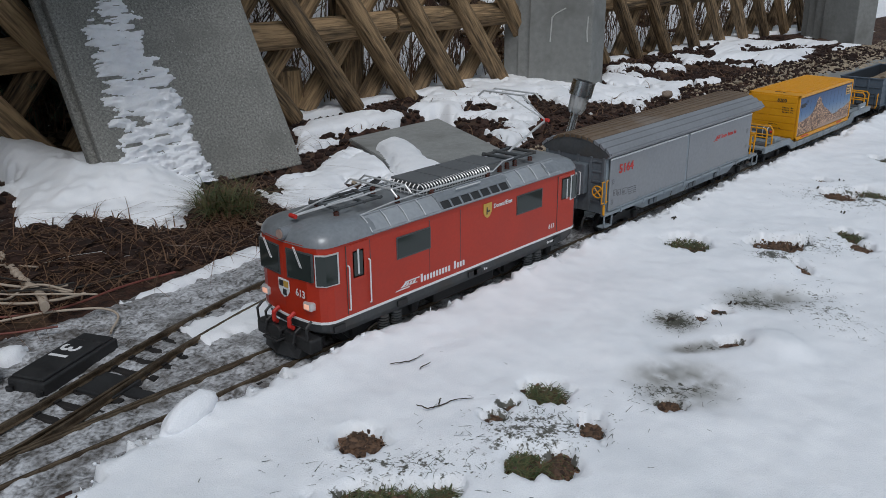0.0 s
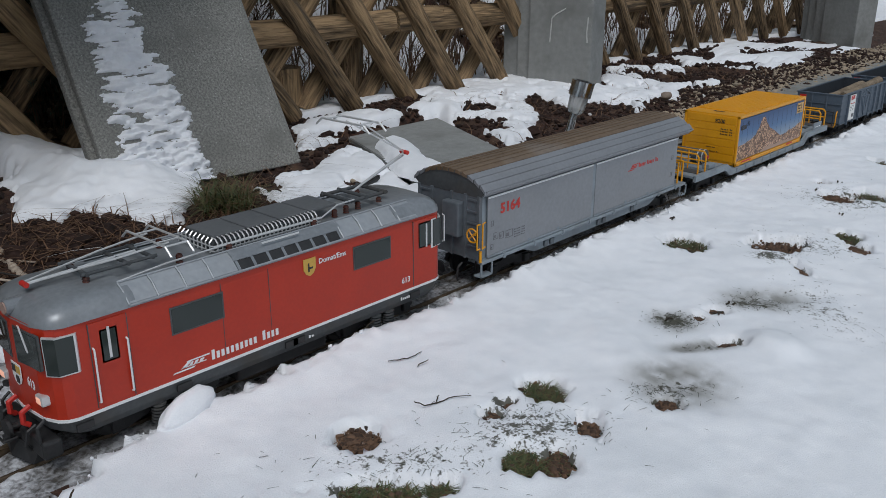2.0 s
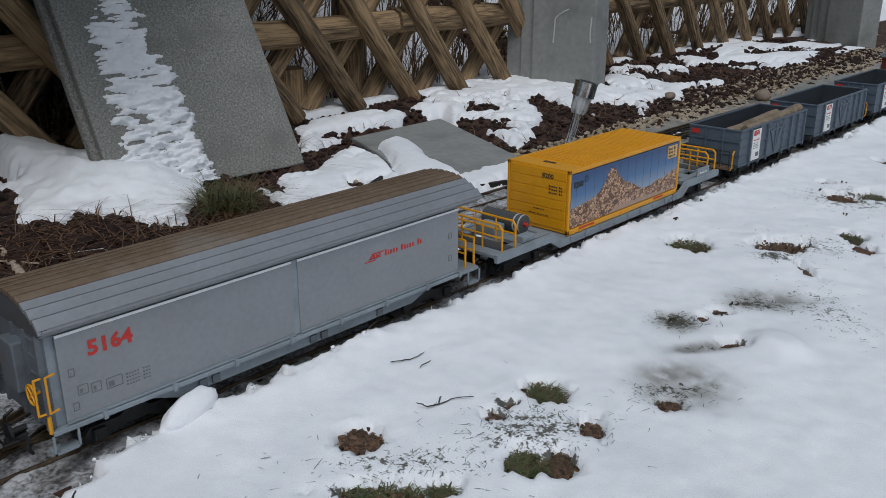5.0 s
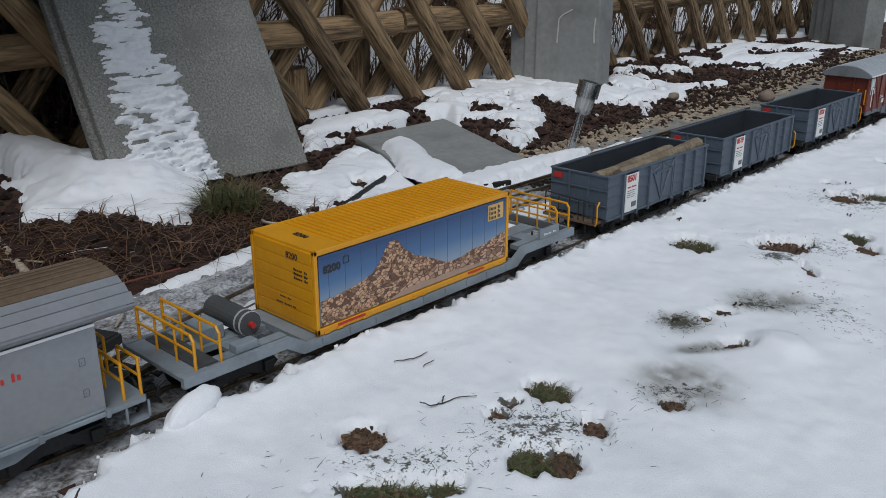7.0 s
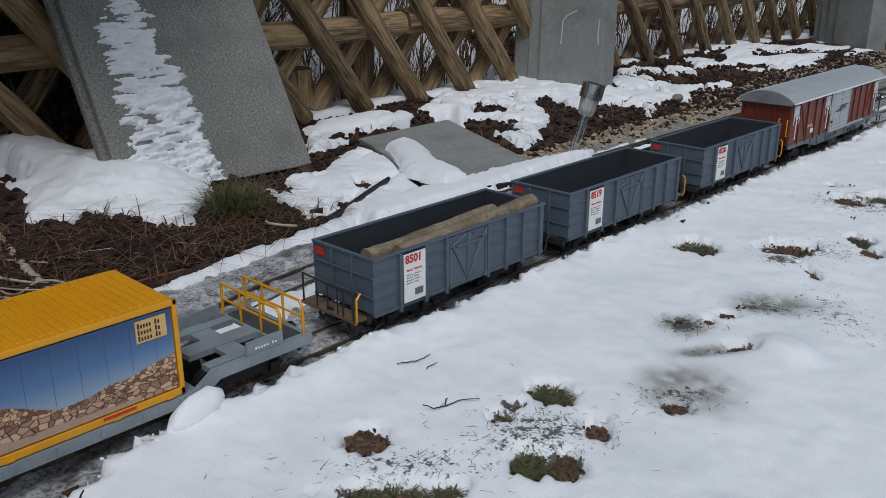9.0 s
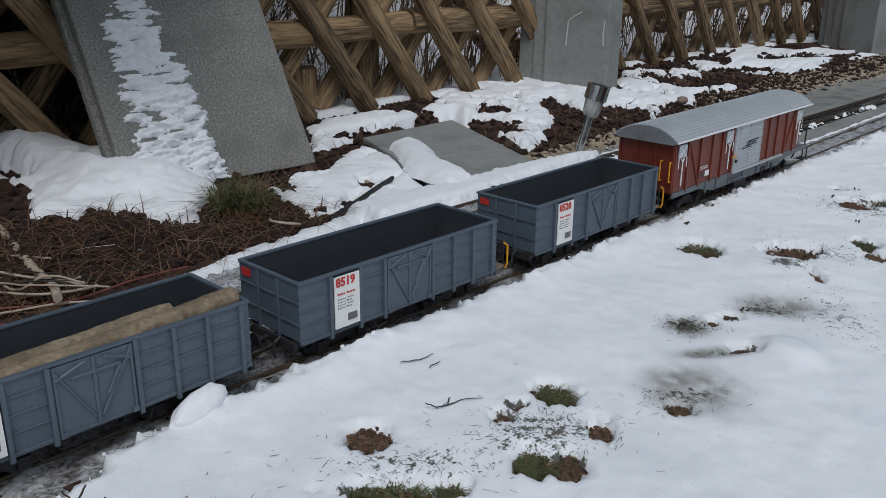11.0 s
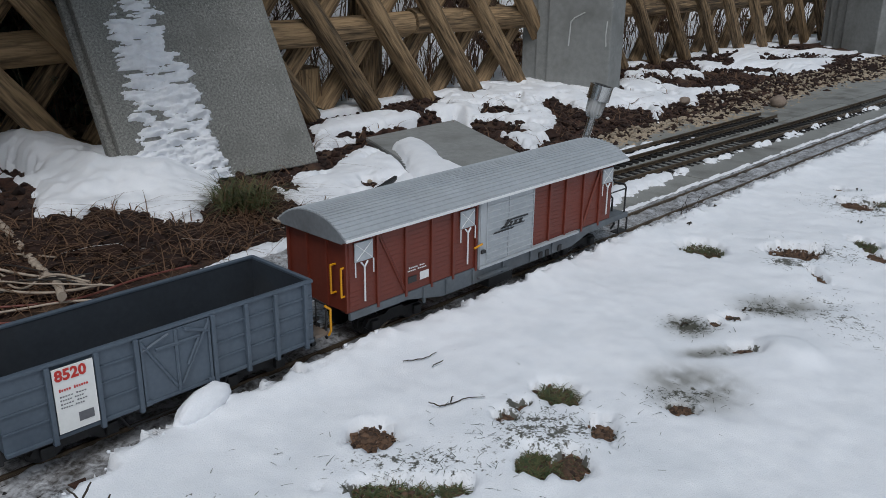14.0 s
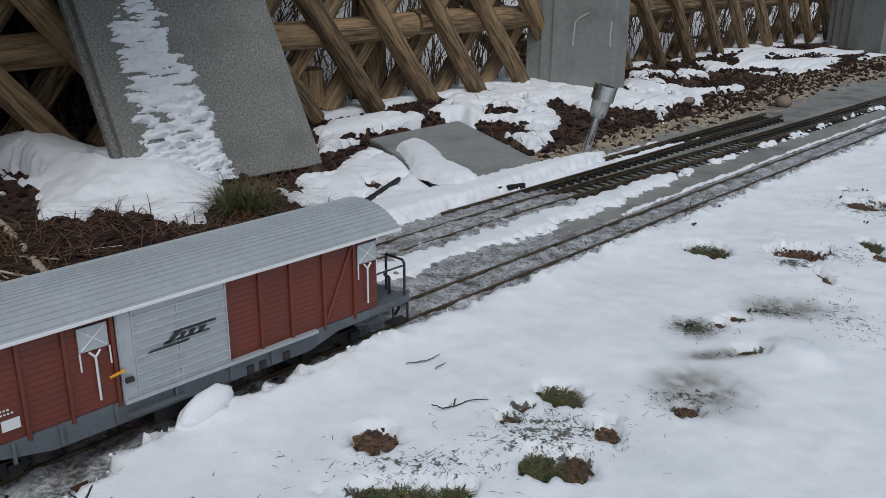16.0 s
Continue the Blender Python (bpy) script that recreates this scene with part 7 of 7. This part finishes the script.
# ---- solar stake lamp ----
lamp = thing("stake_lamp", "stainless steel solar garden lamp leaning on its stake", "garden lamp")
lamp.matrix_world = look((1.612, 0.358, -0.012), (1.642, 0.330, 0.155)) @ pose(0, 0, 0, 180) @ pose(0, 0, 0.013)
CHROME = surface("polished_steel", (0.55, 0.55, 0.54), (0.68, 0.68, 0.67), 30, (0.16, 0.3), 0.02, metal=1.0)
PLASTIC = bpy.data.materials.new("clear_plastic")
PLASTIC.use_nodes = True
_b = PLASTIC.node_tree.nodes["Principled BSDF"]
_b.inputs["Base Color"].default_value, _b.inputs["Roughness"].default_value = (0.75, 0.76, 0.76, 1), 0.25
_b.inputs["Transmission Weight"].default_value = 0.7
part("stake", rod(bmesh.new(), (0, 0, -0.014), (0, 0, 0.1), 0.0085, 16), CHROME, lamp)
glass = bmesh.new()
rings = []
for z, r in ((0.088, 0.012), (0.093, 0.016), (0.1, 0.0185), (0.128, 0.0205), (0.13, 0.019)):
    rings.append([((r + (0.0012 if k % 2 else 0)) * math.cos(k * math.pi / 14), (r + (0.0012 if k % 2 else 0)) * math.sin(k * math.pi / 14), z) for k in range(28)])
loft(glass, rings)
part("diffuser", glass, PLASTIC, lamp, "clear ribbed plastic diffuser")
cap = part("cap", rod(bmesh.new(), (0, 0, 0.128), (0, 0, 0.160), 0.0255, 32), CHROME, lamp)
part("rim", rod(bmesh.new(), (0, 0, 0.1595), (0, 0, 0.1615), 0.0262, 32), CHROME, cap)
part("solar_panel", boxes((-0.014, 0.014, -0.014, 0.014, 0.161, 0.1626)), BLACK, cap, "dark solar panel with snow crumbs")

# ---- turnout motor with its number ----
motor = thing("turnout_motor", "black plastic turnout motor box with white number", "turnout motor", m=pose(0.318, 0.124, -0.012, 0, 0, 24.5))
bm = bmesh.new()
box(bm, 0, 0.122, 0, 0.05, 0, 0.016, 0.002)
part("box", bm, BLACK, motor)
part("lid", boxes((0.004, 0.1, 0.004, 0.046, 0.0155, 0.0195), bevel=0.0015), BLACK, motor)
part("end_cap", boxes((0.102, 0.12, 0.004, 0.046, 0.0155, 0.018), bevel=0.001), BLACK, motor)
for y in (0.005, 0.045):
    part("screw_lug", rod(bmesh.new(), (-0.003, y, 0.002), (-0.003, y, 0.008), 0.004, 10), BLACK, motor)
lettering("number", "31", 0.034, 0.086, 0.041, 0.0198, WHITE, motor, pose(0, 0, 0, 0, 0, 180), 1.15)
throw = thing("throw_bar", "black plastic turnout throw bar under the rails", "turnout part", m=pose(0.375, 0.085, -0.012, 0, 0, 20))
part("cover", boxes((-0.022, 0.022, -0.02, 0.03, 0, 0.007), bevel=0.001), BLACK, throw)
part("bar", boxes((-0.008, 0.008, -0.05, 0.05, 0.0, 0.004)), BLACK, throw)

# turnout blade rails between the two routes
frog = thing("turnout_blades", "worn brass point blades of the turnout", "turnout part")
tagged(frog, kind="structure")
rail(frog, smooth_line([(0.02, -0.0195), (0.2, 0.006), (0.33, 0.05), (0.45, 0.098)], 12), -0.0002)
rail(frog, smooth_line([(0.1, 0.0195), (0.25, 0.0195), (0.4, 0.0195), (0.5, 0.0205)], 8), -0.0002)

# ---- cables, hose, stones, boards ----
CABLE_R = surface("red_cable", (0.13, 0.03, 0.022), (0.2, 0.06, 0.045), 60, (0.4, 0.6), 0)
CABLE_W = surface("pale_cable", (0.35, 0.28, 0.22), (0.5, 0.42, 0.34), 60, (0.4, 0.6), 0)
CABLE_B = surface("black_cable", (0.015, 0.013, 0.013), (0.04, 0.035, 0.03), 60, (0.5, 0.7), 0)


def cable(points, r, material, label):
    cu = bpy.data.curves.new("cable", "CURVE")
    cu.dimensions, cu.bevel_depth, cu.bevel_resolution, cu.resolution_u = "3D", r, 2, 6
    sp = cu.splines.new("BEZIER")
    sp.bezier_points.add(len(points) - 1)
    for p, c in zip(sp.bezier_points, points):
        p.co, p.handle_left_type, p.handle_right_type = c, "AUTO", "AUTO"
    cu.materials.append(material)
    return tagged(new("cable", cu), label, "cable", "cables")


cable([(0.2, 0.42, 0.0), (0.33, 0.36, 0.004), (0.42, 0.325, 0.0), (0.52, 0.325, 0.004), (0.60, 0.33, 0.0)], 0.0017, CABLE_R, "dull red cable lying along the bed")
cable([(0.2, 0.38, 0.004), (0.34, 0.33, 0.006), (0.43, 0.30, 0.004), (0.47, 0.26, 0.0), (0.44, 0.215, -0.006)], 0.0016, CABLE_W, "pale cable leading to the turnout motor")
cable([(0.2, 0.46, 0.01), (0.36, 0.40, 0.006), (0.46, 0.375, 0.002), (0.56, 0.36, 0.006)], 0.0013, CABLE_B, "thin black cable lying over the soil")
cable([(0.22, 0.36, 0.0), (0.31, 0.31, 0.004), (0.36, 0.29, 0.0), (0.40, 0.27, 0.0)], 0.0015, CABLE_R, "dull red cable lying along the bed")
cable([(0.8, 0.405, 0.012), (0.79, 0.38, 0.016), (0.81, 0.36, 0.012), (0.83, 0.365, 0.006), (0.815, 0.385, 0.006)], 0.0022, CABLE_W, "pale looped cable end in the soil")
hose = thing("drain_hose", "pale beige corrugated drain hose", "hose")
bm = bmesh.new()
way = smooth_line([(-0.80, 0.462), (-0.652, 0.454), (-0.556, 0.442), (-0.464, 0.430), (-0.36, 0.420), (-0.30, 0.40)], 150)
rings = []
for i, (q, x) in enumerate(way):
    r = 0.0056 + (0.0007 if i % 4 < 2 else -0.0006)
    z = 0.016 + 0.03 * max(0.0, (-0.55 - q) / 0.25) + 0.006 * math.sin(q * 20)
    rings.append([(x + r * math.cos(k * math.pi / 7), -q, z + r * math.sin(k * math.pi / 7)) for k in range(14)])
loft(bm, rings)
part("tube", bm, CABLE_W, hose)
tangle = random.Random(5)
for i in range(9):
    y0 = tangle.uniform(0.40, 0.60)
    pts = [(0.33 + 0.03 * k + tangle.uniform(-0.012, 0.012), y0 - 0.035 * k + tangle.uniform(-0.02, 0.02), 0.012 + tangle.uniform(-0.004, 0.012)) for k in range(5)]
    cable(pts, tangle.uniform(0.0012, 0.002), CABLE_W if i % 3 else CABLE_B, "pale cable tangled on the soil" if i % 3 else "dark cable tangled on the soil")


def stone(name, x, y, z, r, material, label, seed):
    bm = bmesh.new()
    bmesh.ops.create_icosphere(bm, subdivisions=3, radius=1)
    for w in bm.verts:
        w.co *= 1 + 0.18 * noise.noise(w.co * 1.4 + Vector((seed, 0, 0)))
        w.co = Vector((w.co.x * r, w.co.y * r * 0.85, w.co.z * r * 0.7))
    o = part(name, bm, material, None, smooth=True)
    o.matrix_world = pose(x, y, z)
    return tagged(o, label, "stone", "stones")


STONE = surface("stone", (0.16, 0.12, 0.09), (0.32, 0.25, 0.2), 60, (0.6, 0.85), 0.3, stain=(0.12, 0.08, 0.06), stain_scale=40, stain_amount=0.6)
stone("stone", 2.655, 0.345, 0.004, 0.028, STONE, "round brown pebble beside the concrete path", 1)
stone("stone", 2.33, 0.49, 0.026, 0.018, STONE, "brown stone lying in the soil", 2)
stone("stone", 0.268, 0.205, 0.012, 0.035, surface("rusty_stone", (0.09, 0.035, 0.02), (0.17, 0.075, 0.045), 50, (0.7, 0.9), 0.5), "rust-brown stone beside the turnout motor", 3)
rack = thing("rack_rail", "dark toothed plastic strip leaning on the snow", "track part")
bm = bmesh.new()
rest = [(0.905, 0.374), (0.98, 0.399), (1.055, 0.427), (1.125, 0.453)]
line = [(x, y, float(np.maximum(snow_height(np.array([x]), np.array([y])), ground_height(np.array([x]), np.array([y])))[0]) + 0.002) for x, y in rest]
pipe(bm, line, 0.0042, 6)
for i in range(30):
    t = i / 29 * 2.999
    k = int(t)
    p = Vector(line[k]).lerp(Vector(line[k + 1]), t - k)
    box(bm, p.x - 0.0021, p.x + 0.0021, p.y - 0.003, p.y + 0.003, p.z, p.z + 0.0066)
part("strip", bm, BLACK, rack)
stick = thing("board", "short dark board end showing in the snow", "board", m=pose(1.255, 0.28, 0.002, 0, 0, -18))
part("plank", boxes((-0.035, 0.035, -0.004, 0.004, 0, 0.0095), bevel=0.001), TIE, stick)

TWIGM = surface("dark_twig", (0.02, 0.015, 0.01), (0.06, 0.045, 0.03), 80, (0.7, 0.9), 0.2)


def twig(x, y, pts, r=0.0009):
    z = float(snow_height(np.array([x]), np.array([y]))[0])
    t = thing("twig", "thin dark twig lying on the snow", "twig", "twigs", pose(x, y, z + 0.0006))
    wob = random.Random(int(x * 1e4) + int(y * 1e4))
    for line in pts:
        fine = []
        for a, b in zip(line, line[1:]):
            for k in range(4):
                p = Vector(a).lerp(Vector(b), k / 4)
                fine.append(p + Vector((wob.uniform(-1, 1), wob.uniform(-1, 1), wob.uniform(0, 1))) * 0.0009)
        fine.append(Vector(line[-1]))
        bm = bmesh.new()
        for i, (a, b) in enumerate(zip(fine, fine[1:])):
            u, v = i / len(fine), (i + 1) / len(fine)
            rod(bm, a, b, r * (0.85 - 0.6 * abs(u - 0.35)), 5, r * (0.85 - 0.6 * abs(v - 0.35)))
        part("shoot", bm, TWIGM, t)


twig(0.555, -0.232, [[(-0.02, 0.012, 0.006), (-0.012, 0.004, 0.002), (0, 0, 0.001), (0.02, -0.004, 0.001), (0.034, -0.016, 0.002)], [(0, 0, 0.001), (0.012, 0.008, 0.002)]])
twig(0.605, -0.142, [[(-0.02, 0.01, 0.002), (0, 0, 0.001), (0.022, 0.0, 0.002)], [(-0.006, -0.02, 0.001), (0.01, -0.022, 0.004)]], 0.0008)
twig(1.185, -0.345, [[(-0.012, 0.014, 0.003), (-0.018, 0, 0.004), (0, -0.008, 0.001)], [(0.02, -0.03, 0.001), (0.035, -0.036, 0.003)]], 0.0016)
twig(0.722, -0.392, [[(-0.006, 0.004, 0.002), (-0.002, 0.004, 0.009), (0.005, -0.002, 0.011), (0.009, -0.008, 0.006), (0.009, -0.009, 0.0)], [(-0.008, 0, 0.0), (0.004, 0.002, 0.004)]], 0.0011)
twig(0.565, -0.062, [[(-0.012, 0.0, 0.0), (0.0, 0.004, 0.012), (0.012, 0.0, 0.018)], [(0, 0.004, 0.012), (-0.004, 0.006, 0.024)]], 0.0012)
twig(0.62, -0.06, [[(-0.01, 0.0, 0.0), (0.004, 0.002, 0.008), (0.018, 0.004, 0.01)]], 0.0012)
twig(0.215, -0.155, [[(0, 0, 0), (0.004, 0.004, 0.016), (-0.004, 0.01, 0.028)], [(0.004, 0.004, 0.016), (0.012, 0.002, 0.03)], [(0.01, -0.01, 0), (0.02, -0.012, 0.022)]], 0.0012)
for i in range(9):
    a = rnd.uniform(-0.6, 0.6)
    twig(1.30 + i * 0.008, -0.066 - 0.002 * (i % 3), [[(0, 0, 0), (0.008 * math.sin(a * 3), 0.004, 0.014), (0.018 * math.sin(a * 3 + 0.4), 0.008 * a, 0.03)]], 0.0007)
for x, y in ((1.27, -0.105), (1.385, -0.09), (0.96, -0.335), (1.0, -0.33), (0.905, -0.295), (1.62, -0.21), (1.71, -0.22), (1.5, -0.30)):
    q = [rnd.uniform(-1, 1) for _ in range(6)]
    twig(x, y, [[(-0.005 + 0.003 * q[0], 0.003 * q[1], 0.0005), (0.001 * q[2], 0.002 * q[3], 0.002), (0.005 + 0.003 * q[4], 0.004 * q[5], 0.0008)],
                [(0.006 * q[1], 0.007 * q[2], 0.0004), (0.006 * q[1] + 0.003, 0.007 * q[2] + 0.003 * q[0], 0.0015)]], 0.0017)


def travelled(t):
    """Metres along the track at t seconds, smooth between the known times."""
    ts, ss = np.array(TRAVEL).T
    sl = np.gradient(ss, ts)
    i = min(max(int(np.searchsorted(ts, t, side="right")) - 1, 0), len(ts) - 2)
    h = ts[i + 1] - ts[i]
    u = (t - ts[i]) / h
    return float((2 * u**3 - 3 * u**2 + 1) * ss[i] + (u**3 - 2 * u**2 + u) * h * sl[i] + (-2 * u**3 + 3 * u**2) * ss[i + 1] + (u**3 - u**2) * h * sl[i + 1])


def motions():
    """The train rolls along the track, its wheels turning with it."""
    times = [0.25 * k for k in range(65)]
    for t, x in TRAIN:
        walk(t, [(a, pose(x + travelled(a), 0, 0)) for a in times])
    fine = [k / 10 for k in range(161)]
    for ob, x, r in WHEELS:
        walk(ob, [(a, pose(x, 0, r, 0, math.degrees(travelled(a) / r), 0)) for a in fine])


motions()
